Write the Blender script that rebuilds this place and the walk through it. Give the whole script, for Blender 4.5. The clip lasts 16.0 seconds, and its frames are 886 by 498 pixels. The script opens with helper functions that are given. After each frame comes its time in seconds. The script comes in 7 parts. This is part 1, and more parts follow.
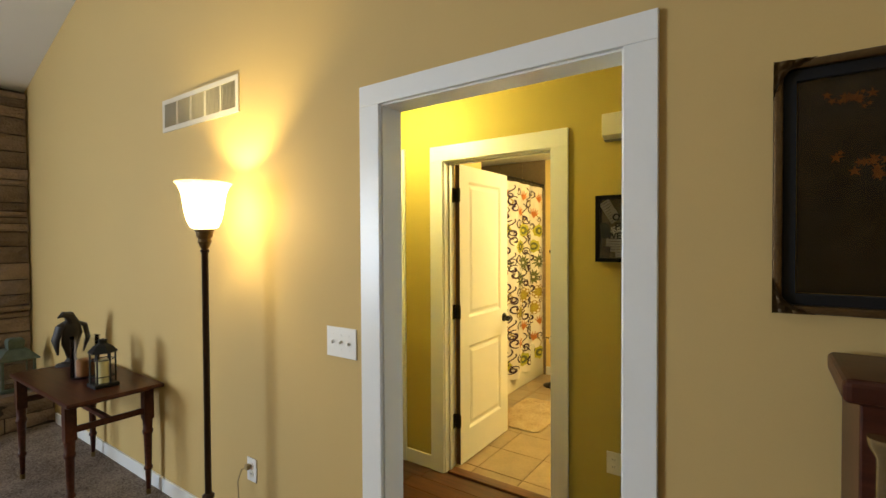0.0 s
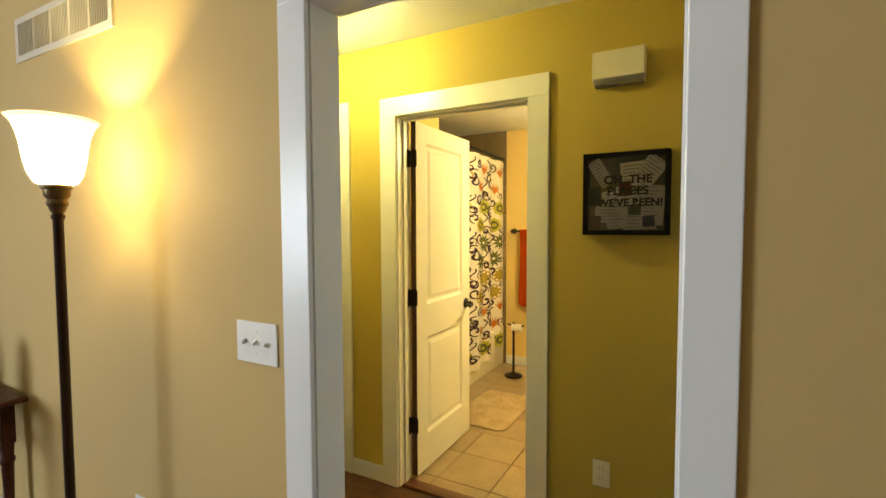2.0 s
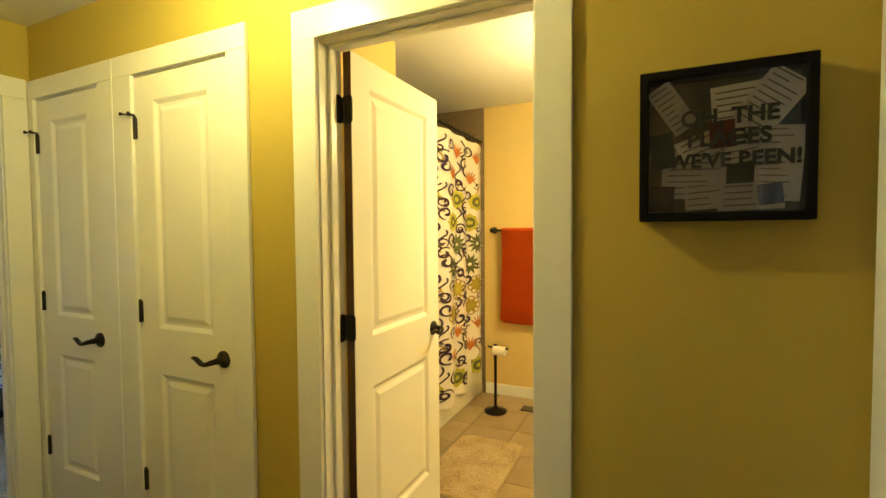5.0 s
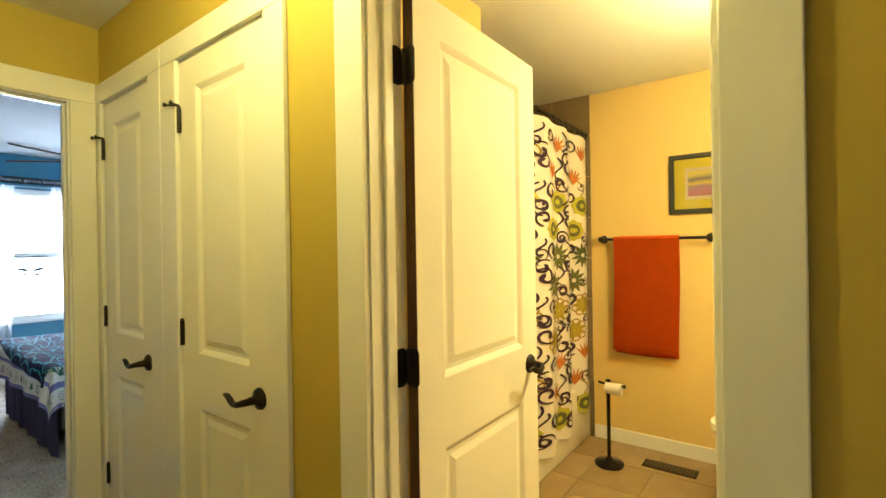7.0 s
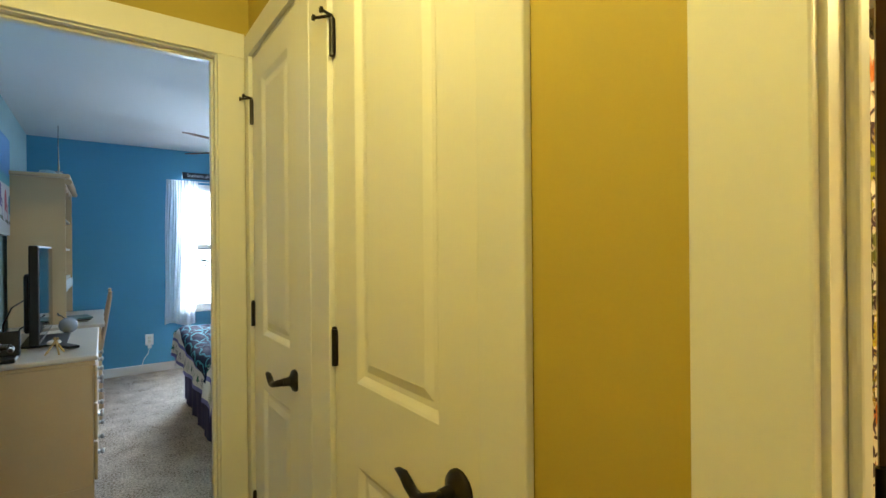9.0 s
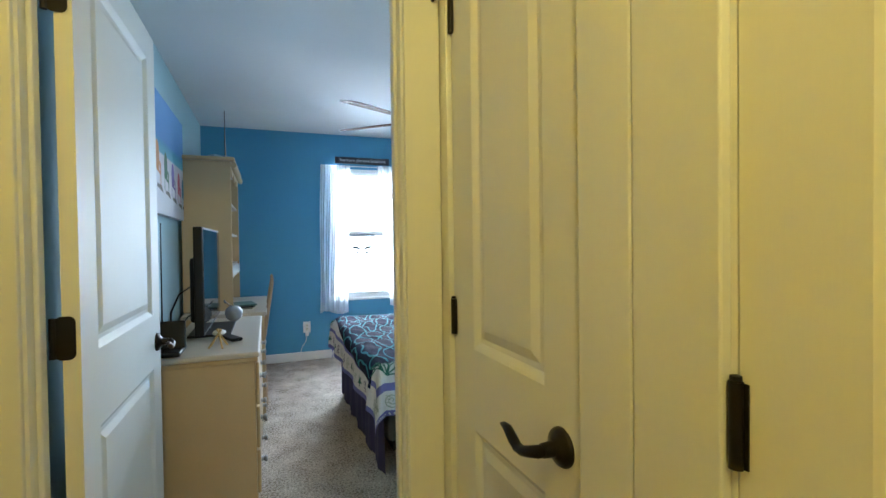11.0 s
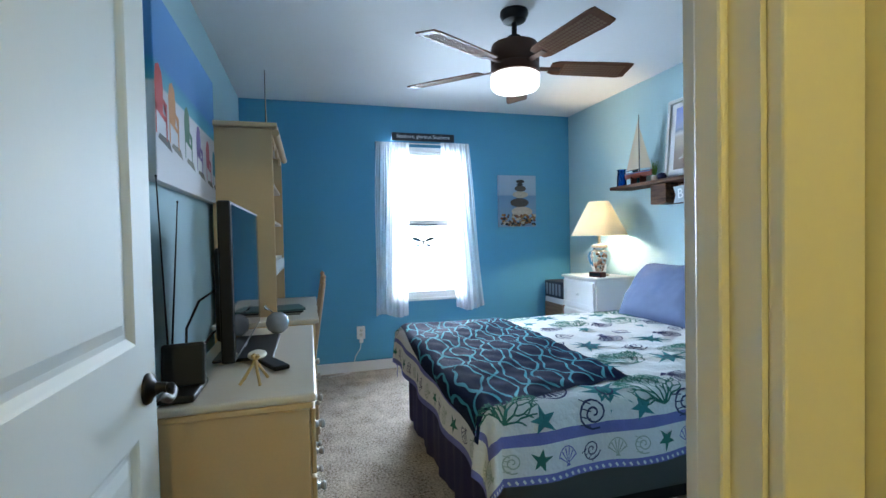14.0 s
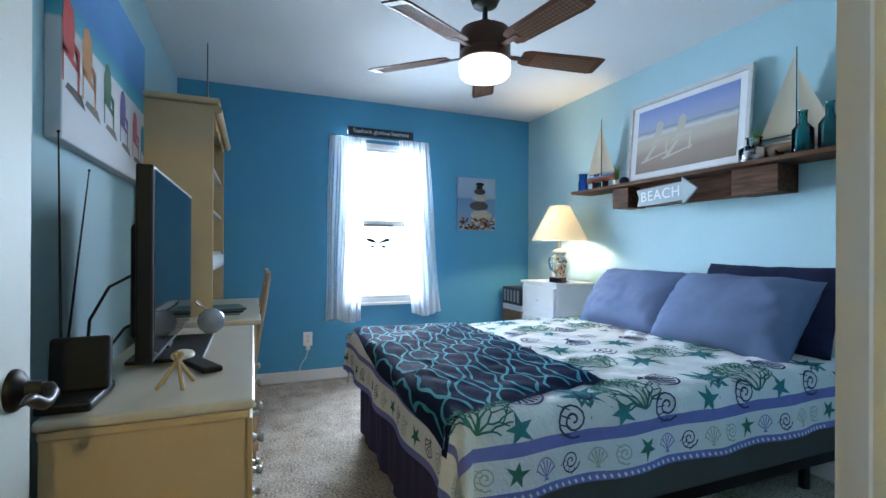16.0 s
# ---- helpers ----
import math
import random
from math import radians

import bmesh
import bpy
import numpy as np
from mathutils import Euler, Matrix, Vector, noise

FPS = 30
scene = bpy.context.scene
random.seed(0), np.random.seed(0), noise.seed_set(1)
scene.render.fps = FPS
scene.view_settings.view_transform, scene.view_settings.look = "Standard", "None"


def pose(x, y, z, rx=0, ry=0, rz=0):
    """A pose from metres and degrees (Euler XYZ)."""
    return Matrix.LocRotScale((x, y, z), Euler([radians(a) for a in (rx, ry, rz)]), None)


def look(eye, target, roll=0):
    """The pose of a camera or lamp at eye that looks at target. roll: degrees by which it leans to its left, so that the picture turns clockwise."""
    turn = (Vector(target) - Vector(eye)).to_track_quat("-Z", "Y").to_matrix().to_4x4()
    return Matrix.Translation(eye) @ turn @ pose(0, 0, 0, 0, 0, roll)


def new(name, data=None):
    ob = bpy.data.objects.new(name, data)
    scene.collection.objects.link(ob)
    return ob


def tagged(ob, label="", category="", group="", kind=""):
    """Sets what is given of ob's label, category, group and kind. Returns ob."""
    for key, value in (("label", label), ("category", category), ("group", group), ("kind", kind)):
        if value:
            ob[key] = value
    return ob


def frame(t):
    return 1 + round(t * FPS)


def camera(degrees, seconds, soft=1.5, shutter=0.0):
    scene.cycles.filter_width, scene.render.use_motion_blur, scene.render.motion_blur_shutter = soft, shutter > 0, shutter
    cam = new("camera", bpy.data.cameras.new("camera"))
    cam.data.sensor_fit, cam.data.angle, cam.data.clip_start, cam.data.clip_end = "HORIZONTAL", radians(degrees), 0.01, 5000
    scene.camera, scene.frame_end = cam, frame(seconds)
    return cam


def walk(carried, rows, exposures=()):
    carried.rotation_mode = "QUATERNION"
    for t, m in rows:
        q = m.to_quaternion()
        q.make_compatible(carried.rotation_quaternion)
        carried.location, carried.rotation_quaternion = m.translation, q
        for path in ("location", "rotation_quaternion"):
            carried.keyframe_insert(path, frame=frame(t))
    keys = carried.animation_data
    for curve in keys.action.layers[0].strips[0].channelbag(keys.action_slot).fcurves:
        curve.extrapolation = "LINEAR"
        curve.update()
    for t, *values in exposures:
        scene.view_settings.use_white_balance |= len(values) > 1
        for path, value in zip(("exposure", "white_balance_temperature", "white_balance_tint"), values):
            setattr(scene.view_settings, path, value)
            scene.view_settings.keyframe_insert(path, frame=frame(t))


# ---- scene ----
cam = camera(87.3, 16.0)
PATH = [
    (0, (2.668, 5.334, 1.531), (1.523, 6.973, 1.495), -0.3),
    (0.5, (2.609, 5.403, 1.521), (1.501, 7.067, 1.471), -0.3),
    (1, (2.528, 5.493, 1.503), (1.472, 7.19, 1.434), -0.3),
    (1.5, (2.463, 5.595, 1.481), (1.461, 7.324, 1.395), -0.2),
    (2, (2.371, 5.73, 1.456), (1.408, 7.48, 1.358), -0.2),
    (2.5, (2.293, 5.869, 1.447), (1.371, 7.641, 1.338), -0.3),
    (3, (2.228, 6.001, 1.438), (1.338, 7.789, 1.328), -0.3),
    (3.5, (2.159, 6.143, 1.422), (1.301, 7.947, 1.315), -0.4),
    (3.7, (2.126, 6.204, 1.422), (1.288, 8.017, 1.319), -0.4),
    (5.8, (1.948, 6.779, 1.387), (1.026, 8.552, 1.337), -1.0),
    (6, (1.939, 6.825, 1.390), (0.973, 8.576, 1.342), -0.8),
    (6.5, (1.877, 6.936, 1.359), (0.782, 8.609, 1.345), -1.1),
    (7, (1.756, 7.035, 1.358), (0.55, 8.631, 1.356), -0.9),
    (7.5, (1.592, 7.129, 1.352), (0.284, 8.642, 1.364), -0.8),
    (8, (1.438, 7.21, 1.354), (0.027, 8.628, 1.362), -0.7),
    (8.5, (1.257, 7.286, 1.333), (-0.255, 8.595, 1.342), -0.7),
    (9, (1.057, 7.349, 1.309), (-0.555, 8.532, 1.309), -0.5),
    (9.5, (0.878, 7.393, 1.29), (-0.817, 8.454, 1.281), -0.7),
    (10, (0.686, 7.386, 1.265), (-1.084, 8.317, 1.249), -0.6),
    (10.2, (0.604, 7.373, 1.257), (-1.19, 8.255, 1.244), -0.6),
    (12.3, (-0.156, 7.361, 1.264), (-2.089, 7.871, 1.201), -1.5),
    (12.5, (-0.218, 7.36, 1.248), (-2.156, 7.85, 1.194), -1.6),
    (13, (-0.378, 7.349, 1.219), (-2.32, 7.825, 1.171), -1.6),
    (13.5, (-0.5, 7.338, 1.216), (-2.438, 7.831, 1.165), -1.5),
    (14, (-0.59, 7.318, 1.208), (-2.511, 7.871, 1.161), -1.2),
    (14.5, (-0.668, 7.302, 1.185), (-2.576, 7.901, 1.148), -0.9),
    (15, (-0.72, 7.301, 1.163), (-2.618, 7.932, 1.143), -0.6),
    (15.5, (-0.762, 7.309, 1.142), (-2.641, 7.994, 1.135), -0.1),
    (16, (-0.797, 7.322, 1.12), (-2.649, 8.078, 1.123), 0.3),
]
walk(cam, [(t, look(eye, target, roll)) for t, eye, target, roll in PATH], [(0, 0.0), (10.2, 0.0), (12.3, -0.12), (16, -0.12)])

# ---- world, daylight and lamps ----
world = bpy.data.worlds.new("world")
scene.world = world
world.use_nodes = True
wn = world.node_tree
sky = wn.nodes.new("ShaderNodeTexSky")
sky.sky_type = "NISHITA"
sky.sun_disc = False
sky.sun_elevation = radians(50)
sky.sun_rotation = radians(160)
wn.nodes["Background"].inputs[1].default_value = 0.12
wn.links.new(sky.outputs[0], wn.nodes["Background"].inputs[0])
scene.view_settings.exposure = 0.0


def lamp(name, kind, m, energy, color, size=0.1, size_y=None, spread=None):
    data = bpy.data.lights.new(name, kind)
    data.energy, data.color = energy, color
    if kind == "AREA":
        data.shape = "RECTANGLE"
        data.size, data.size_y = size, size_y or size
        if spread:
            data.spread = radians(spread)
    elif kind == "SUN":
        data.angle = radians(size)
    else:
        data.shadow_soft_size = size
    ob = new(name, data)
    ob.matrix_world = m
    return ob


WARM = (1.0, 0.74, 0.36)
lamp("sun", "SUN", look((4, -6, 9), (0, 0, 0)), 1.2, (1, 0.96, 0.9), 10)
# sky light through the bedroom window and the living-room window
lamp("bedroom_window_light", "AREA", look((-5.30, 8.40, 1.48), (-3.4, 9.0, 0.60)), 282, (0.60, 0.775, 1.0), 1.0, 1.5, 140)
lamp("living_window_light", "AREA", look((-3.05, 1.85, 1.55), (0.3, 4.8, 1.55)), 248, (0.76, 0.87, 1.0), 1.7, 1.65)
# lamps that the place has
lamp("torchiere_bulb", "POINT", pose(0.585, 6.437, 1.675), 56, (1.0, 0.80, 0.36), 0.03)
lamp("hall_bulb", "POINT", pose(0.75, 7.29, 2.335), 114, (1.0, 0.85, 0.30), 0.05)
lamp("bath_bulb", "POINT", pose(1.75, 9.15, 2.12), 112, (1.0, 0.84, 0.36), 0.10)
lamp("side_room_window_light", "AREA", look((4.45, 8.2, 1.6), (2.5, 7.6, 1.3)), 10, (0.75, 0.87, 1.0), 0.9, 1.2)
lamp("fan_bulb", "POINT", pose(-2.95, 8.43, 1.955), 5, (0.93, 0.96, 1.0), 0.07)
lamp("table_lamp_bulb", "POINT", pose(-4.05, 9.71, 1.30), 34, (1.0, 0.80, 0.52), 0.04)


# ---- materials ----
def nodes_of(name):
    m = bpy.data.materials.new(name)
    m.use_nodes = True
    return m, m.node_tree.nodes, m.node_tree.links, m.node_tree.nodes["Principled BSDF"]


def mat(name, color, rough=0.6, metal=0.0, vary=0.08, scale=3.0, fine=120.0, bump=0.05, depth=0.002, spec=0.5, emit=None, power=0.0, fleck=None, rand=0.0, coat=0.0, stretch=(1, 1, 1)):
    """Base colour with broad stains, fine grain, relief and (rand) a change from piece to piece."""
    m, n, l, p = nodes_of(name)
    tc = n.new("ShaderNodeTexCoord")
    mp = n.new("ShaderNodeMapping")
    mp.inputs["Scale"].default_value = stretch
    l.new(tc.outputs["Object"], mp.inputs[0])
    big = n.new("ShaderNodeTexNoise")
    big.inputs["Scale"].default_value, big.inputs["Detail"].default_value = scale, 5
    small = n.new("ShaderNodeTexNoise")
    small.inputs["Scale"].default_value, small.inputs["Detail"].default_value = fine, 3
    for t in (big, small):
        l.new(mp.outputs[0], t.inputs["Vector"])
    base = n.new("ShaderNodeMix")
    base.data_type = "RGBA"
    dark = fleck or tuple(c * (1 - 2.2 * vary) for c in color)
    lite = tuple(min(1, c * (1 + vary)) for c in color)
    base.inputs[6].default_value, base.inputs[7].default_value = (*dark, 1), (*lite, 1)
    add = n.new("ShaderNodeMath")
    add.operation = "MULTIPLY_ADD"
    add.inputs[1].default_value, add.inputs[2].default_value = 0.45, 0.0
    l.new(small.outputs[0], add.inputs[0])
    sm = n.new("ShaderNodeMath")
    sm.operation = "MULTIPLY_ADD"
    sm.inputs[1].default_value = 0.75
    l.new(big.outputs[0], sm.inputs[0])
    l.new(add.outputs[0], sm.inputs[2])
    l.new(sm.outputs[0], base.inputs[0])
    out = base.outputs[2]
    if rand:
        oi = n.new("ShaderNodeObjectInfo")
        hs = n.new("ShaderNodeHueSaturation")
        mr = n.new("ShaderNodeMapRange")
        mr.inputs[3].default_value, mr.inputs[4].default_value = 1 - rand, 1 + rand
        l.new(oi.outputs["Random"], mr.inputs[0])
        l.new(mr.outputs[0], hs.inputs["Value"])
        l.new(out, hs.inputs["Color"])
        out = hs.outputs[0]
    l.new(out, p.inputs["Base Color"])
    p.inputs["Roughness"].default_value, p.inputs["Metallic"].default_value = rough, metal
    p.inputs["Specular IOR Level"].default_value = spec
    p.inputs["Coat Weight"].default_value = coat
    if bump:
        b = n.new("ShaderNodeBump")
        b.inputs["Strength"].default_value, b.inputs["Distance"].default_value = bump, depth
        l.new(small.outputs[0], b.inputs["Height"])
        l.new(b.outputs[0], p.inputs["Normal"])
    if emit:
        p.inputs["Emission Color"].default_value, p.inputs["Emission Strength"].default_value = (*emit, 1), power
    return m


def wood(name, a, b, rough=0.4, scale=6.0, along="x", rand=0.0, coat=0.0, spec=0.5):
    """Grain that runs along one axis."""
    m, n, l, p = nodes_of(name)
    tc = n.new("ShaderNodeTexCoord")
    mp = n.new("ShaderNodeMapping")
    mp.inputs["Scale"].default_value = {"x": (1, 9, 9), "y": (9, 1, 9), "z": (9, 9, 1)}[along]
    t = n.new("ShaderNodeTexNoise")
    t.inputs["Scale"].default_value, t.inputs["Detail"].default_value, t.inputs["Distortion"].default_value = scale, 8, 0.6
    l.new(tc.outputs["Object"], mp.inputs[0])
    l.new(mp.outputs[0], t.inputs["Vector"])
    r = n.new("ShaderNodeValToRGB")
    r.color_ramp.elements[0].position, r.color_ramp.elements[1].position = 0.3, 0.7
    r.color_ramp.elements[0].color, r.color_ramp.elements[1].color = (*a, 1), (*b, 1)
    l.new(t.outputs[0], r.inputs[0])
    out = r.outputs[0]
    if rand:
        oi = n.new("ShaderNodeObjectInfo")
        hs = n.new("ShaderNodeHueSaturation")
        mr = n.new("ShaderNodeMapRange")
        mr.inputs[3].default_value, mr.inputs[4].default_value = 1 - rand, 1 + rand
        l.new(oi.outputs["Random"], mr.inputs[0])
        l.new(mr.outputs[0], hs.inputs["Value"])
        l.new(out, hs.inputs["Color"])
        out = hs.outputs[0]
    l.new(out, p.inputs["Base Color"])
    p.inputs["Roughness"].default_value, p.inputs["Coat Weight"].default_value, p.inputs["Specular IOR Level"].default_value = rough, coat, spec
    b_ = n.new("ShaderNodeBump")
    b_.inputs["Strength"].default_value, b_.inputs["Distance"].default_value = 0.12, 0.001
    l.new(t.outputs[0], b_.inputs["Height"])
    l.new(b_.outputs[0], p.inputs["Normal"])
    return m


def ramp_mat(name, stops, axis="z", lo=0.0, hi=1.0, rough=0.6, noise_amount=0.0, noise_scale=8.0, spec=0.3):
    """Colours that follow one axis of the object, for prints."""
    m, n, l, p = nodes_of(name)
    tc = n.new("ShaderNodeTexCoord")
    sx = n.new("ShaderNodeSeparateXYZ")
    l.new(tc.outputs["Object"], sx.inputs[0])
    mr = n.new("ShaderNodeMapRange")
    mr.inputs[1].default_value, mr.inputs[2].default_value = lo, hi
    l.new(sx.outputs["XYZ".index(axis.upper())], mr.inputs[0])
    t = n.new("ShaderNodeTexNoise")
    t.inputs["Scale"].default_value, t.inputs["Detail"].default_value = noise_scale, 6
    l.new(tc.outputs["Object"], t.inputs["Vector"])
    ma = n.new("ShaderNodeMath")
    ma.operation = "MULTIPLY_ADD"
    ma.inputs[1].default_value = noise_amount
    l.new(t.outputs[0], ma.inputs[0])
    l.new(mr.outputs[0], ma.inputs[2])
    r = n.new("ShaderNodeValToRGB")
    e = r.color_ramp.elements
    e[0].position, e[0].color = stops[0][0], (*stops[0][1], 1)
    e[1].position, e[1].color = stops[-1][0], (*stops[-1][1], 1)
    for at, c in stops[1:-1]:
        k = e.new(at)
        k.color = (*c, 1)
    l.new(ma.outputs[0], r.inputs[0])
    l.new(r.outputs[0], p.inputs["Base Color"])
    p.inputs["Roughness"].default_value, p.inputs["Specular IOR Level"].default_value = rough, spec
    return m


def glass(name, color=(1, 1, 1), rough=0.02, clear=0.85):
    """Thin clear glass: mostly see-through, with a real gloss."""
    m, n, l, p = nodes_of(name)
    n.remove(p)
    tr, gl, mx, fr = n.new("ShaderNodeBsdfTransparent"), n.new("ShaderNodeBsdfGlossy"), n.new("ShaderNodeMixShader"), n.new("ShaderNodeFresnel")
    tr.inputs[0].default_value = (*(c * clear + (1 - clear) * 0.6 * c for c in color), 1)
    gl.inputs["Roughness"].default_value = rough
    fr.inputs[0].default_value = 1.45
    l.new(fr.outputs[0], mx.inputs[0])
    l.new(tr.outputs[0], mx.inputs[1])
    l.new(gl.outputs[0], mx.inputs[2])
    l.new(mx.outputs[0], n["Material Output"].inputs[0])
    return m


def sheer(name, color, through_part=0.5, open_part=0.25, rough=0.9):
    """Thin cloth or lamp glass: some light passes straight, some is spread."""
    m, n, l, p = nodes_of(name)
    n.remove(p)
    d, t, tr = n.new("ShaderNodeBsdfDiffuse"), n.new("ShaderNodeBsdfTranslucent"), n.new("ShaderNodeBsdfTransparent")
    a, b = n.new("ShaderNodeMixShader"), n.new("ShaderNodeMixShader")
    d.inputs[0].default_value = t.inputs[0].default_value = (*color, 1)
    a.inputs[0].default_value, b.inputs[0].default_value = through_part, open_part
    l.new(d.outputs[0], a.inputs[1])
    l.new(t.outputs[0], a.inputs[2])
    l.new(a.outputs[0], b.inputs[1])
    l.new(tr.outputs[0], b.inputs[2])
    l.new(b.outputs[0], n["Material Output"].inputs[0])
    return m


TAN = mat("tan_wall_paint", (0.55, 0.386, 0.145), 0.75, vary=0.03, scale=1.2, fine=260, bump=0.12, depth=0.0008)
MUSTARD = mat("mustard_wall_paint", (0.455, 0.355, 0.070), 0.7, vary=0.03, scale=1.2, fine=260, bump=0.12, depth=0.0008)
PEACH = mat("peach_wall_paint", (0.73, 0.54, 0.20), 0.7, vary=0.03, scale=1.2, fine=260, bump=0.12, depth=0.0008)
TEAL = mat("teal_wall_paint", (0.068, 0.30, 0.49), 0.7, vary=0.04, scale=1.2, fine=260, bump=0.12, depth=0.0008)
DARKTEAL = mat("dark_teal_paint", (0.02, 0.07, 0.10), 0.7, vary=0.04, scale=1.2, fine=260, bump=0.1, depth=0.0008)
AQUA = mat("pale_aqua_paint", (0.40, 0.60, 0.66), 0.7, vary=0.03, scale=1.2, fine=260, bump=0.12, depth=0.0008)
CEIL = mat("white_ceiling_paint", (0.78, 0.78, 0.78), 0.85, vary=0.02, scale=1.5, fine=180, bump=0.15, depth=0.001)
TRIM = mat("white_trim_paint", (0.78, 0.78, 0.76), 0.32, vary=0.02, scale=4, fine=90, bump=0.03, depth=0.0006)
DOORP = mat("white_door_paint", (0.80, 0.79, 0.75), 0.55, spec=0.3, vary=0.02, scale=4, fine=300, bump=0.06, depth=0.0005, stretch=(1, 1, 0.08))


def pile(name, dark, mid, lite, size=75.0, depth=0.02):
    """Cut-pile carpet: tufts that lean and shade one another, over broad footworn patches."""
    m, n, l, p = nodes_of(name)
    tc = n.new("ShaderNodeTexCoord")
    tuft = n.new("ShaderNodeTexNoise")
    tuft.inputs["Scale"].default_value, tuft.inputs["Detail"].default_value, tuft.inputs["Roughness"].default_value = size, 4, 0.7
    patch = n.new("ShaderNodeTexNoise")
    patch.inputs["Scale"].default_value, patch.inputs["Detail"].default_value = 7, 4
    for t in (tuft, patch):
        l.new(tc.outputs["Object"], t.inputs["Vector"])
    mixed = n.new("ShaderNodeMath")
    mixed.operation = "MULTIPLY_ADD"
    mixed.inputs[1].default_value = 0.35
    l.new(patch.outputs[0], mixed.inputs[0])
    l.new(tuft.outputs[0], mixed.inputs[2])
    r = n.new("ShaderNodeValToRGB")
    e = r.color_ramp.elements
    e[0].position, e[0].color = 0.50, (*dark, 1)
    e[1].position, e[1].color = 0.86, (*lite, 1)
    c = e.new(0.67)
    c.color = (*mid, 1)
    l.new(mixed.outputs[0], r.inputs[0])
    l.new(r.outputs[0], p.inputs["Base Color"])
    p.inputs["Roughness"].default_value, p.inputs["Specular IOR Level"].default_value = 0.98, 0.05
    b = n.new("ShaderNodeBump")
    b.inputs["Strength"].default_value, b.inputs["Distance"].default_value = 1.0, depth
    l.new(tuft.outputs[0], b.inputs["Height"])
    l.new(b.outputs[0], p.inputs["Normal"])
    return m


CARPET = pile("taupe_carpet", (0.21, 0.16, 0.12), (0.60, 0.50, 0.41), (0.86, 0.78, 0.69), 80)
LCARPET = pile("brown_carpet", (0.10, 0.07, 0.055), (0.25, 0.195, 0.155), (0.38, 0.31, 0.25), 85)
BRONZE = mat("dark_bronze", (0.022, 0.018, 0.016), 0.38, 0.7, vary=0.15, scale=30, fine=300, bump=0.08, depth=0.0004)
BLACK = mat("black_plastic", (0.007, 0.007, 0.008), 0.45, vary=0.1, fine=300, bump=0.03, spec=0.25)
WHITEPL = mat("white_plastic", (0.80, 0.78, 0.73), 0.35, vary=0.02, bump=0.02)
IVORY = mat("ivory_plastic", (0.72, 0.68, 0.56), 0.45, vary=0.02, bump=0.02)
CHERRY = wood("dark_cherry_wood", (0.035, 0.010, 0.006), (0.07, 0.021, 0.011), 0.34, 5, "x", spec=0.22)
PLANKW = wood("dark_hall_planks", (0.055, 0.019, 0.009), (0.125, 0.047, 0.021), 0.28, 4, "x", rand=0.2, coat=0.2)
# cream paint with the hall lamp's warm tint put into its colour
CREAMW = mat("cream_painted_wood", (0.56, 0.39, 0.215), 0.42, vary=0.05, scale=5, fine=150, bump=0.06, depth=0.0008)
# same cream, paler and greyer: window light on upward faces, put into the colour
CREAMTOP = mat("cream_window_lit", (0.57, 0.49, 0.40), 0.3, vary=0.05, scale=6, fine=150, bump=0.04, depth=0.0006)
WHITEW = mat("white_painted_wood", (0.78, 0.78, 0.77), 0.4, vary=0.03, bump=0.04)
NAVYCL = mat("navy_cloth", (0.018, 0.022, 0.055), 0.95, vary=0.2, scale=8, fine=300, bump=0.4, depth=0.002, spec=0.1)
SLATE = mat("slate_blue_cotton", (0.12, 0.16, 0.27), 0.85, vary=0.12, scale=6, fine=400, bump=0.3, depth=0.001, spec=0.15)
QUILT = mat("white_quilted_cotton", (0.70, 0.70, 0.70), 0.9, vary=0.05, scale=20, fine=60, bump=0.9, depth=0.006, spec=0.15)
PERI = mat("periwinkle_cotton", (0.17, 0.18, 0.46), 0.9, vary=0.12, scale=20, fine=160, bump=0.5, depth=0.003, spec=0.15)
TEALTH = mat("teal_print", (0.05, 0.22, 0.24), 0.9, vary=0.15, scale=25, fine=160, bump=0.3, spec=0.1)
GREENTH = mat("sea_green_print", (0.045, 0.16, 0.13), 0.9, vary=0.15, scale=25, fine=160, bump=0.3, spec=0.1)
GREYTH = mat("grey_blue_print", (0.055, 0.06, 0.13), 0.9, vary=0.15, scale=25, fine=160, bump=0.3, spec=0.1)
PALETH = mat("pale_green_print", (0.38, 0.44, 0.38), 0.9, vary=0.15, scale=25, fine=160, bump=0.3, spec=0.1)
THROW = mat("navy_plush", (0.006, 0.013, 0.045), 0.85, vary=0.3, scale=9, fine=260, bump=0.5, depth=0.003, spec=0.06)
THROWL = mat("turquoise_plush", (0.035, 0.25, 0.34), 0.8, vary=0.25, scale=18, fine=260, bump=0.5, depth=0.003, spec=0.25)
GLASS = glass("clear_glass")
SMOKE = glass("bottle_glass_blue", (0.25, 0.55, 0.85), clear=0.9)
AQUAGL = glass("bottle_glass_aqua", (0.30, 0.75, 0.78), clear=0.9)
SHEER = sheer("white_sheer_cloth", (0.92, 0.93, 0.95), 0.70, 0.28)
LAMPGL = sheer("frosted_white_glass", (0.92, 0.88, 0.80), 0.6, 0.42)
SHADECL = sheer("cream_shade_cloth", (0.90, 0.84, 0.70), 0.6, 0.02)
FANGL = mat("lit_fan_glass", (0.85, 0.85, 0.85), 0.3, vary=0.01, bump=0, emit=(0.95, 0.97, 1.0), power=4.0)


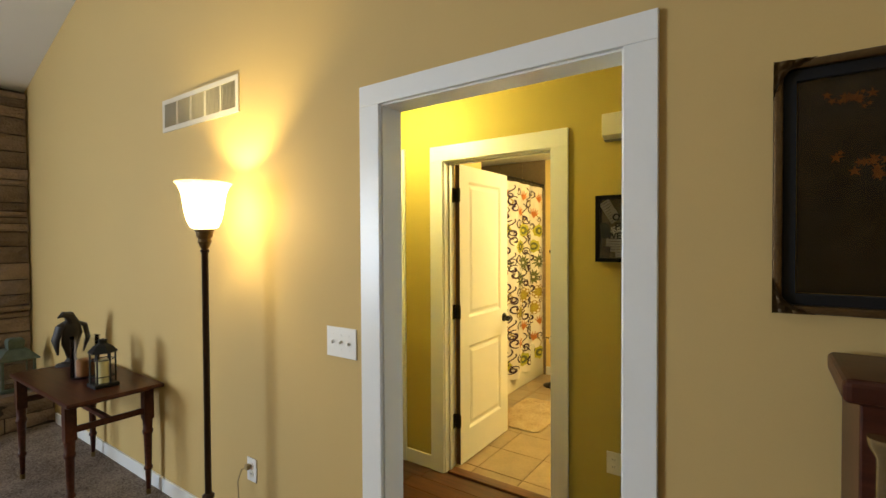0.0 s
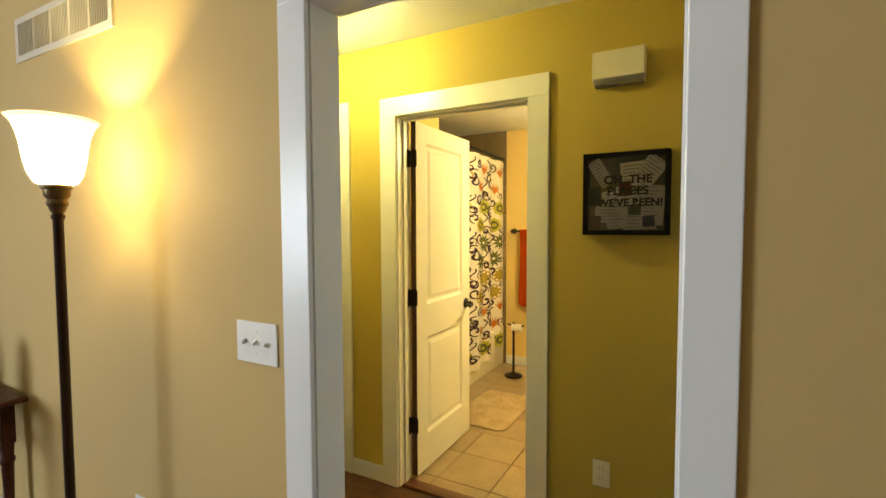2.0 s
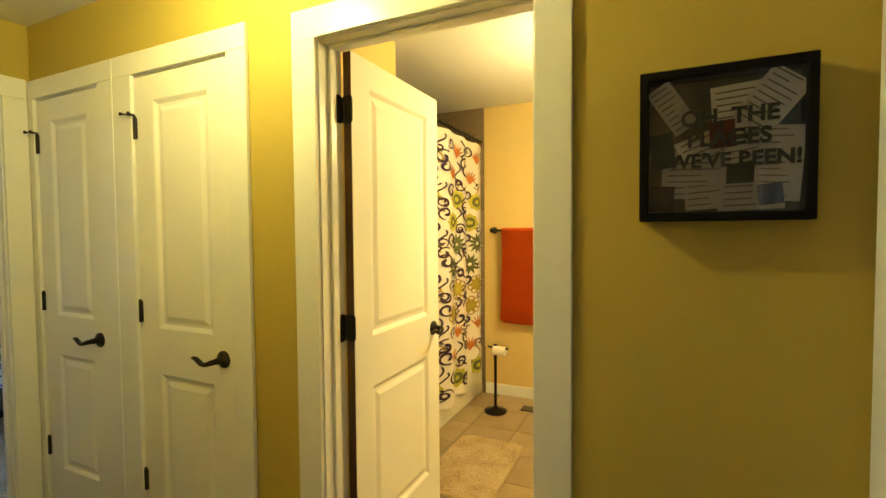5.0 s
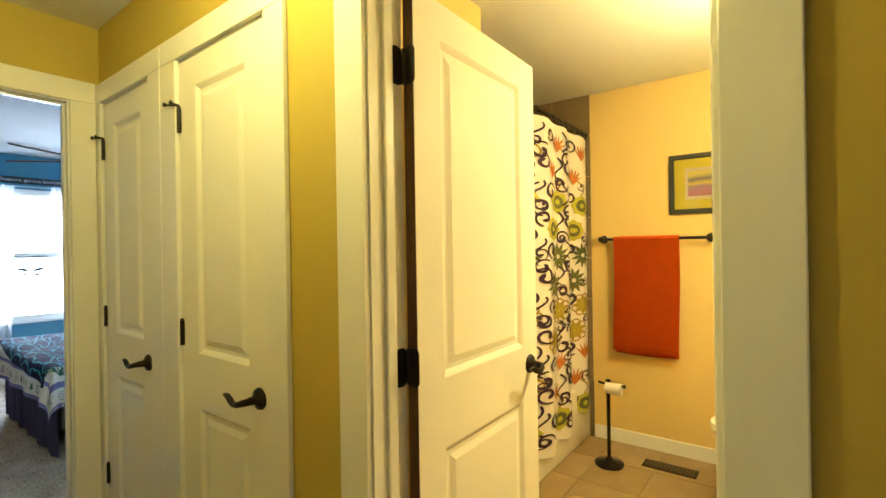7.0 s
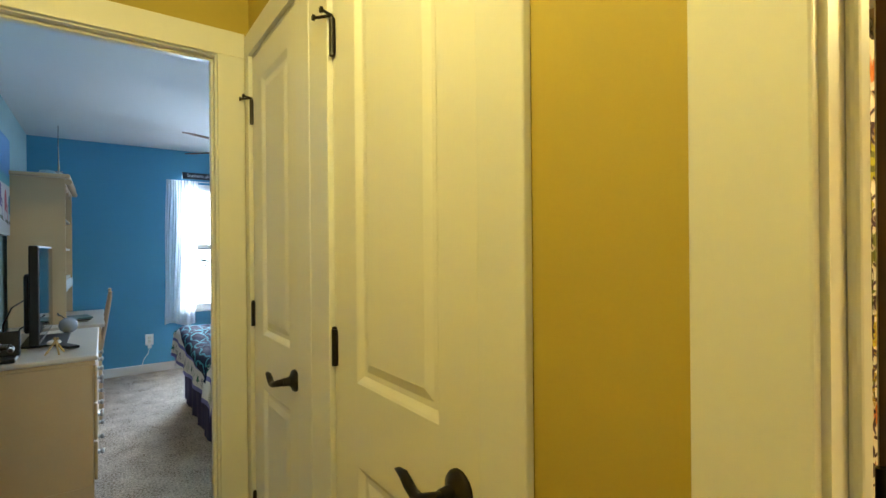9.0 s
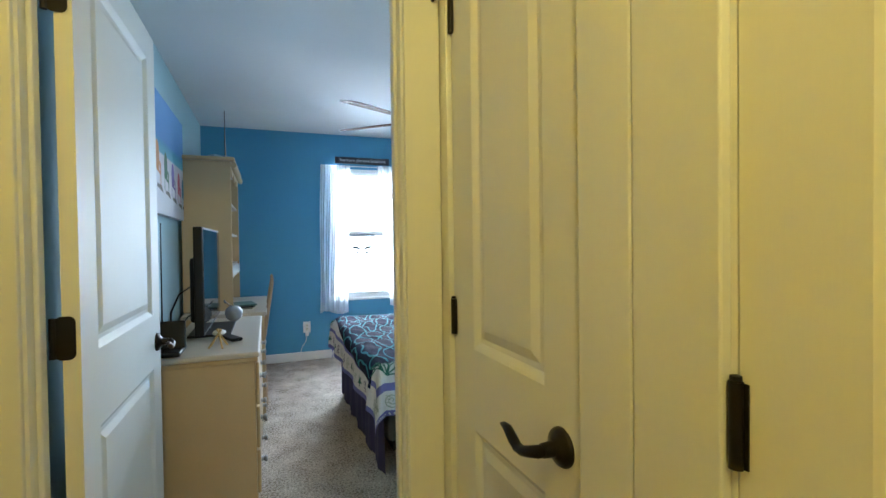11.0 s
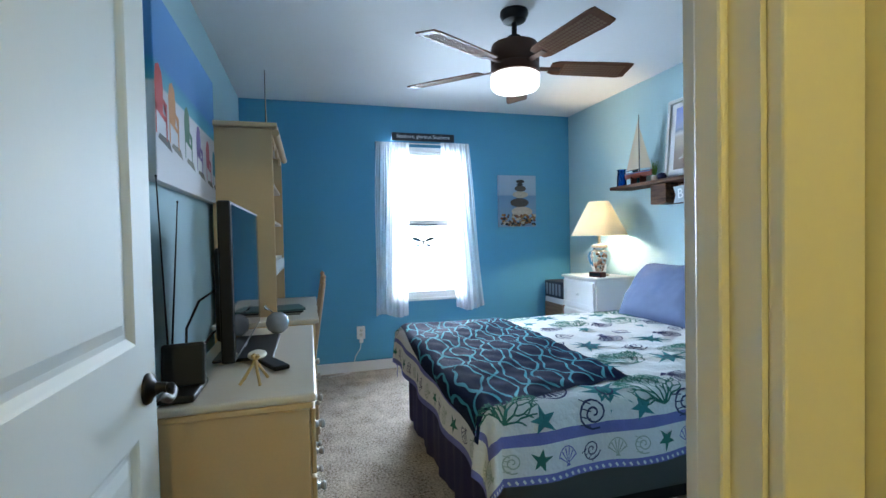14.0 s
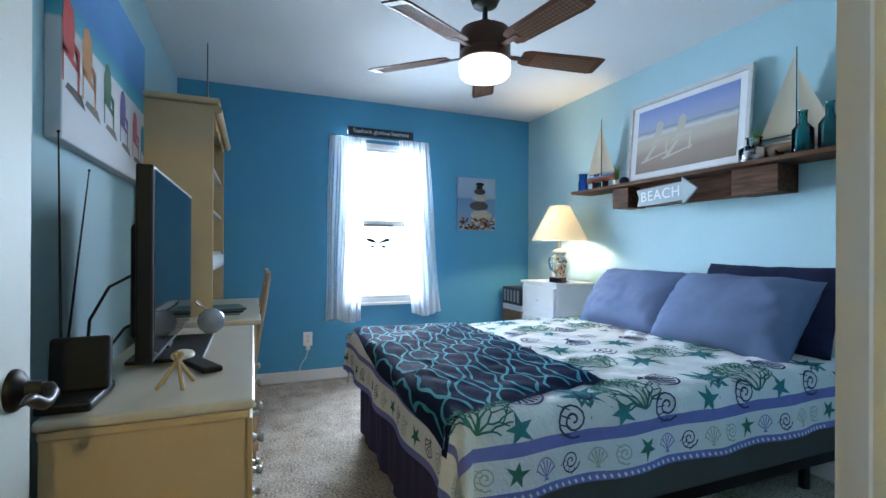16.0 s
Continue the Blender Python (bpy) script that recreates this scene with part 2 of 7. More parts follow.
# ---- mesh helpers ----
def box(bm, x0, x1, y0, y1, z0, z1, m=None):
    """A box into bm. m: an extra pose."""
    vs = [bm.verts.new((x, y, z)) for x in (x0, x1) for y in (y0, y1) for z in (z0, z1)]
    for f in ((0, 1, 3, 2), (4, 6, 7, 5), (0, 4, 5, 1), (2, 3, 7, 6), (0, 2, 6, 4), (1, 5, 7, 3)):
        bm.faces.new([vs[i] for i in f])
    if m is not None:
        for v in vs:
            v.co = m @ v.co
    return vs


def soften(bm, w, seg=2, angle=30):
    bm.normal_update()
    es = [e for e in bm.edges if len(e.link_faces) == 2 and e.calc_face_angle(0) > radians(angle)]
    bmesh.ops.bevel(bm, geom=es, offset=w, segments=seg, profile=0.5, affect="EDGES", clamp_overlap=True)


def lathe(bm, profile, seg=24, m=None, sx=1.0, sy=1.0):
    """Turn a profile of (radius, height) round z."""
    rings = []
    for r, z in profile:
        if r < 1e-5:
            rings.append([bm.verts.new((0, 0, z))])
        else:
            rings.append([bm.verts.new((r * sx * math.cos(2 * math.pi * i / seg), r * sy * math.sin(2 * math.pi * i / seg), z)) for i in range(seg)])
    for a, b in zip(rings, rings[1:]):
        for i in range(seg):
            j = (i + 1) % seg
            if len(a) == 1 and len(b) > 1:
                bm.faces.new((a[0], b[j], b[i]))
            elif len(b) == 1 and len(a) > 1:
                bm.faces.new((a[i], a[j], b[0]))
            elif len(a) > 1:
                bm.faces.new((a[i], a[j], b[j], b[i]))
    if m is not None:
        for ring in rings:
            for v in ring:
                v.co = m @ v.co
    return rings


def tube(bm, pts, r, seg=8, flat=1.0):
    """A round bar along pts; r may be a list."""
    pts = [Vector(p) for p in pts]
    rs = r if isinstance(r, (list, tuple)) else [r] * len(pts)
    rings, up = [], None
    for i, p in enumerate(pts):
        d = (pts[min(i + 1, len(pts) - 1)] - pts[max(i - 1, 0)]).normalized()
        if up is None:
            up = Vector((0, 0, 1)) if abs(d.z) < 0.9 else Vector((1, 0, 0))
        a = d.cross(up).normalized()
        up = a.cross(d).normalized()
        rings.append([bm.verts.new(p + rs[i] * (math.cos(2 * math.pi * k / seg) * a + flat * math.sin(2 * math.pi * k / seg) * up)) for k in range(seg)])
    for a, b in zip(rings, rings[1:]):
        for k in range(seg):
            bm.faces.new((a[k], a[(k + 1) % seg], b[(k + 1) % seg], b[k]))
    bm.faces.new(rings[0][::-1])
    bm.faces.new(rings[-1])


def to_mesh(name, bm, materials, smooth=False):
    bmesh.ops.recalc_face_normals(bm, faces=bm.faces)
    me = bpy.data.meshes.new(name)
    bm.to_mesh(me)
    bm.free()
    for m in materials if isinstance(materials, (list, tuple)) else [materials]:
        me.materials.append(m)
    if smooth:
        for p in me.polygons:
            p.use_smooth = True
        me.set_sharp_from_angle(angle=radians(40))
    return me


def part(name, bm, material, parent, label="", smooth=False, m=None):
    ob = new(name, to_mesh(name, bm, material, smooth))
    ob.parent = parent
    if m is not None:
        ob.matrix_basis = m
    return tagged(ob, label)


def thing(name, label, category, m=None, group="", kind=""):
    ob = new(name)
    ob.empty_display_size = 0.1
    if m is not None:
        ob.matrix_basis = m
    return tagged(ob, label, category, group, kind)


def solo(name, bm, material, label, category="", kind="", group="", smooth=False, m=None):
    ob = new(name, to_mesh(name, bm, material, smooth))
    if m is not None:
        ob.matrix_basis = m
    return tagged(ob, label, category, group, kind)


def B():
    return bmesh.new()


def facing(x, y, z, way):
    """A pose whose x runs to the viewer's right, z up, and whose -y points out of the wall: way is where the wall looks."""
    return pose(x, y, z, 0, 0, {"-y": 0, "+x": 90, "+y": 180, "-x": -90}[way])


# ---- walls, floors and ceilings ----
def wall(name, axis, a0, a1, t0, t1, z0, z1, openings, front, back, edge, label):
    """A wall along x or y from a0 to a1, between t0 and t1, with openings (a, b, sill, head) cut through it."""
    bm = B()
    cuts = sorted({a0, a1, *(o[0] for o in openings), *(o[1] for o in openings)})
    for p, q in zip(cuts, cuts[1:]):
        hole = next((o for o in openings if o[0] <= p and q <= o[1]), None)
        spans = [(z0, z1)] if hole is None else [s for s in ((z0, hole[2]), (hole[3], z1)) if s[1] - s[0] > 1e-4]
        for u, v in spans:
            box(bm, *((p, q, t0, t1) if axis == "x" else (t0, t1, p, q)), u, v)
    bmesh.ops.remove_doubles(bm, verts=bm.verts, dist=1e-5)
    bm.normal_update()
    i = 1 if axis == "x" else 0
    bmesh.ops.recalc_face_normals(bm, faces=bm.faces)
    for f in bm.faces:
        c = f.calc_center_median()[i]
        f.material_index = 0 if abs(c - t0) < 1e-4 else 1 if abs(c - t1) < 1e-4 else 2
    return solo(name, bm, [front, back, edge], label, "wall", "structure")


def slab(name, x0, x1, y0, y1, z0, z1, material, label, category):
    bm = B()
    box(bm, x0, x1, y0, y1, z0, z1)
    return solo(name, bm, material, label, category, "structure")


LZ = 0.02          # carpet pile above the hall boards
WA0, WA1 = 6.652, 6.757
WB0, WB1 = 7.83, 7.94
HX0, HX1 = -0.91, 2.39
CH = 2.44

wall("wall_living_hall", "x", -3.13, 5.2, WA0, WA1, -0.2, 5.2, [(1.447, 2.367, -0.2, 2.069)], TAN, MUSTARD, TRIM, "tan painted living room wall with a cased opening")
wall("wall_hall_bath", "x", HX0, 2.50, WB0, WB1, -0.2, 2.55, [(-0.862, -0.292, -0.2, 2.085), (-0.077, 0.526, -0.2, 2.085), (0.915, 1.685, -0.2, 2.06)], MUSTARD, PEACH, MUSTARD, "mustard yellow hallway wall with three doors")
wall("wall_hall_bedroom", "y", WA1, 9.95, -0.996, HX0, -0.2, 2.55, [(6.878, 7.725, -0.2, 2.083)], AQUA, MUSTARD, AQUA, "wall between hallway and bedroom with a doorway")
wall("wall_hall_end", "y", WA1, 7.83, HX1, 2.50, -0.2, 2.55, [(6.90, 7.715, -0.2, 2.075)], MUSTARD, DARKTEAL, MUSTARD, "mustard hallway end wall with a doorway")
slab("ceiling_hall", HX0, HX1, WA1, WB0, CH, CH + 0.1, CEIL, "white painted hallway ceiling", "ceiling")
slab("subfloor_hall", -1.02, 2.5, WA0, WB1, -0.2, -0.012, PLANKW, "hallway subfloor below the planks", "floor")

# living room shell
slab("floor_living", -3.13, 5.2, 0.9, WA0, -0.2, LZ, LCARPET, "brown cut-pile carpet in the living room", "floor")
wall("wall_living_west", "y", 0.9, WA1, -3.26, -3.13, -0.2, 5.2, [(0.95, 2.75, 0.65, 2.4)], TAN, TAN, TRIM, "tan painted living room side wall with a window")
wall("wall_living_east", "y", 0.9, WA1, 5.2, 5.32, -0.2, 5.2, [], TAN, TAN, TAN, "tan painted living room side wall")
wall("wall_living_south", "x", -3.26, 5.32, 0.78, 0.9, -0.2, 5.2, [], TAN, TAN, TAN, "tan painted living room wall")
bm = B()
for xa, za, xb, zb in ((-3.26, 2.797, 1.6, 4.446), (1.6, 4.446, 5.32, 3.18)):
    vs = [bm.verts.new((x, y, z + d)) for x, z in ((xa, za), (xb, zb)) for y in (0.78, WA0 - 0.001) for d in (0, 0.12)]
    for f in ((0, 2, 6, 4), (1, 5, 7, 3), (0, 1, 3, 2), (4, 6, 7, 5), (0, 4, 5, 1), (2, 3, 7, 6)):
        bm.faces.new([vs[i] for i in f])
solo("ceiling_living", bm, CEIL, "white vaulted living room ceiling", "ceiling", "structure")

# bathroom shell
slab("subfloor_bath", -0.30, 2.5, WB1, 10.45, -0.2, -0.010, mat("grey_grout", (0.37, 0.285, 0.185), 0.9, vary=0.1, fine=200, bump=0.3), "grey grout bed below the bathroom tiles", "floor")
wall("wall_bath_back", "x", -0.30, 2.5, 10.33, 10.45, -0.2, 2.55, [], PEACH, PEACH, PEACH, "warm peach bathroom back wall")
wall("wall_bath_east", "y", WB1, 10.33, 2.39, 2.50, -0.2, 2.55, [], PEACH, PEACH, PEACH, "warm peach bathroom side wall")
wall("wall_bath_stub", "y", WB1, 8.82, 0.53, 0.64, -0.2, CH, [], PEACH, PEACH, PEACH, "short peach wall beside the bathtub")
wall("wall_tub_side", "y", 8.70, 10.33, -0.30, -0.25, -0.2, CH, [], PEACH, PEACH, PEACH, "wall behind the bathtub")
wall("wall_tub_head", "x", -0.25, 0.53, 8.70, 8.82, -0.2, CH, [], PEACH, PEACH, PEACH, "wall at the head of the bathtub")
slab("ceiling_bath", -0.30, 2.5, WB1, 10.45, CH, CH + 0.1, CEIL, "white painted bathroom ceiling", "ceiling")

# bedroom shell
BX0, BY0, BY1 = -4.894, 6.77, 9.942
slab("floor_bedroom", BX0, -0.955, 6.77, BY1, -0.2, 0.0, CARPET, "taupe cut-pile bedroom carpet", "floor")
wall("wall_bedroom_window", "y", 6.65, 10.05, BX0 - 0.14, BX0, -0.2, 2.55, [(8.03, 8.80, 0.64, 2.07)], AQUA, TEAL, WHITEW, "teal blue accent wall with a window")
wall("wall_bedroom_left", "x", BX0, -0.996, 6.758, BY0, -0.2, 2.55, [], AQUA, AQUA, AQUA, "pale aqua bedroom wall")
wall("wall_bedroom_right", "x", BX0, -0.996, BY1, 10.05, -0.2, 2.55, [], AQUA, AQUA, AQUA, "pale aqua bedroom wall behind the bed")
slab("ceiling_bedroom", BX0, -0.996, BY0, BY1, CH, CH + 0.1, CEIL, "white painted bedroom ceiling", "ceiling")

# the dim room at the hall's far end
slab("floor_side_room", 2.5, 4.6, WA1, 9.6, -0.2, 0.0, CARPET, "carpet in the dim side room", "floor")
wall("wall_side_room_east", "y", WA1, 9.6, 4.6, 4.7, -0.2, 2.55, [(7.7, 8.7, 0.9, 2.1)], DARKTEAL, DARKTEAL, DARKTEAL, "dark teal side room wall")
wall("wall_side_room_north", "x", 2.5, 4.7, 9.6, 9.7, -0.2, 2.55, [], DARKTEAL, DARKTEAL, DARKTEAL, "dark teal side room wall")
slab("ceiling_side_room", 2.5, 4.7, WA1, 9.7, 2.55, 2.65, CEIL, "white side room ceiling", "ceiling")
bm = B()
box(bm, -9.1, -9.0, 3.0, 14.0, -0.35, 7.0)
solo("backdrop", bm, mat("overcast_sky_glow", (0.8, 0.85, 0.9), 1.0, vary=0.02, bump=0, emit=(0.80, 0.92, 1.0), power=8.0), "plain bright overcast sky beyond the window", "sky", "structure")
bm = B()
box(bm, -60, 60, -60, 60, -0.6, -0.35)
solo("ground", bm, mat("grass_ground", (0.06, 0.10, 0.03), 0.95, vary=0.3, scale=0.4, fine=20, bump=0.5), "green lawn outside the house", "ground", "structure")


def baseboard(name, x0, x1, y0, y1, z0=0.0, h=0.092):
    bm = B()
    box(bm, x0, x1, y0, y1, z0, z0 + h)
    soften(bm, 0.004, 2)
    return solo(name, bm, TRIM, "white painted baseboard along the wall", "baseboard", "structure")


baseboard("baseboard_living", -2.215, 1.365, WA0 - 0.014, WA0, LZ, 0.085)
baseboard("baseboard_living_right", 2.437, 5.2, WA0 - 0.014, WA0, LZ, 0.085)
baseboard("baseboard_hall", 0.614, 0.833, WB0 - 0.014, WB0)
baseboard("baseboard_hall_right", 1.765, HX1 - 0.022, WB0 - 0.014, WB0)
baseboard("baseboard_bath", 0.61, 2.39, 10.316, 10.33)
baseboard("baseboard_window_wall", BX0, BX0 + 0.014, BY0, BY1)
baseboard("baseboard_bed_wall", BX0 + 0.014, -1.02, BY1 - 0.014, BY1)
baseboard("baseboard_left_wall", BX0 + 0.014, -1.02, BY0, BY0 + 0.014)


# ---- doors and casings ----
def door_leaf(w, h, t=0.035):
    """A two-panel door from x 0 to w, its face at y 0, back at y t, with moulded panels on both faces."""
    bm = B()
    s, zs = min(0.115, w * 0.21), (0, 0.21, 0.79, 0.985, h - 0.105, h)
    xs = (0, s, w - s, w)
    for y, sign in ((0, 1), (t, -1)):
        for i in range(3):
            for j in range(5):
                x0, x1, z0, z1 = xs[i], xs[i + 1], zs[j], zs[j + 1]
                if i == 1 and j in (1, 3):
                    loops = []
                    for inset, d in ((0, 0), (0.006, 0.003), (0.018, 0.011), (0.030, 0.011), (0.052, 0.004)):
                        loops.append([bm.verts.new((x, y + sign * d, z)) for x, z in ((x0 + inset, z0 + inset), (x1 - inset, z0 + inset), (x1 - inset, z1 - inset), (x0 + inset, z1 - inset))])
                    for a, b in zip(loops, loops[1:]):
                        for k in range(4):
                            bm.faces.new((a[k], a[(k + 1) % 4], b[(k + 1) % 4], b[k]))
                    bm.faces.new(loops[-1])
                else:
                    bm.faces.new([bm.verts.new((x, y, z)) for x, z in ((x0, z0), (x1, z0), (x1, z1), (x0, z1))])
    for a, b in (((0, 0), (w, 0)), ((w, 0), (w, h)), ((w, h), (0, h)), ((0, h), (0, 0))):
        bm.faces.new([bm.verts.new((a[0], 0, a[1])), bm.verts.new((b[0], 0, b[1])), bm.verts.new((b[0], t, b[1])), bm.verts.new((a[0], t, a[1]))])
    bmesh.ops.remove_doubles(bm, verts=bm.verts, dist=1e-5)
    return bm


def lever(parent, m, turn=1):
    """A rose with a swept lever, out along -y; the lever runs to x * turn."""
    bm = B()
    out = pose(0, 0, 0, 90)
    lathe(bm, [(0, 0), (0.034, 0), (0.034, 0.004), (0.031, 0.009), (0.022, 0.013), (0.014, 0.020), (0.012, 0.040), (0, 0.042)], 24, out)
    k = turn
    tube(bm, [(0, -0.030, 0), (0, -0.048, 0), (0.014 * k, -0.056, -0.004), (0.034 * k, -0.058, -0.011), (0.052 * k, -0.058, -0.011), (0.070 * k, -0.057, -0.003), (0.088 * k, -0.056, 0.007), (0.104 * k, -0.056, 0.009), (0.118 * k, -0.055, 0.006)],
         [0.010, 0.011, 0.010, 0.009, 0.0095, 0.010, 0.009, 0.006, 0.002], 10)
    return part("handle", bm, BRONZE, parent, "dark bronze lever handle", True, m)


def closed_hinge(parent, x, z, y=-0.004, pin=False):
    bm = B()
    lathe(bm, [(0, -0.046), (0.0075, -0.046), (0.0075, 0.046), (0, 0.046)], 12, pose(x, y, z))
    lathe(bm, [(0, 0.046), (0.006, 0.047), (0.006, 0.052), (0, 0.054)], 12, pose(x, y, z))
    box(bm, x - 0.012, x + 0.012, y + 0.002, y + 0.004, z - 0.045, z + 0.045)
    if pin:
        tube(bm, [(x - 0.045, y - 0.028, z + 0.060), (x - 0.01, y - 0.008, z + 0.056), (x, y, z + 0.056), (x + 0.012, y - 0.030, z + 0.056)], 0.004, 8)
        lathe(bm, [(0, 0), (0.008, 0), (0.008, 0.006), (0, 0.008)], 10, pose(x + 0.012, y - 0.030, z + 0.056, 90))
        lathe(bm, [(0, 0), (0.008, 0), (0.008, 0.006), (0, 0.008)], 10, pose(x - 0.045, y - 0.028, z + 0.060, 90))
    part("hinge", bm, BRONZE, parent, "dark bronze hinge with a door-stop pin" if pin else "dark bronze hinge", True)


def leaf_plate(bm, w, h, t, m):
    """A hinge plate with rounded corners, in the xz plane."""
    r, pts = 0.014, []
    for cx, cz, a0 in ((w - r, h - r, 0), (r, h - r, 90), (r, r, 180), (w - r, r, 270)):
        for k in range(5):
            a = radians(a0 + 22.5 * k)
            pts.append((cx + r * math.cos(a), cz + r * math.sin(a)))
    f = [bm.verts.new(m @ Vector((x, 0, z))) for x, z in pts]
    b = [bm.verts.new(m @ Vector((x, t, z))) for x, z in pts]
    bm.faces.new(f)
    bm.faces.new(b[::-1])
    for i in range(len(f)):
        j = (i + 1) % len(f)
        bm.faces.new((f[i], f[j], b[j], b[i]))


def door_frame(root, w, h, depth, cas=0.10, both=True, stop_at=None, reveal=0.006, cas_r=None, head=None):
    """Jambs and casings round an opening from x 0 to w, front face at y 0, back at y depth."""
    j = 0.019
    for nm, a in (("jamb", (-j, 0, 0, h)), ("jamb", (w, w + j, 0, h)), ("jamb", (-j, w + j, h, h + j))):
        bm = B()
        box(bm, a[0], a[1], -0.001, depth + 0.001, a[2], a[3])
        part(nm, bm, TRIM, root)
    if stop_at is not None:
        for a in ((0, 0.011, 0, h - 0.011), (w - 0.011, w, 0, h - 0.011), (0, w, h - 0.011, h)):
            bm = B()
            box(bm, a[0], a[1], stop_at, stop_at + 0.034, a[2], a[3])
            soften(bm, 0.004, 2)
            part("stop", bm, TRIM, root)
    r = -reveal
    rr = cas_r or cas
    sides = ((-0.018, -0.001),) + (((depth + 0.001, depth + 0.018),) if both else ())
    for y0, y1 in sides:
        for a in ((r - cas, r, 0, h - r), (w - r, w - r + rr, 0, h - r), (r - cas - 0.0, w - r + rr, h - r, h - r + (head or cas))):
            bm = B()
            box(bm, a[0], a[1], y0, y1, a[2], a[3])
            soften(bm, 0.003, 2)
            part("casing", bm, TRIM, root)


# cased opening from living room to hall
root = thing("door_opening", "white cased opening without a door leaf", "opening", pose(1.472, WA0, 0), kind="structure")
door_frame(root, 0.870, 2.042, WA1 - WA0, cas=0.100, cas_r=0.088, head=0.078, both=False)

# closet doors and bathroom door in the hall wall
HZ = (0.31, 1.05, 1.835)


def closet(name, x0, x1, label, cas, cas_r):
    w = x1 - x0
    root = thing(name, label, "door", pose(x0, WB0, 0), kind="structure")
    door_frame(root, w, 2.065, WB1 - WB0, cas=cas, cas_r=cas_r, head=0.09, both=False)
    leaf = part("leaf", door_leaf(w - 0.006, 2.048), DOORP, root, m=pose(0.003, -0.002, 0.012))
    for z in HZ:
        closed_hinge(leaf, 0.0, z, -0.006, pin=z > 1.5)
    lever(leaf, pose(w - 0.064, 0, 0.895), -1)
    bm = B()
    box(bm, -0.02, w + 0.02, 0.115, 0.125, 0, 2.085)
    part("back_panel", bm, TRIM, root)


closet("door_1", -0.843, -0.311, "narrow closed white two-panel closet door", 0.055, 0.110)
closet("door_2", -0.058, 0.507, "closed white two-panel closet door", 0.128, 0.100)
bath = thing("door_3", "white two-panel bathroom door standing open", "door", pose(0.938, WB0, 0), kind="structure")
door_frame(bath, 0.727, 2.04, WB1 - WB0, cas=0.100, stop_at=0.042)
leaf = part("leaf", door_leaf(0.708, 2.03), DOORP, bath, m=pose(0.040, 0.118, 0.012, 0, 0, 90.7) @ pose(0.003, -0.0, 0))
bm = B()
box(bm, -0.0016, -0.0002, 0.0015, 0.0335, 0.002, 2.028)
part("bare_edge", bm, wood("bare_door_edge", (0.05, 0.018, 0.006), (0.11, 0.045, 0.016), 0.6, 6, "z"), leaf, "bare brown wooden hinge edge")
for z in HZ:
    bm = B()
    leaf_plate(bm, 0.040, 0.10, 0.002, pose(0.0021, 0.078, z - 0.050, 0, 0, 90))
    leaf_plate(bm, 0.038, 0.10, 0.002, pose(0.010, 0.1165, z - 0.050, 0, 0, -3.5))
    lathe(bm, [(0, -0.046), (0.007, -0.046), (0.007, 0.046), (0, 0.048)], 12, pose(0.010, 0.119, z))
    part("hinge", bm, BRONZE, bath, "dark bronze hinge with rounded leaves", True)
lever(leaf, pose(0.646, 0, 0.915), -1)
lever(leaf, pose(0.646, 0.035, 0.915, 0, 0, 180), 1)
bm = B()
box(bm, -0.0, 0.727, 0.02, 0.10, -0.012, 0.006)
soften(bm, 0.005)
part("threshold", bm, PLANKW, bath, "dark wooden threshold strip")

# bedroom door
bed_door = thing("door_4", "white two-panel bedroom door opened into the room", "door", facing(HX0, 6.898, 0, "+x"), kind="structure")
door_frame(bed_door, 0.807, 2.064, 0.086, cas=0.098, stop_at=0.030, cas_r=0.099, both=False)
leaf = part("leaf", door_leaf(0.800, 2.035), DOORP, bed_door, m=pose(0.064, 0.090, 0.014, 0, 0, 89.5))
for z in HZ:
    bm = B()
    leaf_plate(bm, 0.040, 0.10, 0.002, pose(0.0021, 0.046, z - 0.050, 0, 0, 90))
    leaf_plate(bm, 0.040, 0.10, 0.002, pose(0.016, 0.0865, z - 0.050, 0, 0, -1.4))
    lathe(bm, [(0, -0.046), (0.007, -0.046), (0.007, 0.046), (0, 0.048)], 12, pose(0.012, 0.088, z))
    part("hinge", bm, BRONZE, bed_door, "dark bronze hinge with rounded leaves", True)
lever(leaf, pose(0.738, 0, 0.878), -1)
lever(leaf, pose(0.738, 0.035, 0.878, 0, 0, 180), 1)
bm = B()
leaf_plate(bm, 0.030, 0.058, 0.002, pose(0.8055, 0.050, 0.850, 0, 0, 90))
part("strike_plate", bm, BRONZE, bed_door, "dark bronze strike plate")

# doorway at the hall's other end
end_door = thing("door_5", "white cased doorway to a dim teal room", "door", facing(HX1, 7.697, 0, "-x"), kind="structure")
door_frame(end_door, 0.780, 2.056, 0.11, cas=0.092, stop_at=0.035)
bm = B()
leaf_plate(bm, 0.034, 0.065, 0.002, pose(0.0021, 0.074, 0.90, 0, 0, 90))
part("strike_plate", bm, BRONZE, end_door, "dark bronze strike plate")


# ---- cloth sheets and printed motifs ----
def sheet_mesh(bm, S, us, vs, index=None):
    grid = [[bm.verts.new(S(u, v)) for v in vs] for u in us]
    for i in range(len(us) - 1):
        for j in range(len(vs) - 1):
            f = bm.faces.new((grid[i][j], grid[i + 1][j], grid[i + 1][j + 1], grid[i][j + 1]))
            if index:
                f.material_index = index((us[i] + us[i + 1]) / 2, (vs[j] + vs[j + 1]) / 2)


def span(a, b, n):
    return [a + (b - a) * i / n for i in range(n + 1)]


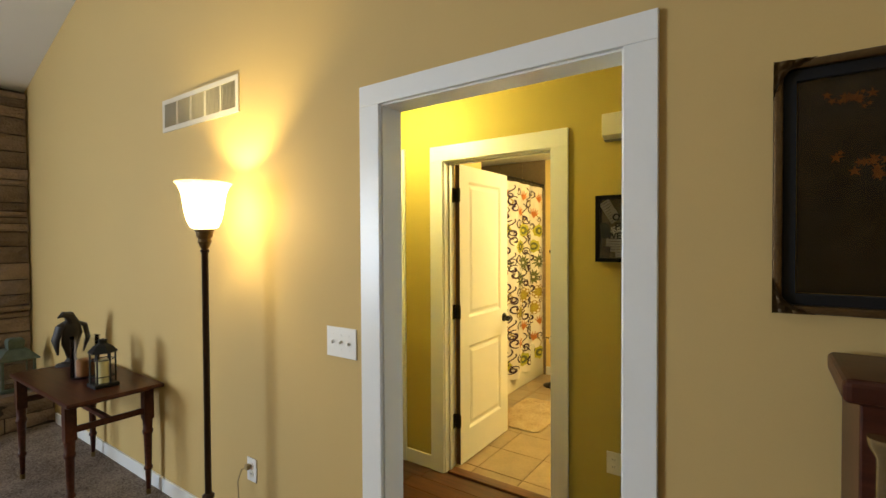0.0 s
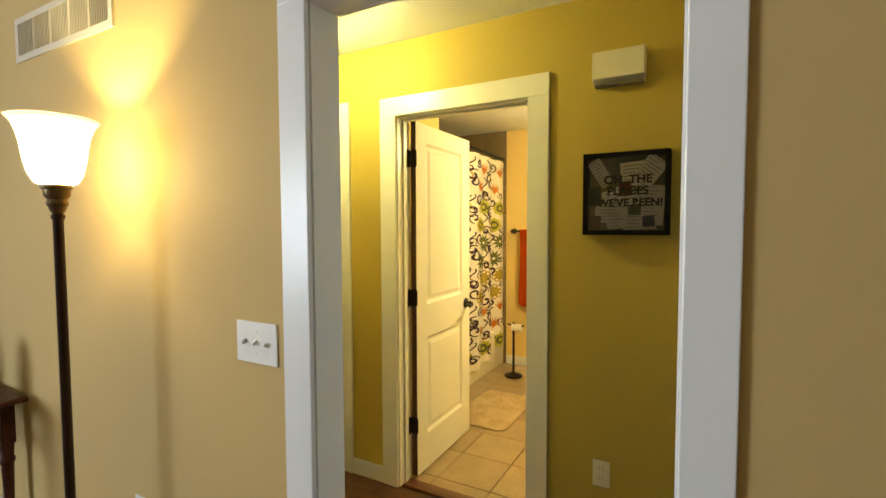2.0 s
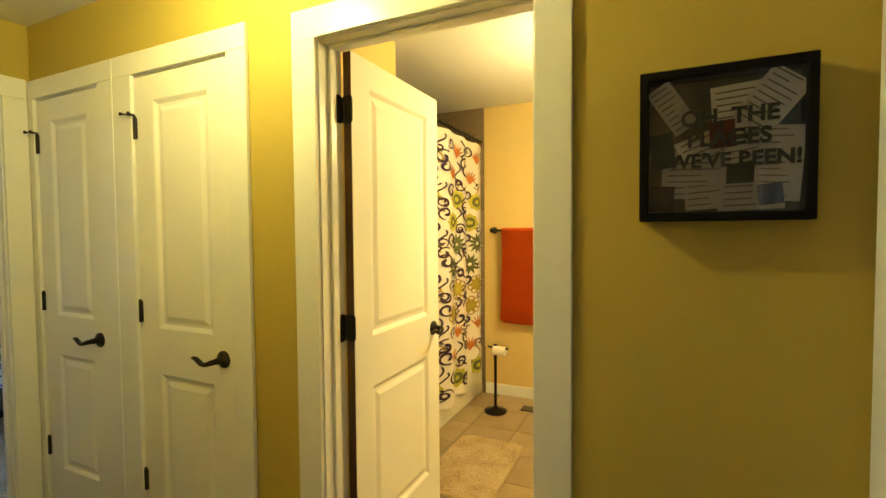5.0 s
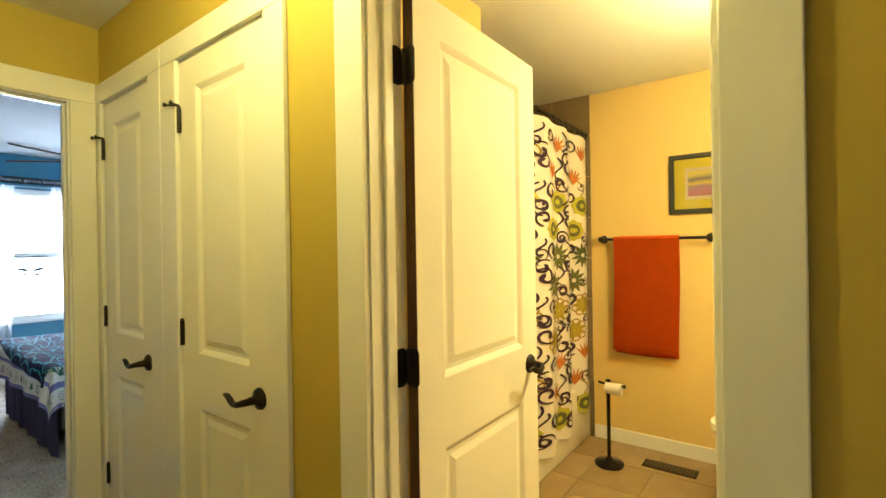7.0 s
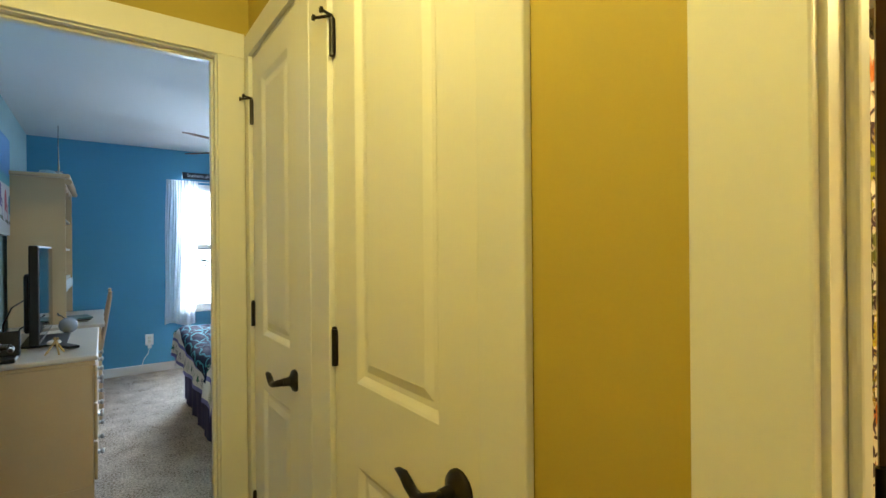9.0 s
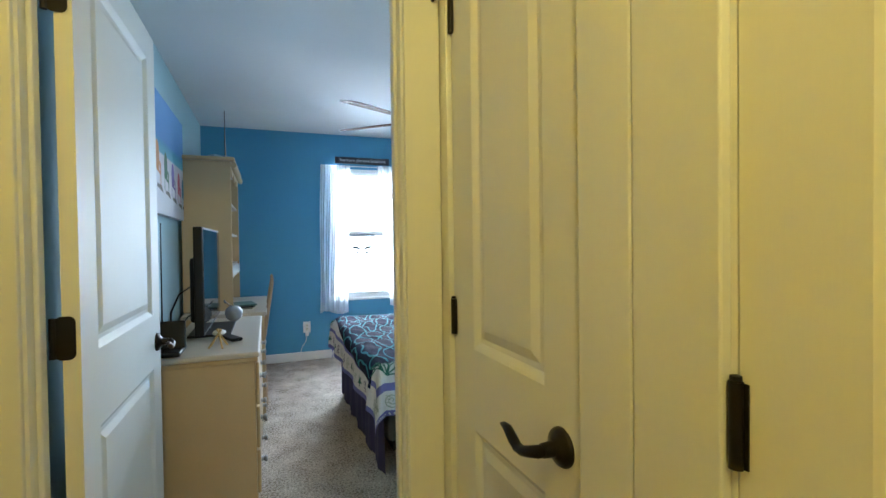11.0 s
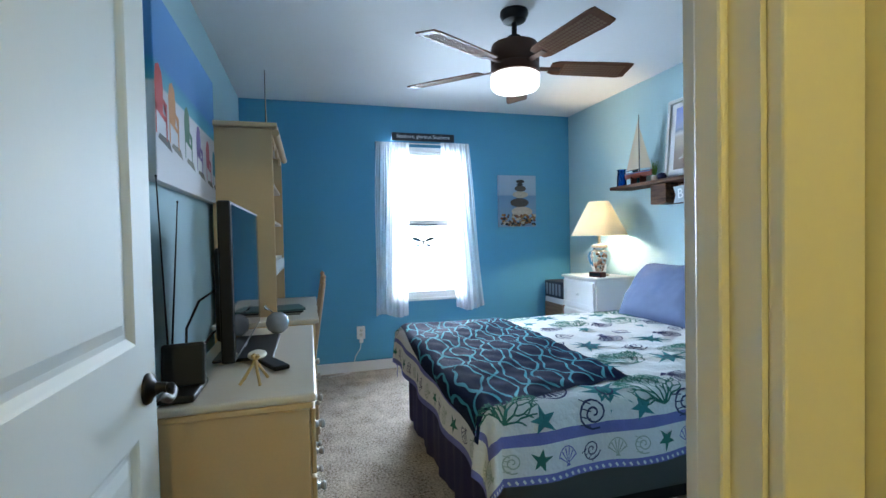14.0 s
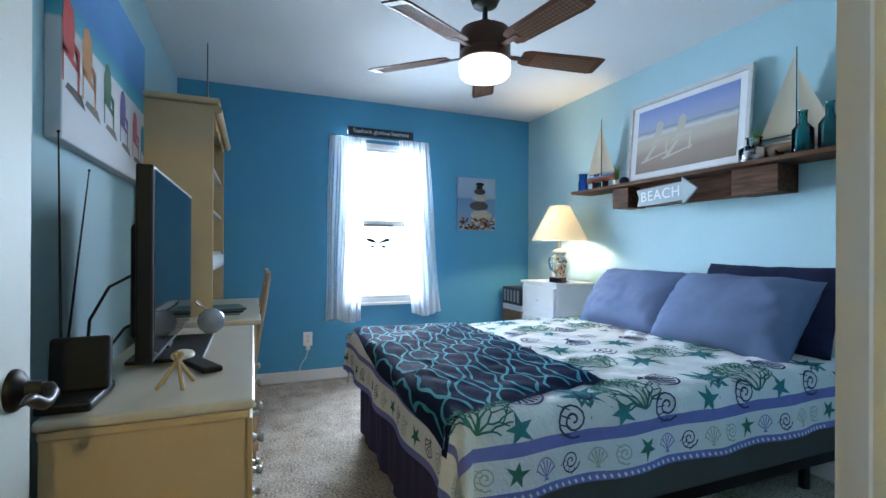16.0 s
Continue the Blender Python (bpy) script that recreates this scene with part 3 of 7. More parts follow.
def lifted(S, u, v, off):
    p = S(u, v)
    n = (S(u + 0.004, v) - p).cross(S(u, v + 0.004) - p).normalized()
    return p + n * off


def stroke(bm, S, pts, w, off):
    """A printed line over a sheet; w: one width or one for each point."""
    ws = w if isinstance(w, (list, tuple)) else [w] * len(pts)
    rows = []
    for i, (u, v) in enumerate(pts):
        a, b = pts[max(i - 1, 0)], pts[min(i + 1, len(pts) - 1)]
        d = math.hypot(b[0] - a[0], b[1] - a[1]) or 1
        nu, nv = -(b[1] - a[1]) / d * ws[i] / 2, (b[0] - a[0]) / d * ws[i] / 2
        rows.append((bm.verts.new(lifted(S, u + nu, v + nv, off)), bm.verts.new(lifted(S, u - nu, v - nv, off))))
    for a, b in zip(rows, rows[1:]):
        bm.faces.new((a[0], a[1], b[1], b[0]))


def blob(bm, S, pts, off, centre=None):
    cu = centre[0] if centre else sum(p[0] for p in pts) / len(pts)
    cv = centre[1] if centre else sum(p[1] for p in pts) / len(pts)
    c = bm.verts.new(lifted(S, cu, cv, off))
    mid = [bm.verts.new(lifted(S, (u + cu) / 2, (v + cv) / 2, off)) for u, v in pts]
    out = [bm.verts.new(lifted(S, u, v, off)) for u, v in pts]
    n = len(pts)
    for i in range(n):
        j = (i + 1) % n
        bm.faces.new((c, mid[i], mid[j]))
        bm.faces.new((mid[i], out[i], out[j], mid[j]))


def ring(u, v, r, n=18, a0=0.0, wob=0.0, k=5):
    return [(u + r * (1 + wob * math.cos(k * 2 * math.pi * i / n)) * math.cos(a0 + 2 * math.pi * i / n), v + r * (1 + wob * math.cos(k * 2 * math.pi * i / n)) * math.sin(a0 + 2 * math.pi * i / n)) for i in range(n)]


def starfish(bm, S, u, v, r, a0, off, arms=5):
    blob(bm, S, [(u + ((r if i % 4 else r * 0.86) if i % 2 == 0 else r * 0.36) * math.cos(a0 + math.pi * i / arms + 0.10 * (i % 3 - 1)), v + ((r if i % 4 else r * 0.86) if i % 2 == 0 else r * 0.36) * math.sin(a0 + math.pi * i / arms + 0.10 * (i % 3 - 1))) for i in range(2 * arms)], off, (u, v))


def shell(bm, S, u, v, r, a0, off, ribs=7):
    ca, sa = math.cos(a0), math.sin(a0)
    fan = [radians(-62 + 124 * i / (ribs - 1)) for i in range(ribs)]
    put = lambda x, y: (u + x * ca - y * sa, v + x * sa + y * ca)
    for a in fan:
        stroke(bm, S, [put(r * q * math.sin(a), r * (-0.75 + 1.5 * q * math.cos(a))) for q in (0.08, 0.35, 0.65, 0.95)], [r * 0.05, r * 0.08, r * 0.11, r * 0.13], off)
    stroke(bm, S, [put(r * 1.02 * math.sin(a), r * (-0.75 + 1.56 * math.cos(a))) for a in [radians(-68 + 136 * i / 14) for i in range(15)]], r * 0.10, off)
    blob(bm, S, [put(x * r, y * r) for x, y in ((-0.25, -0.95), (0.25, -0.95), (0.12, -0.7), (-0.12, -0.7))], off)


def spiral_shell(bm, S, u, v, r, a0, off):
    ca, sa = math.cos(a0), math.sin(a0)
    put = lambda x, y: (u + x * ca - y * sa, v + x * sa + y * ca)
    stroke(bm, S, [put(r * (0.1 + 0.9 * i / 26) * math.cos(i * 0.5), r * 1.1 * (0.1 + 0.9 * i / 26) * math.sin(i * 0.5)) for i in range(27)], r * 0.13, off)
    for k in range(4):
        stroke(bm, S, [put(-r * 0.8 + 0.5 * r * k, -r * 0.9), put(-r * 0.5 + 0.42 * r * k, -r * 0.2)], r * 0.08, off)


def coral(bm, S, u, v, r, a0, off, rng):
    """A dense sea fan: many forking twigs within a rounded outline."""
    x0, y0 = u - r * 0.85 * math.cos(a0), v - r * 0.85 * math.sin(a0)

    def grow(x, y, a, ln, w, n):
        a1 = a + rng.uniform(-0.25, 0.25)
        x2, y2 = x + ln * math.cos(a1), y + ln * math.sin(a1)
        if math.hypot(x2 - u, y2 - v) > 1.02 * r:
            return
        stroke(bm, S, [(x, y), ((x + x2) / 2 + 0.10 * ln * rng.uniform(-1, 1), (y + y2) / 2 + 0.10 * ln * rng.uniform(-1, 1)), (x2, y2)], [w, w * 0.95, w * 0.85], off)
        if n:
            spread_ = rng.uniform(0.28, 0.55)
            for s in (-1, 1):
                grow(x2, y2, a1 + s * spread_, ln * rng.uniform(0.80, 0.98), max(w * 0.86, r * 0.032), n - 1)
    for s in (-1.15, -0.75, -0.38, 0.0, 0.38, 0.75, 1.15):
        grow(x0, y0, a0 + s, r * 0.34, r * 0.055, 5)


# ---- hall ----
rng = random.Random(4)


def cover_plate(name, m, w, h, label, category, toggles=0, outlets=0, material=WHITEPL):
    root = thing(name, label, category, m)
    bm = B()
    box(bm, -w / 2, w / 2, -0.006, -0.0005, -h / 2, h / 2)
    soften(bm, 0.004, 2)
    part("plate", bm, material, root)
    for i in range(toggles):
        x = (i - (toggles - 1) / 2) * 0.046
        bm = B()
        box(bm, -0.0042, 0.0042, -0.012, 0.004, -0.005, 0.005, pose(x, -0.008, 0.003 if i % 3 != 2 else -0.003, 30 if i % 3 != 2 else -30))
        soften(bm, 0.0012, 1)
        part("toggle", bm, material, root)
        for z in (-0.030, 0.030):
            bm = B()
            lathe(bm, [(0, 0), (0.0035, 0), (0.0028, 0.0012), (0, 0.0014)], 8, pose(x, -0.006, z, 90))
            part("screw", bm, WHITEPL, root)
    for i in range(outlets):
        z = (i - (outlets - 1) / 2) * 0.039
        bm = B()
        lathe(bm, [(0, 0), (0.0165, 0), (0.0155, 0.0025), (0, 0.0025)], 20, pose(0, -0.006, z, 90))
        part("socket", bm, IVORY, root)
        for x in (-0.006, 0.006):
            bm = B()
            box(bm, x - 0.001, x + 0.001, -0.0092, -0.0084, z - 0.002, z + 0.007)
            part("slot", bm, BLACK, root)
    return root


def letters(text, size, material, parent, m, extrude=0.0006, spacing=1.0, align="CENTER", bold=0.0):
    """Writing, as a flat mesh part."""
    cu = bpy.data.curves.new("writing", "FONT")
    cu.body, cu.size, cu.extrude, cu.align_x, cu.align_y, cu.space_character, cu.offset = text, size, extrude, align, "CENTER", spacing, bold
    tmp = bpy.data.objects.new("writing", cu)
    scene.collection.objects.link(tmp)
    me = bpy.data.meshes.new_from_object(tmp.evaluated_get(bpy.context.evaluated_depsgraph_get()))
    bpy.data.objects.remove(tmp)
    me.materials.clear()
    me.materials.append(material)
    ob = new("writing", me)
    ob.parent = parent
    ob.matrix_basis = m
    return ob


def ring_frame(bm, w, h, bar, depth, y1=0.0):
    """Four mitred bars round an opening: outer size w x h, back at y1, front at y1 - depth."""
    o = [(-w / 2, -h / 2), (w / 2, -h / 2), (w / 2, h / 2), (-w / 2, h / 2)]
    rings_ = [[bm.verts.new((x, y1, z)) for x, z in o], [bm.verts.new((x, y1 - depth, z)) for x, z in o],
              [bm.verts.new((x - math.copysign(bar, x), y1 - depth, z - math.copysign(bar, z))) for x, z in o],
              [bm.verts.new((x - math.copysign(bar, x), y1, z - math.copysign(bar, z))) for x, z in o]]
    for k in range(4):
        a, b = rings_[k], rings_[(k + 1) % 4]
        for i in range(4):
            j = (i + 1) % 4
            bm.faces.new((a[i], a[j], b[j], b[i]))


def panel(bm, x0, x1, z0, z1, y0=0.0, y1=0.002, m=None):
    box(bm, x0, x1, y0, y1, z0, z1, m)


BOXBACK = ramp_mat("photo_collage_back", [(0.25, (0.09, 0.085, 0.06)), (0.5, (0.24, 0.19, 0.11)), (0.75, (0.10, 0.13, 0.09))], "x", -0.2, 0.2, noise_amount=0.6, noise_scale=18)
PAPER = mat("ticket_paper", (0.80, 0.76, 0.66), 0.8, vary=0.06, scale=40, fine=160, rand=0.25)
MATTEBLACK = mat("matte_black_wood", (0.006, 0.006, 0.006), 0.7, vary=0.1, bump=0.03, spec=0.08)
INK = mat("black_ink", (0.01, 0.01, 0.01), 0.6, vary=0.05, bump=0)
GREYINK = mat("grey_print", (0.22, 0.20, 0.17), 0.8, vary=0.2, fine=300)
root = thing("shadow_box", "black shadow box frame with lettered glass and old tickets", "shadow box", pose(2.102, WB0, 1.588))
bm = B()
ring_frame(bm, 0.336, 0.342, 0.019, 0.066)
soften(bm, 0.002, 1)
part("frame", bm, MATTEBLACK, root)
bm = B()
panel(bm, -0.150, 0.150, -0.153, 0.153, -0.008, -0.001)
part("backing", bm, BOXBACK, root)
for x, z, w, h, a in ((-0.10, 0.09, 0.055, 0.12, 32), (0.03, 0.075, 0.10, 0.11, 4), (0.09, 0.085, 0.085, 0.13, -38), (-0.04, 0.0, 0.10, 0.05, 22), (-0.055, -0.065, 0.13, 0.11, -2),
                      (0.105, -0.05, 0.085, 0.16, -4), (-0.035, -0.115, 0.075, 0.06, 4), (0.055, -0.118, 0.125, 0.06, 2), (0.06, -0.015, 0.11, 0.05, 8)):
    bm = B()
    d = rng.uniform(0.034, 0.050)
    m = pose(x, -d, z, 0, -a, 0)
    panel(bm, -w / 2, w / 2, -h / 2, h / 2, 0, 0.001, m)
    part("ticket", bm, PAPER, root, "yellowed paper ticket")
    bm = B()
    for k in range(int(h / 0.014)):
        zz = -h / 2 + 0.01 + 0.014 * k
        panel(bm, -w * 0.4, w * rng.uniform(0.0, 0.42), zz, zz + 0.003, -0.0012, -0.0004, m)
    part("print_lines", bm, GREYINK, root)
for x, z, w, h, c in ((0.09, -0.115, 0.045, 0.045, (0.04, 0.07, 0.16)), (-0.12, -0.01, 0.05, 0.08, (0.03, 0.05, 0.03)), (0.0, 0.02, 0.05, 0.06, (0.16, 0.03, 0.015)), (-0.12, -0.12, 0.05, 0.06, (0.10, 0.085, 0.06))):
    bm = B()
    m = pose(x, -0.0525, z, 0, rng.uniform(-8, 8), 0)
    panel(bm, -w / 2, w / 2, -h / 2, h / 2, 0, 0.001, m)
    part("card", bm, mat("card_print", c, 0.7, vary=0.4, scale=60, fine=200), root)
bm = B()
panel(bm, -0.150, 0.150, -0.153, 0.153, -0.058, -0.056)
part("glass", bm, GLASS, root)
for txt, x, z, sz in (("OH, THE", 0.010, 0.056, 0.047), ("PLACES", 0.010, 0.009, 0.047), ("WE'VE BEEN!", 0.018, -0.039, 0.043)):
    letters(txt, sz, INK, root, pose(x, -0.0602, z, 90), 0.0008, 1.02, "CENTER", 0.0016)

root = thing("door_chime", "cream plastic door chime box on the wall", "door chime", pose(2.068, WB0, 2.110))
bm = B()
vs = box(bm, -0.103, 0.103, -0.062, -0.0005, -0.066, 0.068)
for v in vs:
    if v.co.y < -0.05 and v.co.z < 0:
        v.co.z += 0.022
soften(bm, 0.006, 3)
part("cover", bm, IVORY, root)
bm = B()
panel(bm, -0.095, 0.095, -0.069, -0.066, -0.05, -0.006)
part("grille", bm, GREYINK, root)
cover_plate("outlet", pose(2.014, WB0, 0.357), 0.074, 0.118, "ivory electrical outlet on the mustard hallway wall", "outlet", outlets=2, material=IVORY)

# hall ceiling lamp
root = thing("ceiling_lamp", "lit flush glass ceiling lamp in the hallway", "lamp", pose(0.75, 7.29, CH))
bm = B()
lathe(bm, [(0, 0), (0.15, 0), (0.15, -0.018), (0.135, -0.028), (0, -0.028)], 32)
part("base_ring", bm, BRONZE, root, smooth=True)
bm = B()
lathe(bm, [(0.132, -0.028), (0.128, -0.06), (0.10, -0.095), (0.05, -0.118), (0, -0.124)], 32)
part("bowl", bm, sheer("hall_lamp_glass", (0.95, 0.90, 0.78), 0.7, 0.15), root, "frosted glass bowl", True)


# ---- bathroom ----
TUBM = mat("white_tub_enamel", (0.80, 0.78, 0.73), 0.2, vary=0.02, bump=0)
root = thing("bathtub", "white enamel bathtub behind the shower curtain", "bathtub", pose(0, 0, -0.006))
bm = B()
x0, x1, y0, y1, h = -0.248, 0.575, 8.822, 10.328, 0.40
lo = [bm.verts.new(p) for p in ((x0, y0, 0), (x1, y0, 0), (x1, y1, 0), (x0, y1, 0))]
rim = [bm.verts.new((p.co.x, p.co.y, h)) for p in lo]
inn = [bm.verts.new(p) for p in ((x0 + 0.08, y0 + 0.08, h), (x1 - 0.08, y0 + 0.08, h), (x1 - 0.08, y1 - 0.08, h), (x0 + 0.08, y1 - 0.08, h))]
bot = [bm.verts.new(p) for p in ((x0 + 0.15, y0 + 0.2, 0.06), (x1 - 0.15, y0 + 0.2, 0.06), (x1 - 0.15, y1 - 0.2, 0.06), (x0 + 0.15, y1 - 0.2, 0.06))]
for a, b in ((lo, rim), (rim, inn), (inn, bot)):
    for i in range(4):
        bm.faces.new((a[i], a[(i + 1) % 4], b[(i + 1) % 4], b[i]))
bm.faces.new(bot)
bm.faces.new(lo[::-1])
soften(bm, 0.02, 3)
part("shell", bm, TUBM, root, smooth=True)

TILEW = mat("brown_wall_tile", (0.21, 0.155, 0.095), 0.35, vary=0.22, scale=9, fine=80, bump=0.15, rand=0.15)
root = thing("shower_tiling", "brown stone-look tiles in the shower recess", "wall tiles", kind="structure")
proto = None
k = 0
for yy, axis in ((10.33, "back"), (-0.25, "side")):
    n = 3 if axis == "back" else 5
    for i in range(n):
        for j in range(7):
            if axis == "back":
                m = pose(0.604 - 0.285 * (i + 0.5), 10.321, 0.40 + 0.2915 * (j + 0.5))
            else:
                m = pose(-0.242, 10.312 - 0.298 * (i + 0.5), 0.40 + 0.2915 * (j + 0.5), 0, 0, 90)
            if proto is None:
                bm = B()
                box(bm, -0.1405, 0.1405, -0.005, 0.005, -0.144, 0.144)
                soften(bm, 0.002, 1)
                proto = to_mesh("tile", bm, TILEW)
            ob = new("tile", proto)
            ob.parent, ob.matrix_basis = root, m
bm = B()
box(bm, 0.579, 0.604, 10.314, 10.3295, 0.0, 0.40)
part("tile", bm, TILEW, root)

# shower curtain
CURT = mat("white_curtain_cotton", (0.76, 0.71, 0.66), 0.9, vary=0.03, scale=10, fine=220, bump=0.2, depth=0.001)
PURPLE = mat("aubergine_print", (0.034, 0.012, 0.034), 0.85, vary=0.1, bump=0)
OLIVE = mat("olive_print", (0.10, 0.11, 0.035), 0.85, vary=0.15, bump=0)
LIME = mat("lime_print", (0.43, 0.41, 0.045), 0.85, vary=0.1, bump=0)
GOLD = mat("gold_print", (0.34, 0.23, 0.04), 0.85, vary=0.1, bump=0)
CORALO = mat("orange_print", (0.50, 0.16, 0.04), 0.85, vary=0.1, bump=0)


def curtain_at(u, v):
    """u: along the rod from the tub's head (0 to 1.42), v: height."""
    y = 8.90 + u
    sway = 0.022 * math.sin(u * 21) + 0.012 * math.sin(u * 9.5 + 1)
    return Vector((0.575 + 0.02 * math.sin(math.pi * u / 1.42) + sway * (0.55 + 0.45 * (2.1 - v) / 1.9), y + 0.008 * math.sin(u * 33), v))


root = thing("shower_curtain", "white shower curtain printed with swirls and flowers", "curtain")
bm = B()


def hem(u):
    return 0.15 + 0.10 * (1 if u > 1.12 else max(0, (u - 1.06) / 0.06)) + 0.012 * math.sin(u * 17)


us = span(0.0, 1.415, 110)
grid = [[bm.verts.new(curtain_at(u, hem(u) + (2.115 - hem(u)) * j / 16)) for j in range(17)] for u in us]
for i in range(len(us) - 1):
    for j in range(16):
        bm.faces.new((grid[i][j], grid[i + 1][j], grid[i + 1][j + 1], grid[i][j + 1]))
part("cloth", bm, CURT, root, smooth=True)
motifs = {"swirl_print": PURPLE, "olive_flower_print": OLIVE, "lime_flower_print": LIME, "gold_flower_print": GOLD, "orange_leaf_print": CORALO}
motifs = {k: [B(), m] for k, m in motifs.items()}


def flush():
    """Each printed motif becomes a part of its own."""
    for nm, pair in motifs.items():
        if len(pair[0].faces):
            part(nm, pair[0], pair[1], root)
            pair[0] = B()


def print_at(u, v):
    """The printed cloth is gathered: its print runs wider along the rod."""
    return curtain_at(min(u * 1.65, 1.41), v)


def swirl(u, v, r, a0, s):
    pts = [(u + s * r * (0.18 + 0.82 * i / 20) * math.cos(a0 + i * 0.34), v + r * (0.18 + 0.82 * i / 20) * math.sin(a0 + i * 0.34)) for i in range(21)]
    stroke(motifs["swirl_print"][0], print_at, pts, [r * (0.44 - 0.27 * i / 20) for i in range(21)], 0.0065)
    flush()


for row in range(11):
    v0 = 0.29 + 0.168 * row
    for col in range(7):
        u0 = 0.05 + 0.118 * col + (0.059 if row % 2 else 0)
        if u0 > 0.80:
            continue
        kind = (row + 2 * col + row // 2) % 4
        g = motifs
        if (row + col) % 2:
            for q in (-1, 1):
                swirl(u0 + 0.035 * q, v0 + 0.050 * q + rng.uniform(-0.01, 0.01), rng.uniform(0.044, 0.058), rng.uniform(0, 6), rng.choice((-1, 1)))
            stroke(g["swirl_print"][0], print_at, [(u0 - 0.05 + 0.03 * math.sin(i * 0.7 + col), v0 - 0.02 + 0.016 * i) for i in range(9)], 0.011, 0.006)
            flush()
            continue
        if kind == 0:
            blob(g["lime_flower_print"][0], print_at, ring(u0, v0, 0.068, 24, 0, 0.10, 8), 0.004)
            blob(g["olive_flower_print"][0], print_at, ring(u0, v0, 0.042, 18), 0.005)
            blob(g["lime_flower_print"][0], print_at, ring(u0, v0, 0.018, 12), 0.006)
        elif kind == 1:
            for q in range(11):
                a = 2 * math.pi * q / 11
                stroke(g["olive_flower_print"][0], print_at, [(u0 + 0.014 * math.cos(a), v0 + 0.014 * math.sin(a)), (u0 + 0.042 * math.cos(a), v0 + 0.050 * math.sin(a)), (u0 + 0.078 * math.cos(a), v0 + 0.085 * math.sin(a))], [0.010, 0.024, 0.003], 0.005)
        elif kind == 2:
            blob(g["lime_flower_print"][0], print_at, ring(u0, v0, 0.050, 20), 0.0035)
            for q in range(9):
                a = 2 * math.pi * q / 9
                c = ring(u0 + 0.052 * math.cos(a), v0 + 0.052 * math.sin(a), 0.023, 10)
                stroke(g["gold_flower_print"][0], print_at, c + c[:1], 0.009, 0.005)
            c = ring(u0, v0, 0.016, 12)
            stroke(g["gold_flower_print"][0], print_at, c + c[:1], 0.008, 0.006)
        else:
            for q in range(6):
                a = radians(20 + 25 * q)
                stroke(g["orange_leaf_print"][0], print_at, [(u0, v0 - 0.03), (u0 + 0.03 * math.cos(a), v0 + 0.03 * math.sin(a)), (u0 + 0.06 * math.cos(a), v0 + 0.08 * math.sin(a))], [0.004, 0.014, 0.003], 0.005)
            stroke(g["gold_flower_print"][0], print_at, [(u0 + 0.05 + 0.03 * math.sin(i * 0.55), v0 - 0.10 + 0.014 * i) for i in range(12)], 0.010, 0.004)
        flush()
        swirl(u0 + rng.uniform(0.060, 0.085), v0 + rng.uniform(-0.08, 0.08), rng.uniform(0.030, 0.040), rng.uniform(0, 6), rng.choice((-1, 1)))
root = thing("curtain_rod", "bowed dark bronze shower curtain rod with rings", "curtain rod")
bm = B()
tube(bm, [(0.575 + 0.02 * math.sin(math.pi * u / 1.42), 8.90 + u, 2.150) for u in span(-0.079, 1.427, 20)], 0.0125, 10)
part("rod", bm, BRONZE, root, smooth=True)
for i in range(14):
    u = 0.05 + 0.103 * i
    bm = B()
    c = [(0.575 + 0.02 * math.sin(math.pi * u / 1.42) + 0.019 * math.cos(a), 8.90 + u, 2.138 + 0.026 * math.sin(a)) for a in span(0, 2 * math.pi, 12)]
    tube(bm, c, 0.0022, 6)
    part("ring", bm, BRONZE, root, smooth=True)

# towel bar, towel, picture
root = thing("towel_bar", "dark bronze towel bar fixed to the wall", "towel bar", pose(1.020, 10.33, 1.402))
bm = B()
tube(bm, [(-0.33, -0.06, 0), (0.33, -0.06, 0)], 0.0095, 12)
part("bar", bm, BRONZE, root, smooth=True)
for x in (-0.33, 0.33):
    bm = B()
    lathe(bm, [(0, 0), (0.028, 0), (0.028, 0.006), (0.017, 0.014), (0.014, 0.045), (0.020, 0.052), (0.020, 0.068), (0, 0.074)], 18, pose(x, 0, 0, 90))
    part("post", bm, BRONZE, root, smooth=True)
TOWEL = mat("orange_terry", (0.62, 0.085, 0.012), 0.97, vary=0.12, scale=12, fine=260, bump=0.9, depth=0.004, spec=0.05)
root = thing("towel", "burnt orange terry towel folded over the bar", "towel", pose(0.072, 0, 0))
for nm, yb, zb, lo_ in (("front_fold", 10.250, 0.655, 0), ("back_fold", 10.287, 0.63, 1)):
    bm = B()
    us, ts = span(0.705 + 0.004 * lo_, 1.108 - 0.004 * lo_, 24), span(0, 1, 26)

    def hang(u, t, yb=yb, zb=zb):
        return Vector((u + 0.004 * math.sin(t * 5) - 0.006 * t, yb + (0.004 if lo_ else -0.004) * math.sin(u * 16 + t * 2) * t, 1.405 - (1.405 - zb) * t - 0.006 * math.sin((u - 0.7) * 8) * t))
    sheet_mesh(bm, hang, us, ts)
    bmesh.ops.solidify(bm, geom=bm.faces[:], thickness=0.009)
    part(nm, bm, TOWEL, root, smooth=True)
bm = B()
sheet_mesh(bm, lambda u, a: Vector((u, 10.270 + 0.0215 * math.cos(a), 1.404 + 0.0165 * math.sin(a))), span(0.705, 1.108, 10), span(0, math.pi, 8))
part("top_fold", bm, TOWEL, root, smooth=True)
for i in range(5):
    bm = B()
    tube(bm, [(0.708, 10.2415, 0.70 + 0.016 * i), (0.9, 10.2385, 0.696 + 0.016 * i), (1.098, 10.2415, 0.694 + 0.016 * i)], 0.0035, 6)
    part("woven_band", bm, TOWEL, root)

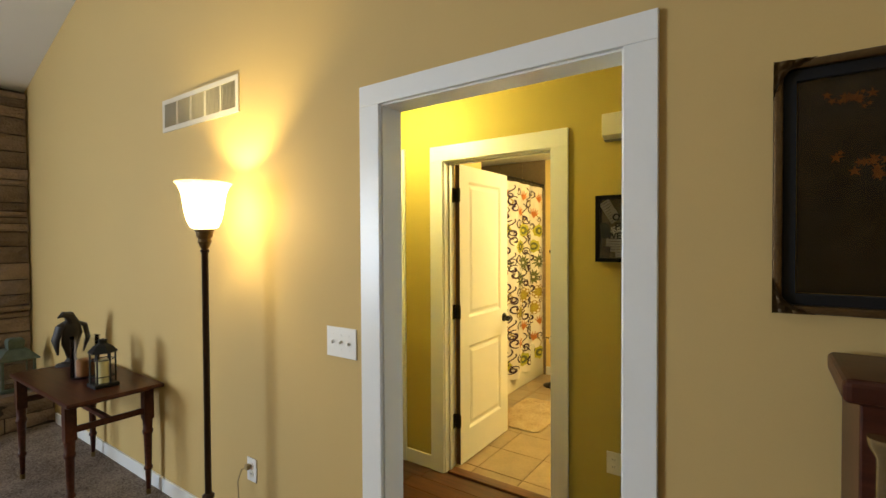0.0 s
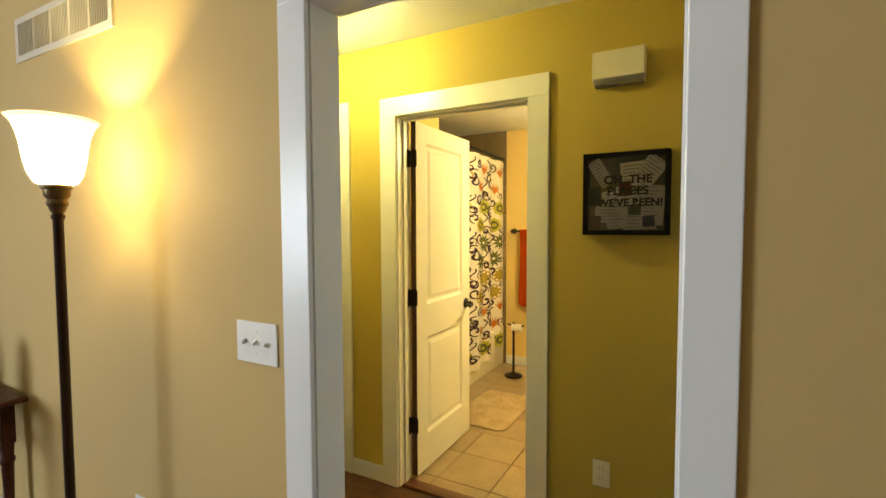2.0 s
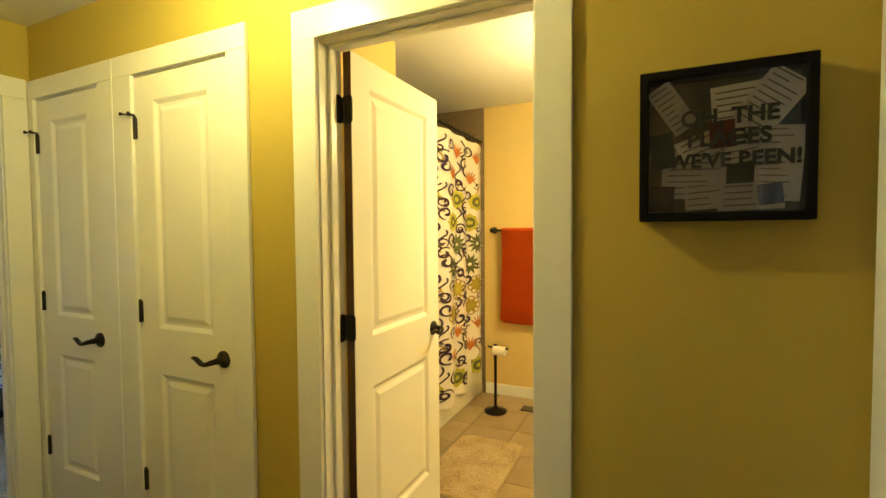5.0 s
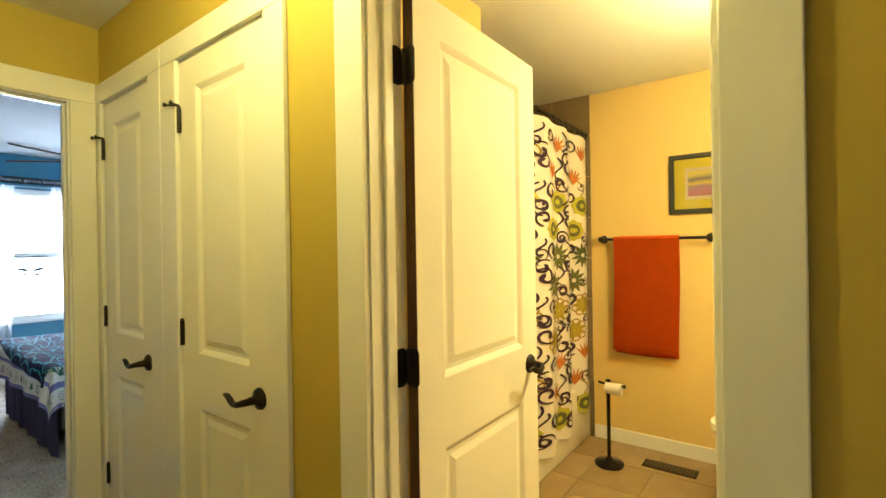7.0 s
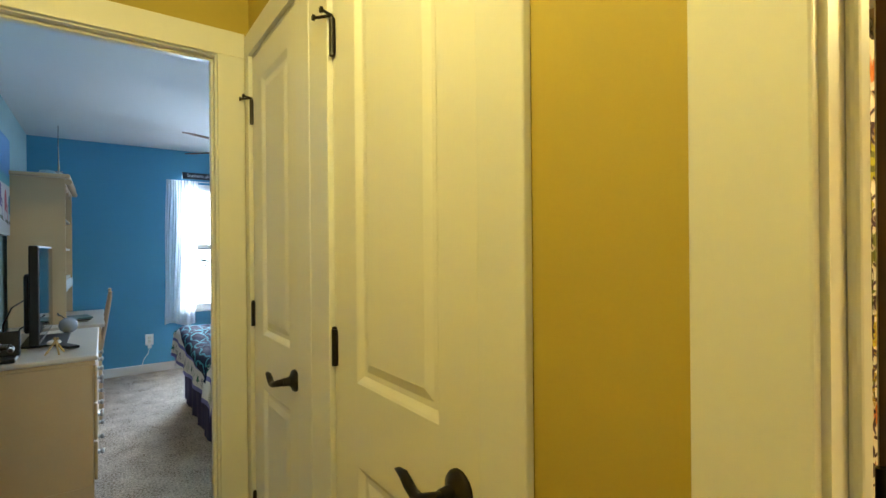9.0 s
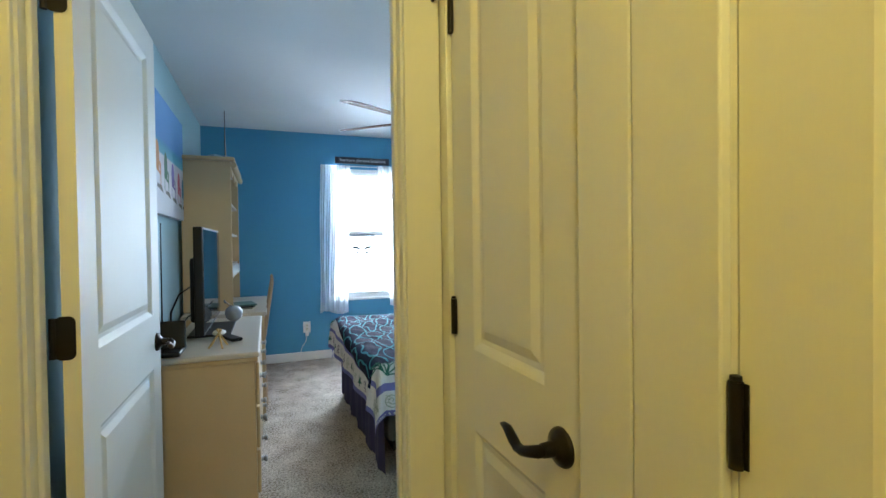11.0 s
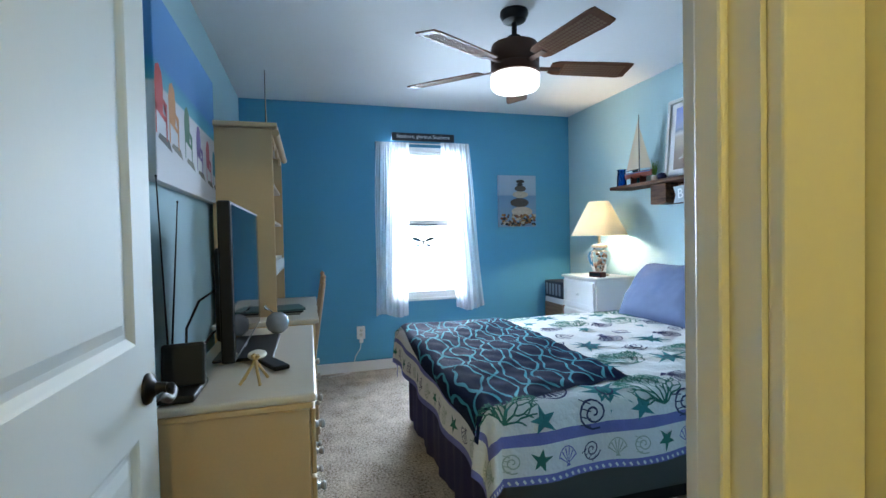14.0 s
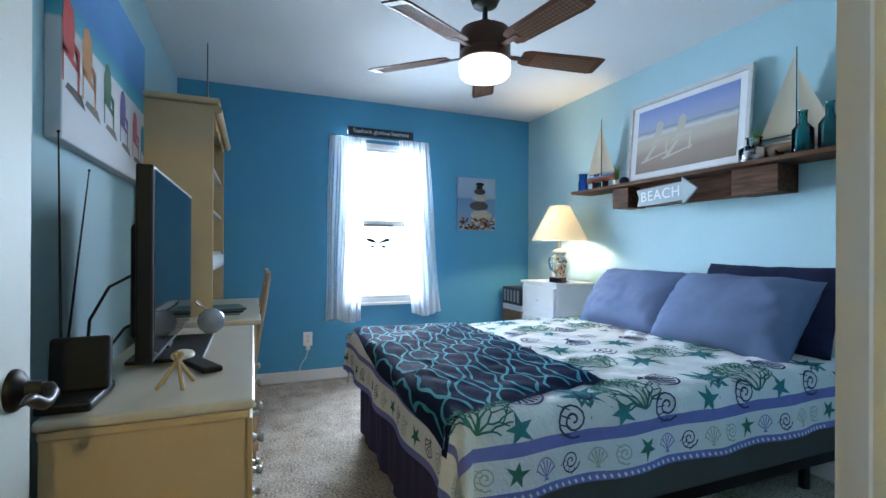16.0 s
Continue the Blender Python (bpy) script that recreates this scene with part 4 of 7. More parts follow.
YMAT = mat("yellow_mat_board", (0.70, 0.58, 0.06), 0.8, vary=0.03)
SUNSET = ramp_mat("sunset_print", [(0.0, (0.16, 0.05, 0.07)), (0.25, (0.55, 0.20, 0.26)), (0.5, (0.38, 0.22, 0.36)), (0.62, (0.75, 0.55, 0.08)), (0.78, (0.16, 0.13, 0.16)), (1.0, (0.75, 0.60, 0.12))], "z", -0.08, 0.08, noise_amount=0.25, noise_scale=14)
root = thing("framed_picture", "black framed sunset print with a yellow mat", "picture", pose(1.424, 10.33, 1.742))
bm = B()
ring_frame(bm, 0.614, 0.376, 0.030, 0.022)
soften(bm, 0.002, 1)
part("frame", bm, mat("dark_green_black_frame", (0.018, 0.022, 0.018), 0.4), root)
bm = B()
panel(bm, -0.277, 0.277, -0.158, 0.158, -0.008, -0.001)
part("mat_board", bm, YMAT, root)
bm = B()
panel(bm, -0.215, 0.215, -0.098, 0.098, -0.0095, -0.0082)
part("inner_mat", bm, mat("cream_mat_board", (0.72, 0.62, 0.50), 0.8), root)
bm = B()
panel(bm, -0.198, 0.198, -0.078, 0.078, -0.011, -0.0097)
part("print", bm, SUNSET, root, "sunset over water print")
bm = B()
panel(bm, -0.277, 0.277, -0.158, 0.158, -0.015, -0.0135)
part("glass", bm, GLASS, root)

root = thing("paper_stand", "dark bronze standing toilet paper holder with a roll", "toilet paper stand", pose(0.824, 9.95, 0))
bm = B()
lathe(bm, [(0, 0), (0.085, 0), (0.088, 0.012), (0.070, 0.024), (0.030, 0.030), (0.014, 0.045), (0, 0.045)], 28)
part("foot", bm, BRONZE, root, smooth=True)
bm = B()
lathe(bm, [(0.0, 0.04), (0.011, 0.04), (0.011, 0.50), (0.016, 0.51), (0.016, 0.525), (0, 0.53)], 14)
part("pole", bm, BRONZE, root, smooth=True)
bm = B()
tube(bm, [(-0.055, -0.01, 0.508), (0, -0.035, 0.508), (0.10, -0.035, 0.508)], 0.007, 10)
lathe(bm, [(0, 0), (0.011, 0.004), (0.011, 0.012), (0, 0.016)], 12, pose(0.10, -0.035, 0.508, 0, 90))
part("arm", bm, BRONZE, root, smooth=True)
bm = B()
lathe(bm, [(0.018, 0), (0.034, 0), (0.034, 0.095), (0.018, 0.095), (0.018, 0)], 20, pose(-0.003, -0.035, 0.487, 0, 90))
part("paper_roll", bm, mat("tissue_paper", (0.80, 0.76, 0.70), 0.95, vary=0.04, fine=300, bump=0.3), root, smooth=True)

root = thing("toilet", "white ceramic toilet with the lid closed", "toilet", pose(1.885, 9.86, 0.004, 0, 0, 90))
CERAM = mat("white_ceramic", (0.82, 0.79, 0.73), 0.12, vary=0.02, bump=0, coat=0.3)
bm = B()
lathe(bm, [(0, 0), (0.115, 0), (0.12, 0.02), (0.095, 0.12), (0.11, 0.22), (0.165, 0.33), (0.180, 0.385), (0, 0.385)], 32, pose(0, 0.24, 0), 1.0, 1.35)
part("bowl", bm, CERAM, root, smooth=True)
for nm, z0, z1, grow in (("seat", 0.387, 0.405, 1.0), ("lid", 0.407, 0.428, 1.01)):
    bm = B()
    lathe(bm, [(0, z0), (0.180 * grow, z0), (0.186 * grow, z0 + 0.006), (0.182 * grow, z1 - 0.003), (0.165 * grow, z1), (0, z1 + 0.004)], 40, pose(0, 0.25, 0), 1.0, 1.32)
    part(nm, bm, CERAM, root, smooth=True)
bm = B()
box(bm, -0.22, 0.22, -0.17, 0.02, 0.39, 0.76)
soften(bm, 0.02, 3)
part("tank", bm, CERAM, root, smooth=True)
bm = B()
box(bm, -0.23, 0.23, -0.18, 0.03, 0.762, 0.79)
soften(bm, 0.008, 2)
part("tank_lid", bm, CERAM, root, smooth=True)

root = thing("floor_register", "dark bronze slotted floor register", "floor vent", pose(1.14, 10.10, 0.0))
bm = B()
box(bm, -0.15, 0.15, -0.055, 0.055, 0.0005, 0.004)
part("plate", bm, BRONZE, root)
for i in range(14):
    bm = B()
    box(bm, -0.132 + 0.0195 * i, -0.122 + 0.0195 * i, -0.04, 0.04, 0.004, 0.007)
    part("slat", bm, mat("register_slat", (0.10, 0.07, 0.05), 0.5, 0.4) if i == 0 else bpy.data.materials["register_slat"], root)

# bathroom ceiling lamp, out of view
root = thing("vanity_lamp", "lit frosted glass bathroom lamp", "lamp", pose(1.75, 9.15, CH))
bm = B()
lathe(bm, [(0, 0), (0.06, 0), (0.05, -0.03), (0.012, -0.04), (0.012, -0.16), (0, -0.16)], 20)
part("stem", bm, BRONZE, root, smooth=True)
bm = B()
lathe(bm, [(0.03, -0.16), (0.10, -0.20), (0.15, -0.34), (0.15, -0.42)], 28)
part("shade", bm, LAMPGL, root, smooth=True)


# ---- living room ----
root = thing("wall_vent", "cream metal return air grille on the wall", "vent", pose(0.135, WA0, 2.266, 0, 0, 0))
bm = B()
ring_frame(bm, 0.785, 0.185, 0.026, 0.008)
part("frame", bm, mat("cream_metal", (0.62, 0.56, 0.44), 0.45, vary=0.04), root)
bm = B()
panel(bm, -0.370, 0.370, -0.07, 0.07, -0.0012, -0.0005)
part("backing", bm, INK, root)
for k in range(5):
    if k:
        bm = B()
        box(bm, -0.373 + 0.149 * k, -0.360 + 0.149 * k, -0.008, -0.001, -0.067, 0.067)
        part("divider", bm, bpy.data.materials["cream_metal"], root)
slat = None
for i in range(60):
    if slat is None:
        bm = B()
        box(bm, -0.0008, 0.0008, -0.005, 0.005, -0.066, 0.066)
        slat = to_mesh("slat", bm, bpy.data.materials["cream_metal"])
    ob = new("slat", slat)
    ob.parent, ob.matrix_basis = root, pose(-0.363 + 0.0123 * i, -0.006, 0, 0, 0, 40)

cover_plate("light_switch", pose(1.240, WA0, 1.116), 0.172, 0.124, "white three-toggle light switch plate", "light switch", toggles=3)
cover_plate("outlet", pose(0.597, WA0, 0.410), 0.076, 0.116, "white electrical outlet with a plugged-in cord", "outlet", outlets=2)
root = thing("power_cord", "beige lamp cord hanging from the outlet", "cord")
bm = B()
tube(bm, [(0.584, 6.636, 0.424), (0.567, 6.612, 0.417), (0.552, 6.600, 0.36), (0.556, 6.605, 0.20), (0.545, 6.58, 0.06), (0.555, 6.52, 0.026)], 0.003, 8)
part("cable", bm, mat("beige_cord", (0.35, 0.26, 0.12), 0.6), root, smooth=True)
bm = B()
box(bm, 0.572, 0.596, 6.622, 6.6455, 0.414, 0.438)
soften(bm, 0.004)
part("plug", bm, bpy.data.materials["beige_cord"], root)

# torchiere floor lamp
root = thing("floor_lamp", "lit torchiere floor lamp with a white glass bowl", "lamp", pose(0.585, 6.437, LZ))
POLE = mat("aged_bronze_pole", (0.050, 0.026, 0.014), 0.32, 0.6, vary=0.2, scale=20, fine=200)
bm = B()
lathe(bm, [(0, 0), (0.125, 0), (0.130, 0.012), (0.11, 0.022), (0.05, 0.032), (0.03, 0.06), (0.018, 0.08), (0.016, 0.34), (0, 0.34)], 32)
part("base", bm, POLE, root, smooth=True)
bm = B()
lathe(bm, [(0.014, 0.34), (0.026, 0.346), (0.026, 0.358), (0.0145, 0.368), (0.0145, 1.46), (0.019, 1.466), (0.019, 1.475), (0.014, 1.48)], 20)
part("pole", bm, POLE, root, smooth=True)
bm = B()
lathe(bm, [(0.014, 1.350), (0.022, 1.362), (0.024, 1.372), (0.030, 1.38), (0.026, 1.395), (0.034, 1.405), (0.036, 1.425), (0.042, 1.43), (0.042, 1.44), (0.02, 1.445), (0, 1.445)], 22)
bmesh.ops.translate(bm, verts=bm.verts, vec=(0, 0, 0.13))
part("neck", bm, mat("antique_brass", (0.14, 0.085, 0.03), 0.4, 0.7, vary=0.2, scale=40), root, "antique brass ribbed neck", True)
bm = B()
lathe(bm, [(0.040, 1.440), (0.056, 1.448), (0.070, 1.475), (0.080, 1.52), (0.086, 1.565), (0.093, 1.60), (0.106, 1.630), (0.120, 1.645), (0.116, 1.647), (0.102, 1.632), (0.089, 1.60), (0.082, 1.565), (0.076, 1.52), (0.066, 1.477), (0.054, 1.452)], 36)
bmesh.ops.translate(bm, verts=bm.verts, vec=(0, 0, 0.13))
part("shade", bm, LAMPGL, root, "white frosted glass bowl", True)

# side table
root = thing("side_table", "dark cherry side table with turned tapered legs", "table", pose(-0.765, 6.395, LZ))
bm = B()
box(bm, -0.515, 0.515, -0.235, 0.235, 0.656, 0.68)
soften(bm, 0.008, 3)
part("tabletop", bm, CHERRY, root, "polished dark cherry top")
LX0, LX1, LY = -0.47, 0.39, 0.19
for x0, x1, y0, y1 in ((LX0, LX1, -LY - 0.008, -LY + 0.008), (LX0, LX1, LY - 0.008, LY + 0.008), (LX0 - 0.008, LX0 + 0.008, -LY, LY), (LX1 - 0.008, LX1 + 0.008, -LY, LY)):
    bm = B()
    box(bm, x0, x1, y0, y1, 0.622, 0.656)
    part("apron", bm, CHERRY, root)
for x in (LX0, LX1):
    for y in (-LY, LY):
        bm = B()
        lathe(bm, [(0, 0), (0.010, 0), (0.012, 0.03), (0.013, 0.045), (0.017, 0.145), (0.024, 0.153), (0.024, 0.166), (0.018, 0.174), (0.023, 0.36), (0.029, 0.372), (0.029, 0.386), (0.024, 0.395), (0.027, 0.46), (0, 0.46)], 14, pose(x, y, 0))
        box(bm, x - 0.026, x + 0.026, y - 0.026, y + 0.026, 0.455, 0.656)
        leg = part("leg", bm, CHERRY, root, smooth=True)
        bm = B()
        lathe(bm, [(0, 0), (0.013, 0), (0.0145, 0.032), (0, 0.033)], 12, pose(x, y, 0))
        part("ferrule", bm, mat("dull_brass_ferrule", (0.20, 0.13, 0.05), 0.45, 0.8) if not bpy.data.materials.get("dull_brass_ferrule") else bpy.data.materials["dull_brass_ferrule"], leg, "dull brass foot cap", True)
for x in (LX0, LX1):
    bm = B()
    box(bm, x - 0.010, x + 0.010, -LY + 0.026, LY - 0.026, 0.49, 0.525)
    soften(bm, 0.004)
    part("stretcher", bm, CHERRY, root)
bm = B()
box(bm, LX0 + 0.010, LX1 - 0.010, -0.014, 0.014, 0.495, 0.52)
soften(bm, 0.004)
part("stretcher", bm, CHERRY, root)
TT = LZ + 0.68

root = thing("candle_lantern", "black metal lantern with a pale candle", "lantern", pose(-0.486, 6.40, TT))
bm = B()
box(bm, -0.062, 0.062, -0.062, 0.062, 0.0, 0.022)
soften(bm, 0.005)
part("base", bm, BLACK, root)
for a in range(6):
    t = radians(60 * a + 15)
    bm = B()
    tube(bm, [(0.060 * math.cos(t), 0.060 * math.sin(t), 0.02), (0.060 * math.cos(t), 0.060 * math.sin(t), 0.195)], 0.005, 6)
    part("bar", bm, BLACK, root)
for z in (0.06, 0.155):
    bm = B()
    tube(bm, [(0.060 * math.cos(radians(60 * a + 15)), 0.060 * math.sin(radians(60 * a + 15)), z) for a in range(7)], 0.003, 6)
    part("crossbar", bm, BLACK, root)
bm = B()
lathe(bm, [(0.072, 0.195), (0.074, 0.202), (0.045, 0.235), (0.022, 0.248), (0.020, 0.262), (0.026, 0.268), (0, 0.276)], 6)
part("roof", bm, BLACK, root)
bm = B()
lathe(bm, [(0, 0.022), (0.036, 0.022), (0.036, 0.145), (0.03, 0.15), (0, 0.146)], 20)
part("candle", bm, mat("pale_wax", (0.62, 0.58, 0.32), 0.5, vary=0.05), root, "pale yellow pillar candle", True)
root = thing("glass_vase", "clear glass cylinder with an orange candle", "vase", pose(-0.79, 6.41, TT))
bm = B()
lathe(bm, [(0, 0.0), (0.070, 0.0), (0.074, 0.006), (0.074, 0.245), (0.078, 0.25), (0.070, 0.25), (0.070, 0.012), (0, 0.012)], 28)
part("cylinder", bm, GLASS, root, smooth=True)
bm = B()
lathe(bm, [(0, 0.013), (0.045, 0.013), (0.045, 0.105), (0.036, 0.112), (0, 0.106)], 22)
part("candle", bm, mat("orange_wax", (0.50, 0.22, 0.06), 0.5, vary=0.08), root, "orange pillar candle", True)
bm = B()
lathe(bm, [(0, 0), (0.075, 0), (0.07, 0.018), (0.035, 0.028), (0.024, 0.05), (0.028, 0.09), (0.045, 0.15), (0.060, 0.22), (0.052, 0.28), (0.03, 0.32), (0, 0.33)], 16, None, 0.62, 1.15)
for v in bm.verts:
    v.co.x += 0.02 * noise.noise(v.co * 14) + (v.co.z - 0.1) * 0.10
    v.co.y += 0.02 * noise.noise(v.co * 11 + Vector((3, 1, 2)))
for s in (-1, 1):
    tube(bm, [(0.0, 0.03 * s, 0.30), (0.03, 0.07 * s, 0.27), (0.02, 0.09 * s, 0.18), (-0.01, 0.07 * s, 0.08)], [0.012, 0.03, 0.032, 0.008], 8, 0.5)
tube(bm, [(0.02, 0.0, 0.30), (0.035, -0.02, 0.345), (0.05, -0.055, 0.355), (0.05, -0.085, 0.335)], [0.035, 0.03, 0.02, 0.004], 8)
solo("bird_sculpture", bm, mat("dark_carved_wood", (0.02, 0.014, 0.010), 0.5, vary=0.3, scale=30, fine=150, bump=0.5, depth=0.004), "dark carved bird sculpture on the table", "sculpture", smooth=True, m=pose(-1.20, 6.46, TT))

# stone fireplace at the room's corner
STONE = mat("brown_fieldstone", (0.25, 0.18, 0.125), 0.85, vary=0.28, scale=9, fine=60, bump=0.9, depth=0.012, rand=0.35)
MORTAR = mat("dark_mortar", (0.07, 0.055, 0.042), 0.95, vary=0.2, fine=90, bump=0.5)
root = thing("fireplace", "brown ledgestone fireplace with a raised hearth", "fireplace", kind="structure")
bm = B()
box(bm, -3.128, -2.90, 4.4, 6.648, LZ, 2.90)
part("core", bm, MORTAR, root)
bm = B()
box(bm, -2.95, -2.26, 4.4, 6.648, LZ, 0.25)
part("hearth_core", bm, MORTAR, root)
srng = random.Random(11)


def stone(x0, x1, y0, y1, z0, z1):
    bm = B()
    box(bm, x0, x1, y0, y1, z0, z1)
    bmesh.ops.subdivide_edges(bm, edges=bm.edges[:], cuts=2, use_grid_fill=True)
    for v in bm.verts:
        if v.co.x > (x0 + x1) / 2:
            v.co.x += 0.030 * noise.noise(v.co * 13) - (0.012 if min(v.co.y - y0, y1 - v.co.y, v.co.z - z0, z1 - v.co.z) < 0.004 else 0)
    part("stone", bm, STONE, root)


z = 0.32
while z < 2.86:
    h = srng.choice((0.055, 0.075, 0.10, 0.13, 0.15))
    y = 6.646
    while y > 5.5:
        w = srng.uniform(0.16, 0.42)
        d = srng.uniform(0.0, 0.045)
        stone(-2.91, -2.855 + d, max(y - w, 5.4), y - 0.006, z + 0.005, min(z + h, 2.89) - 0.005)
        y -= w
    z += h
for i in range(5):
    stone(-2.945, -2.225, 6.646 - 0.36 * (i + 1) + 0.006, 6.646 - 0.36 * i, 0.255, 0.315)
    stone(-2.27, -2.245, 6.646 - 0.36 * (i + 1) + 0.006, 6.646 - 0.36 * i - 0.01, 0.145, 0.248)
    stone(-2.27, -2.245, 6.646 - 0.36 * (i + 1) + 0.05, 6.646 - 0.36 * i + (0.0 if i == 0 else 0.04), 0.025, 0.138)
root = thing("metal_lantern", "weathered green metal lantern on the hearth", "lantern", pose(-2.43, 6.44, 0.322))
VERD = mat("verdigris_metal", (0.10, 0.13, 0.10), 0.6, 0.4, vary=0.3, scale=20, fine=120)
bm = B()
box(bm, -0.12, 0.12, -0.12, 0.12, 0, 0.03)
soften(bm, 0.006)
part("base", bm, VERD, root)
for x in (-0.10, 0.10):
    for y in (-0.10, 0.10):
        bm = B()
        box(bm, x - 0.009, x + 0.009, y - 0.009, y + 0.009, 0.03, 0.25)
        part("post", bm, VERD, root)
bm = B()
box(bm, -0.095, 0.095, -0.095, 0.095, 0.031, 0.249)
part("glass", bm, GLASS, root)
bm = B()
lathe(bm, [(0.185, 0.25), (0.185, 0.262), (0.10, 0.33), (0.07, 0.34), (0.075, 0.40), (0.06, 0.42), (0, 0.43)], 4, pose(0, 0, 0, 0, 0, 45))
part("roof", bm, VERD, root)

# large framed painting and clock cabinet on the right of the opening
GILT = mat("aged_gilt_frame", (0.10, 0.055, 0.016), 0.42, 0.6, vary=0.35, scale=25, fine=140, bump=0.6, depth=0.003)
AUTUMN = ramp_mat("dark_autumn_painting", [(0.30, (0.010, 0.011, 0.016)), (0.55, (0.018, 0.016, 0.020)), (0.75, (0.040, 0.034, 0.036)), (0.95, (0.075, 0.06, 0.055))], "z", -0.6, 1.2, rough=0.4, noise_amount=0.75, noise_scale=26)
root = thing("framed_painting", "large dark autumn painting in an ornate gilt frame", "painting", pose(3.107, WA0, 1.644))
bm = B()
ring_frame(bm, 0.86, 0.556, 0.018, 0.034)
soften(bm, 0.005, 2)
part("frame", bm, GILT, root, smooth=True)
bm = B()
ring_frame(bm, 0.823, 0.519, 0.024, 0.020)
part("inner_frame", bm, BLACK, root)
for sx in (-1, 1):
    for sz in (-1, 1):
        bm = B()
        sheet_mesh(bm, lambda a, c: Vector((sx * (0.430 - 0.080 * a * (1 - 0.75 * c)), -0.034 - 0.010 * (1 - a) * (1 - c) - 0.006 * abs(math.sin(9 * a + 2)) * abs(math.sin(8 * c + 1)), sz * (0.278 - 0.080 * c * (1 - 0.75 * a)))), span(0, 1, 14), span(0, 1, 14))
        bmesh.ops.solidify(bm, geom=bm.faces[:], thickness=0.004)
        part("corner_ornament", bm, GILT, root, "carved gilt corner", True)
bm = B()
panel(bm, -0.385, 0.385, -0.233, 0.233, -0.010, 0.002)
part("canvas", bm, AUTUMN, root)

pl = lambda u, v: Vector((u, -0.010, v))
LEAFO = mat("painted_orange_leaves", (0.42, 0.13, 0.03), 0.5, vary=0.4, scale=60)
for i in range(46):
    cx, cz, sp = ((-0.285, 0.186, 0.022), (-0.265, 0.048, 0.035), (0.02, 0.12, 0.06))[i % 3]
    a, r = srng.uniform(0, 6.283), abs(srng.gauss(0, sp))
    bm = B()
    starfish(bm, pl, cx + 1.5 * r * math.cos(a), cz + 0.8 * r * math.sin(a), srng.uniform(0.006, 0.016), a, 0.001 + 0.00002 * i)
    part("painted_leaf", bm, LEAFO, root)
bm = B()
panel(bm, -0.386, 0.386, -0.234, 0.234, -0.0165, -0.0145)
part("glass", bm, GLASS, root)

root = thing("clock_cabinet", "dark mahogany clock cabinet with brass columns", "clock", pose(3.035, 6.50, 0.165))
BRASS = mat("pale_brass", (0.55, 0.43, 0.22), 0.25, 0.9, vary=0.1, scale=20)
bm = B()
box(bm, -0.235, 0.235, -0.105, 0.125, 0.02 - 0.165, 1.08)
soften(bm, 0.004)
part("body", bm, CHERRY, root)
bm = B()
box(bm, -0.26, 0.26, -0.125, 0.128, 1.082, 1.125)
soften(bm, 0.012, 3)
part("cornice", bm, CHERRY, root)
bm = B()
pts = [(0.16 * math.cos(a), 0.075 * math.sin(a)) for a in span(0, math.pi, 16)]
f = [bm.verts.new((x, -0.10, 1.126 + z)) for x, z in pts]
b = [bm.verts.new((x, 0.10, 1.126 + z)) for x, z in pts]
bm.faces.new(f)
bm.faces.new(b[::-1])
for i in range(len(f)):
    j = (i + 1) % len(f)
    bm.faces.new((f[i], f[j], b[j], b[i]))
part("pediment", bm, CHERRY, root)
for x in (-0.205, 0.205):
    bm = B()
    lathe(bm, [(0, 0.50), (0.020, 0.50), (0.020, 0.52), (0.013, 0.53), (0.012, 1.0), (0.022, 1.02), (0.024, 1.035), (0, 1.036)], 16, pose(x, -0.125, 0))
    part("column", bm, BRASS, root, "pale brass column", True)
bm = B()
panel(bm, -0.16, 0.16, 0.45, 1.03, -0.1095, -0.1055)
part("dial_panel", bm, mat("clock_dial", (0.55, 0.56, 0.50), 0.4, vary=0.06), root)
bm = B()
ring_frame(bm, 0.36, 0.62, 0.022, 0.012, -0.1056)
part("door_frame", bm, CHERRY, root, m=pose(0, 0, 0.74))

# living-room window behind the viewer
root = thing("window_2", "white framed wide living room window", "window", pose(-3.195, 1.85, 1.525, 0, 0, 90), kind="structure")
bm = B()
ring_frame(bm, 1.8, 1.75, 0.07, 0.08, 0.04)
part("frame", bm, TRIM, root)
bm = B()
box(bm, -0.03, 0.03, -0.03, 0.03, -0.805, 0.805)
part("mullion", bm, TRIM, root)


# ---- bedroom ----
# window, curtains, sign
root = thing("window_1", "white double-hung bedroom window, bright with daylight", "window", facing(BX0, 8.415, 1.355, "+x"), kind="structure")
bm = B()
ring_frame(bm, 0.768, 1.428, 0.035, 0.10, 0.12)
part("window_frame", bm, WHITEW, root)
for nm, zc, yb in (("upper_sash", 0.34, 0.09), ("lower_sash", -0.34, 0.06)):
    bm = B()
    ring_frame(bm, 0.70, 0.70, 0.04, 0.03, yb)
    sash = part(nm, bm, WHITEW, root, m=pose(0, 0, zc))
    bm = B()
    box(bm, -0.31, 0.31, yb - 0.016, yb - 0.013, -0.31, 0.31)
    pane = part("pane", bm, GLASS, sash)
    pane.visible_shadow = False
bm = B()
box(bm, -0.42, 0.42, -0.03, 0.02, -0.735, -0.712)
soften(bm, 0.004)
part("window_sill", bm, WHITEW, root)


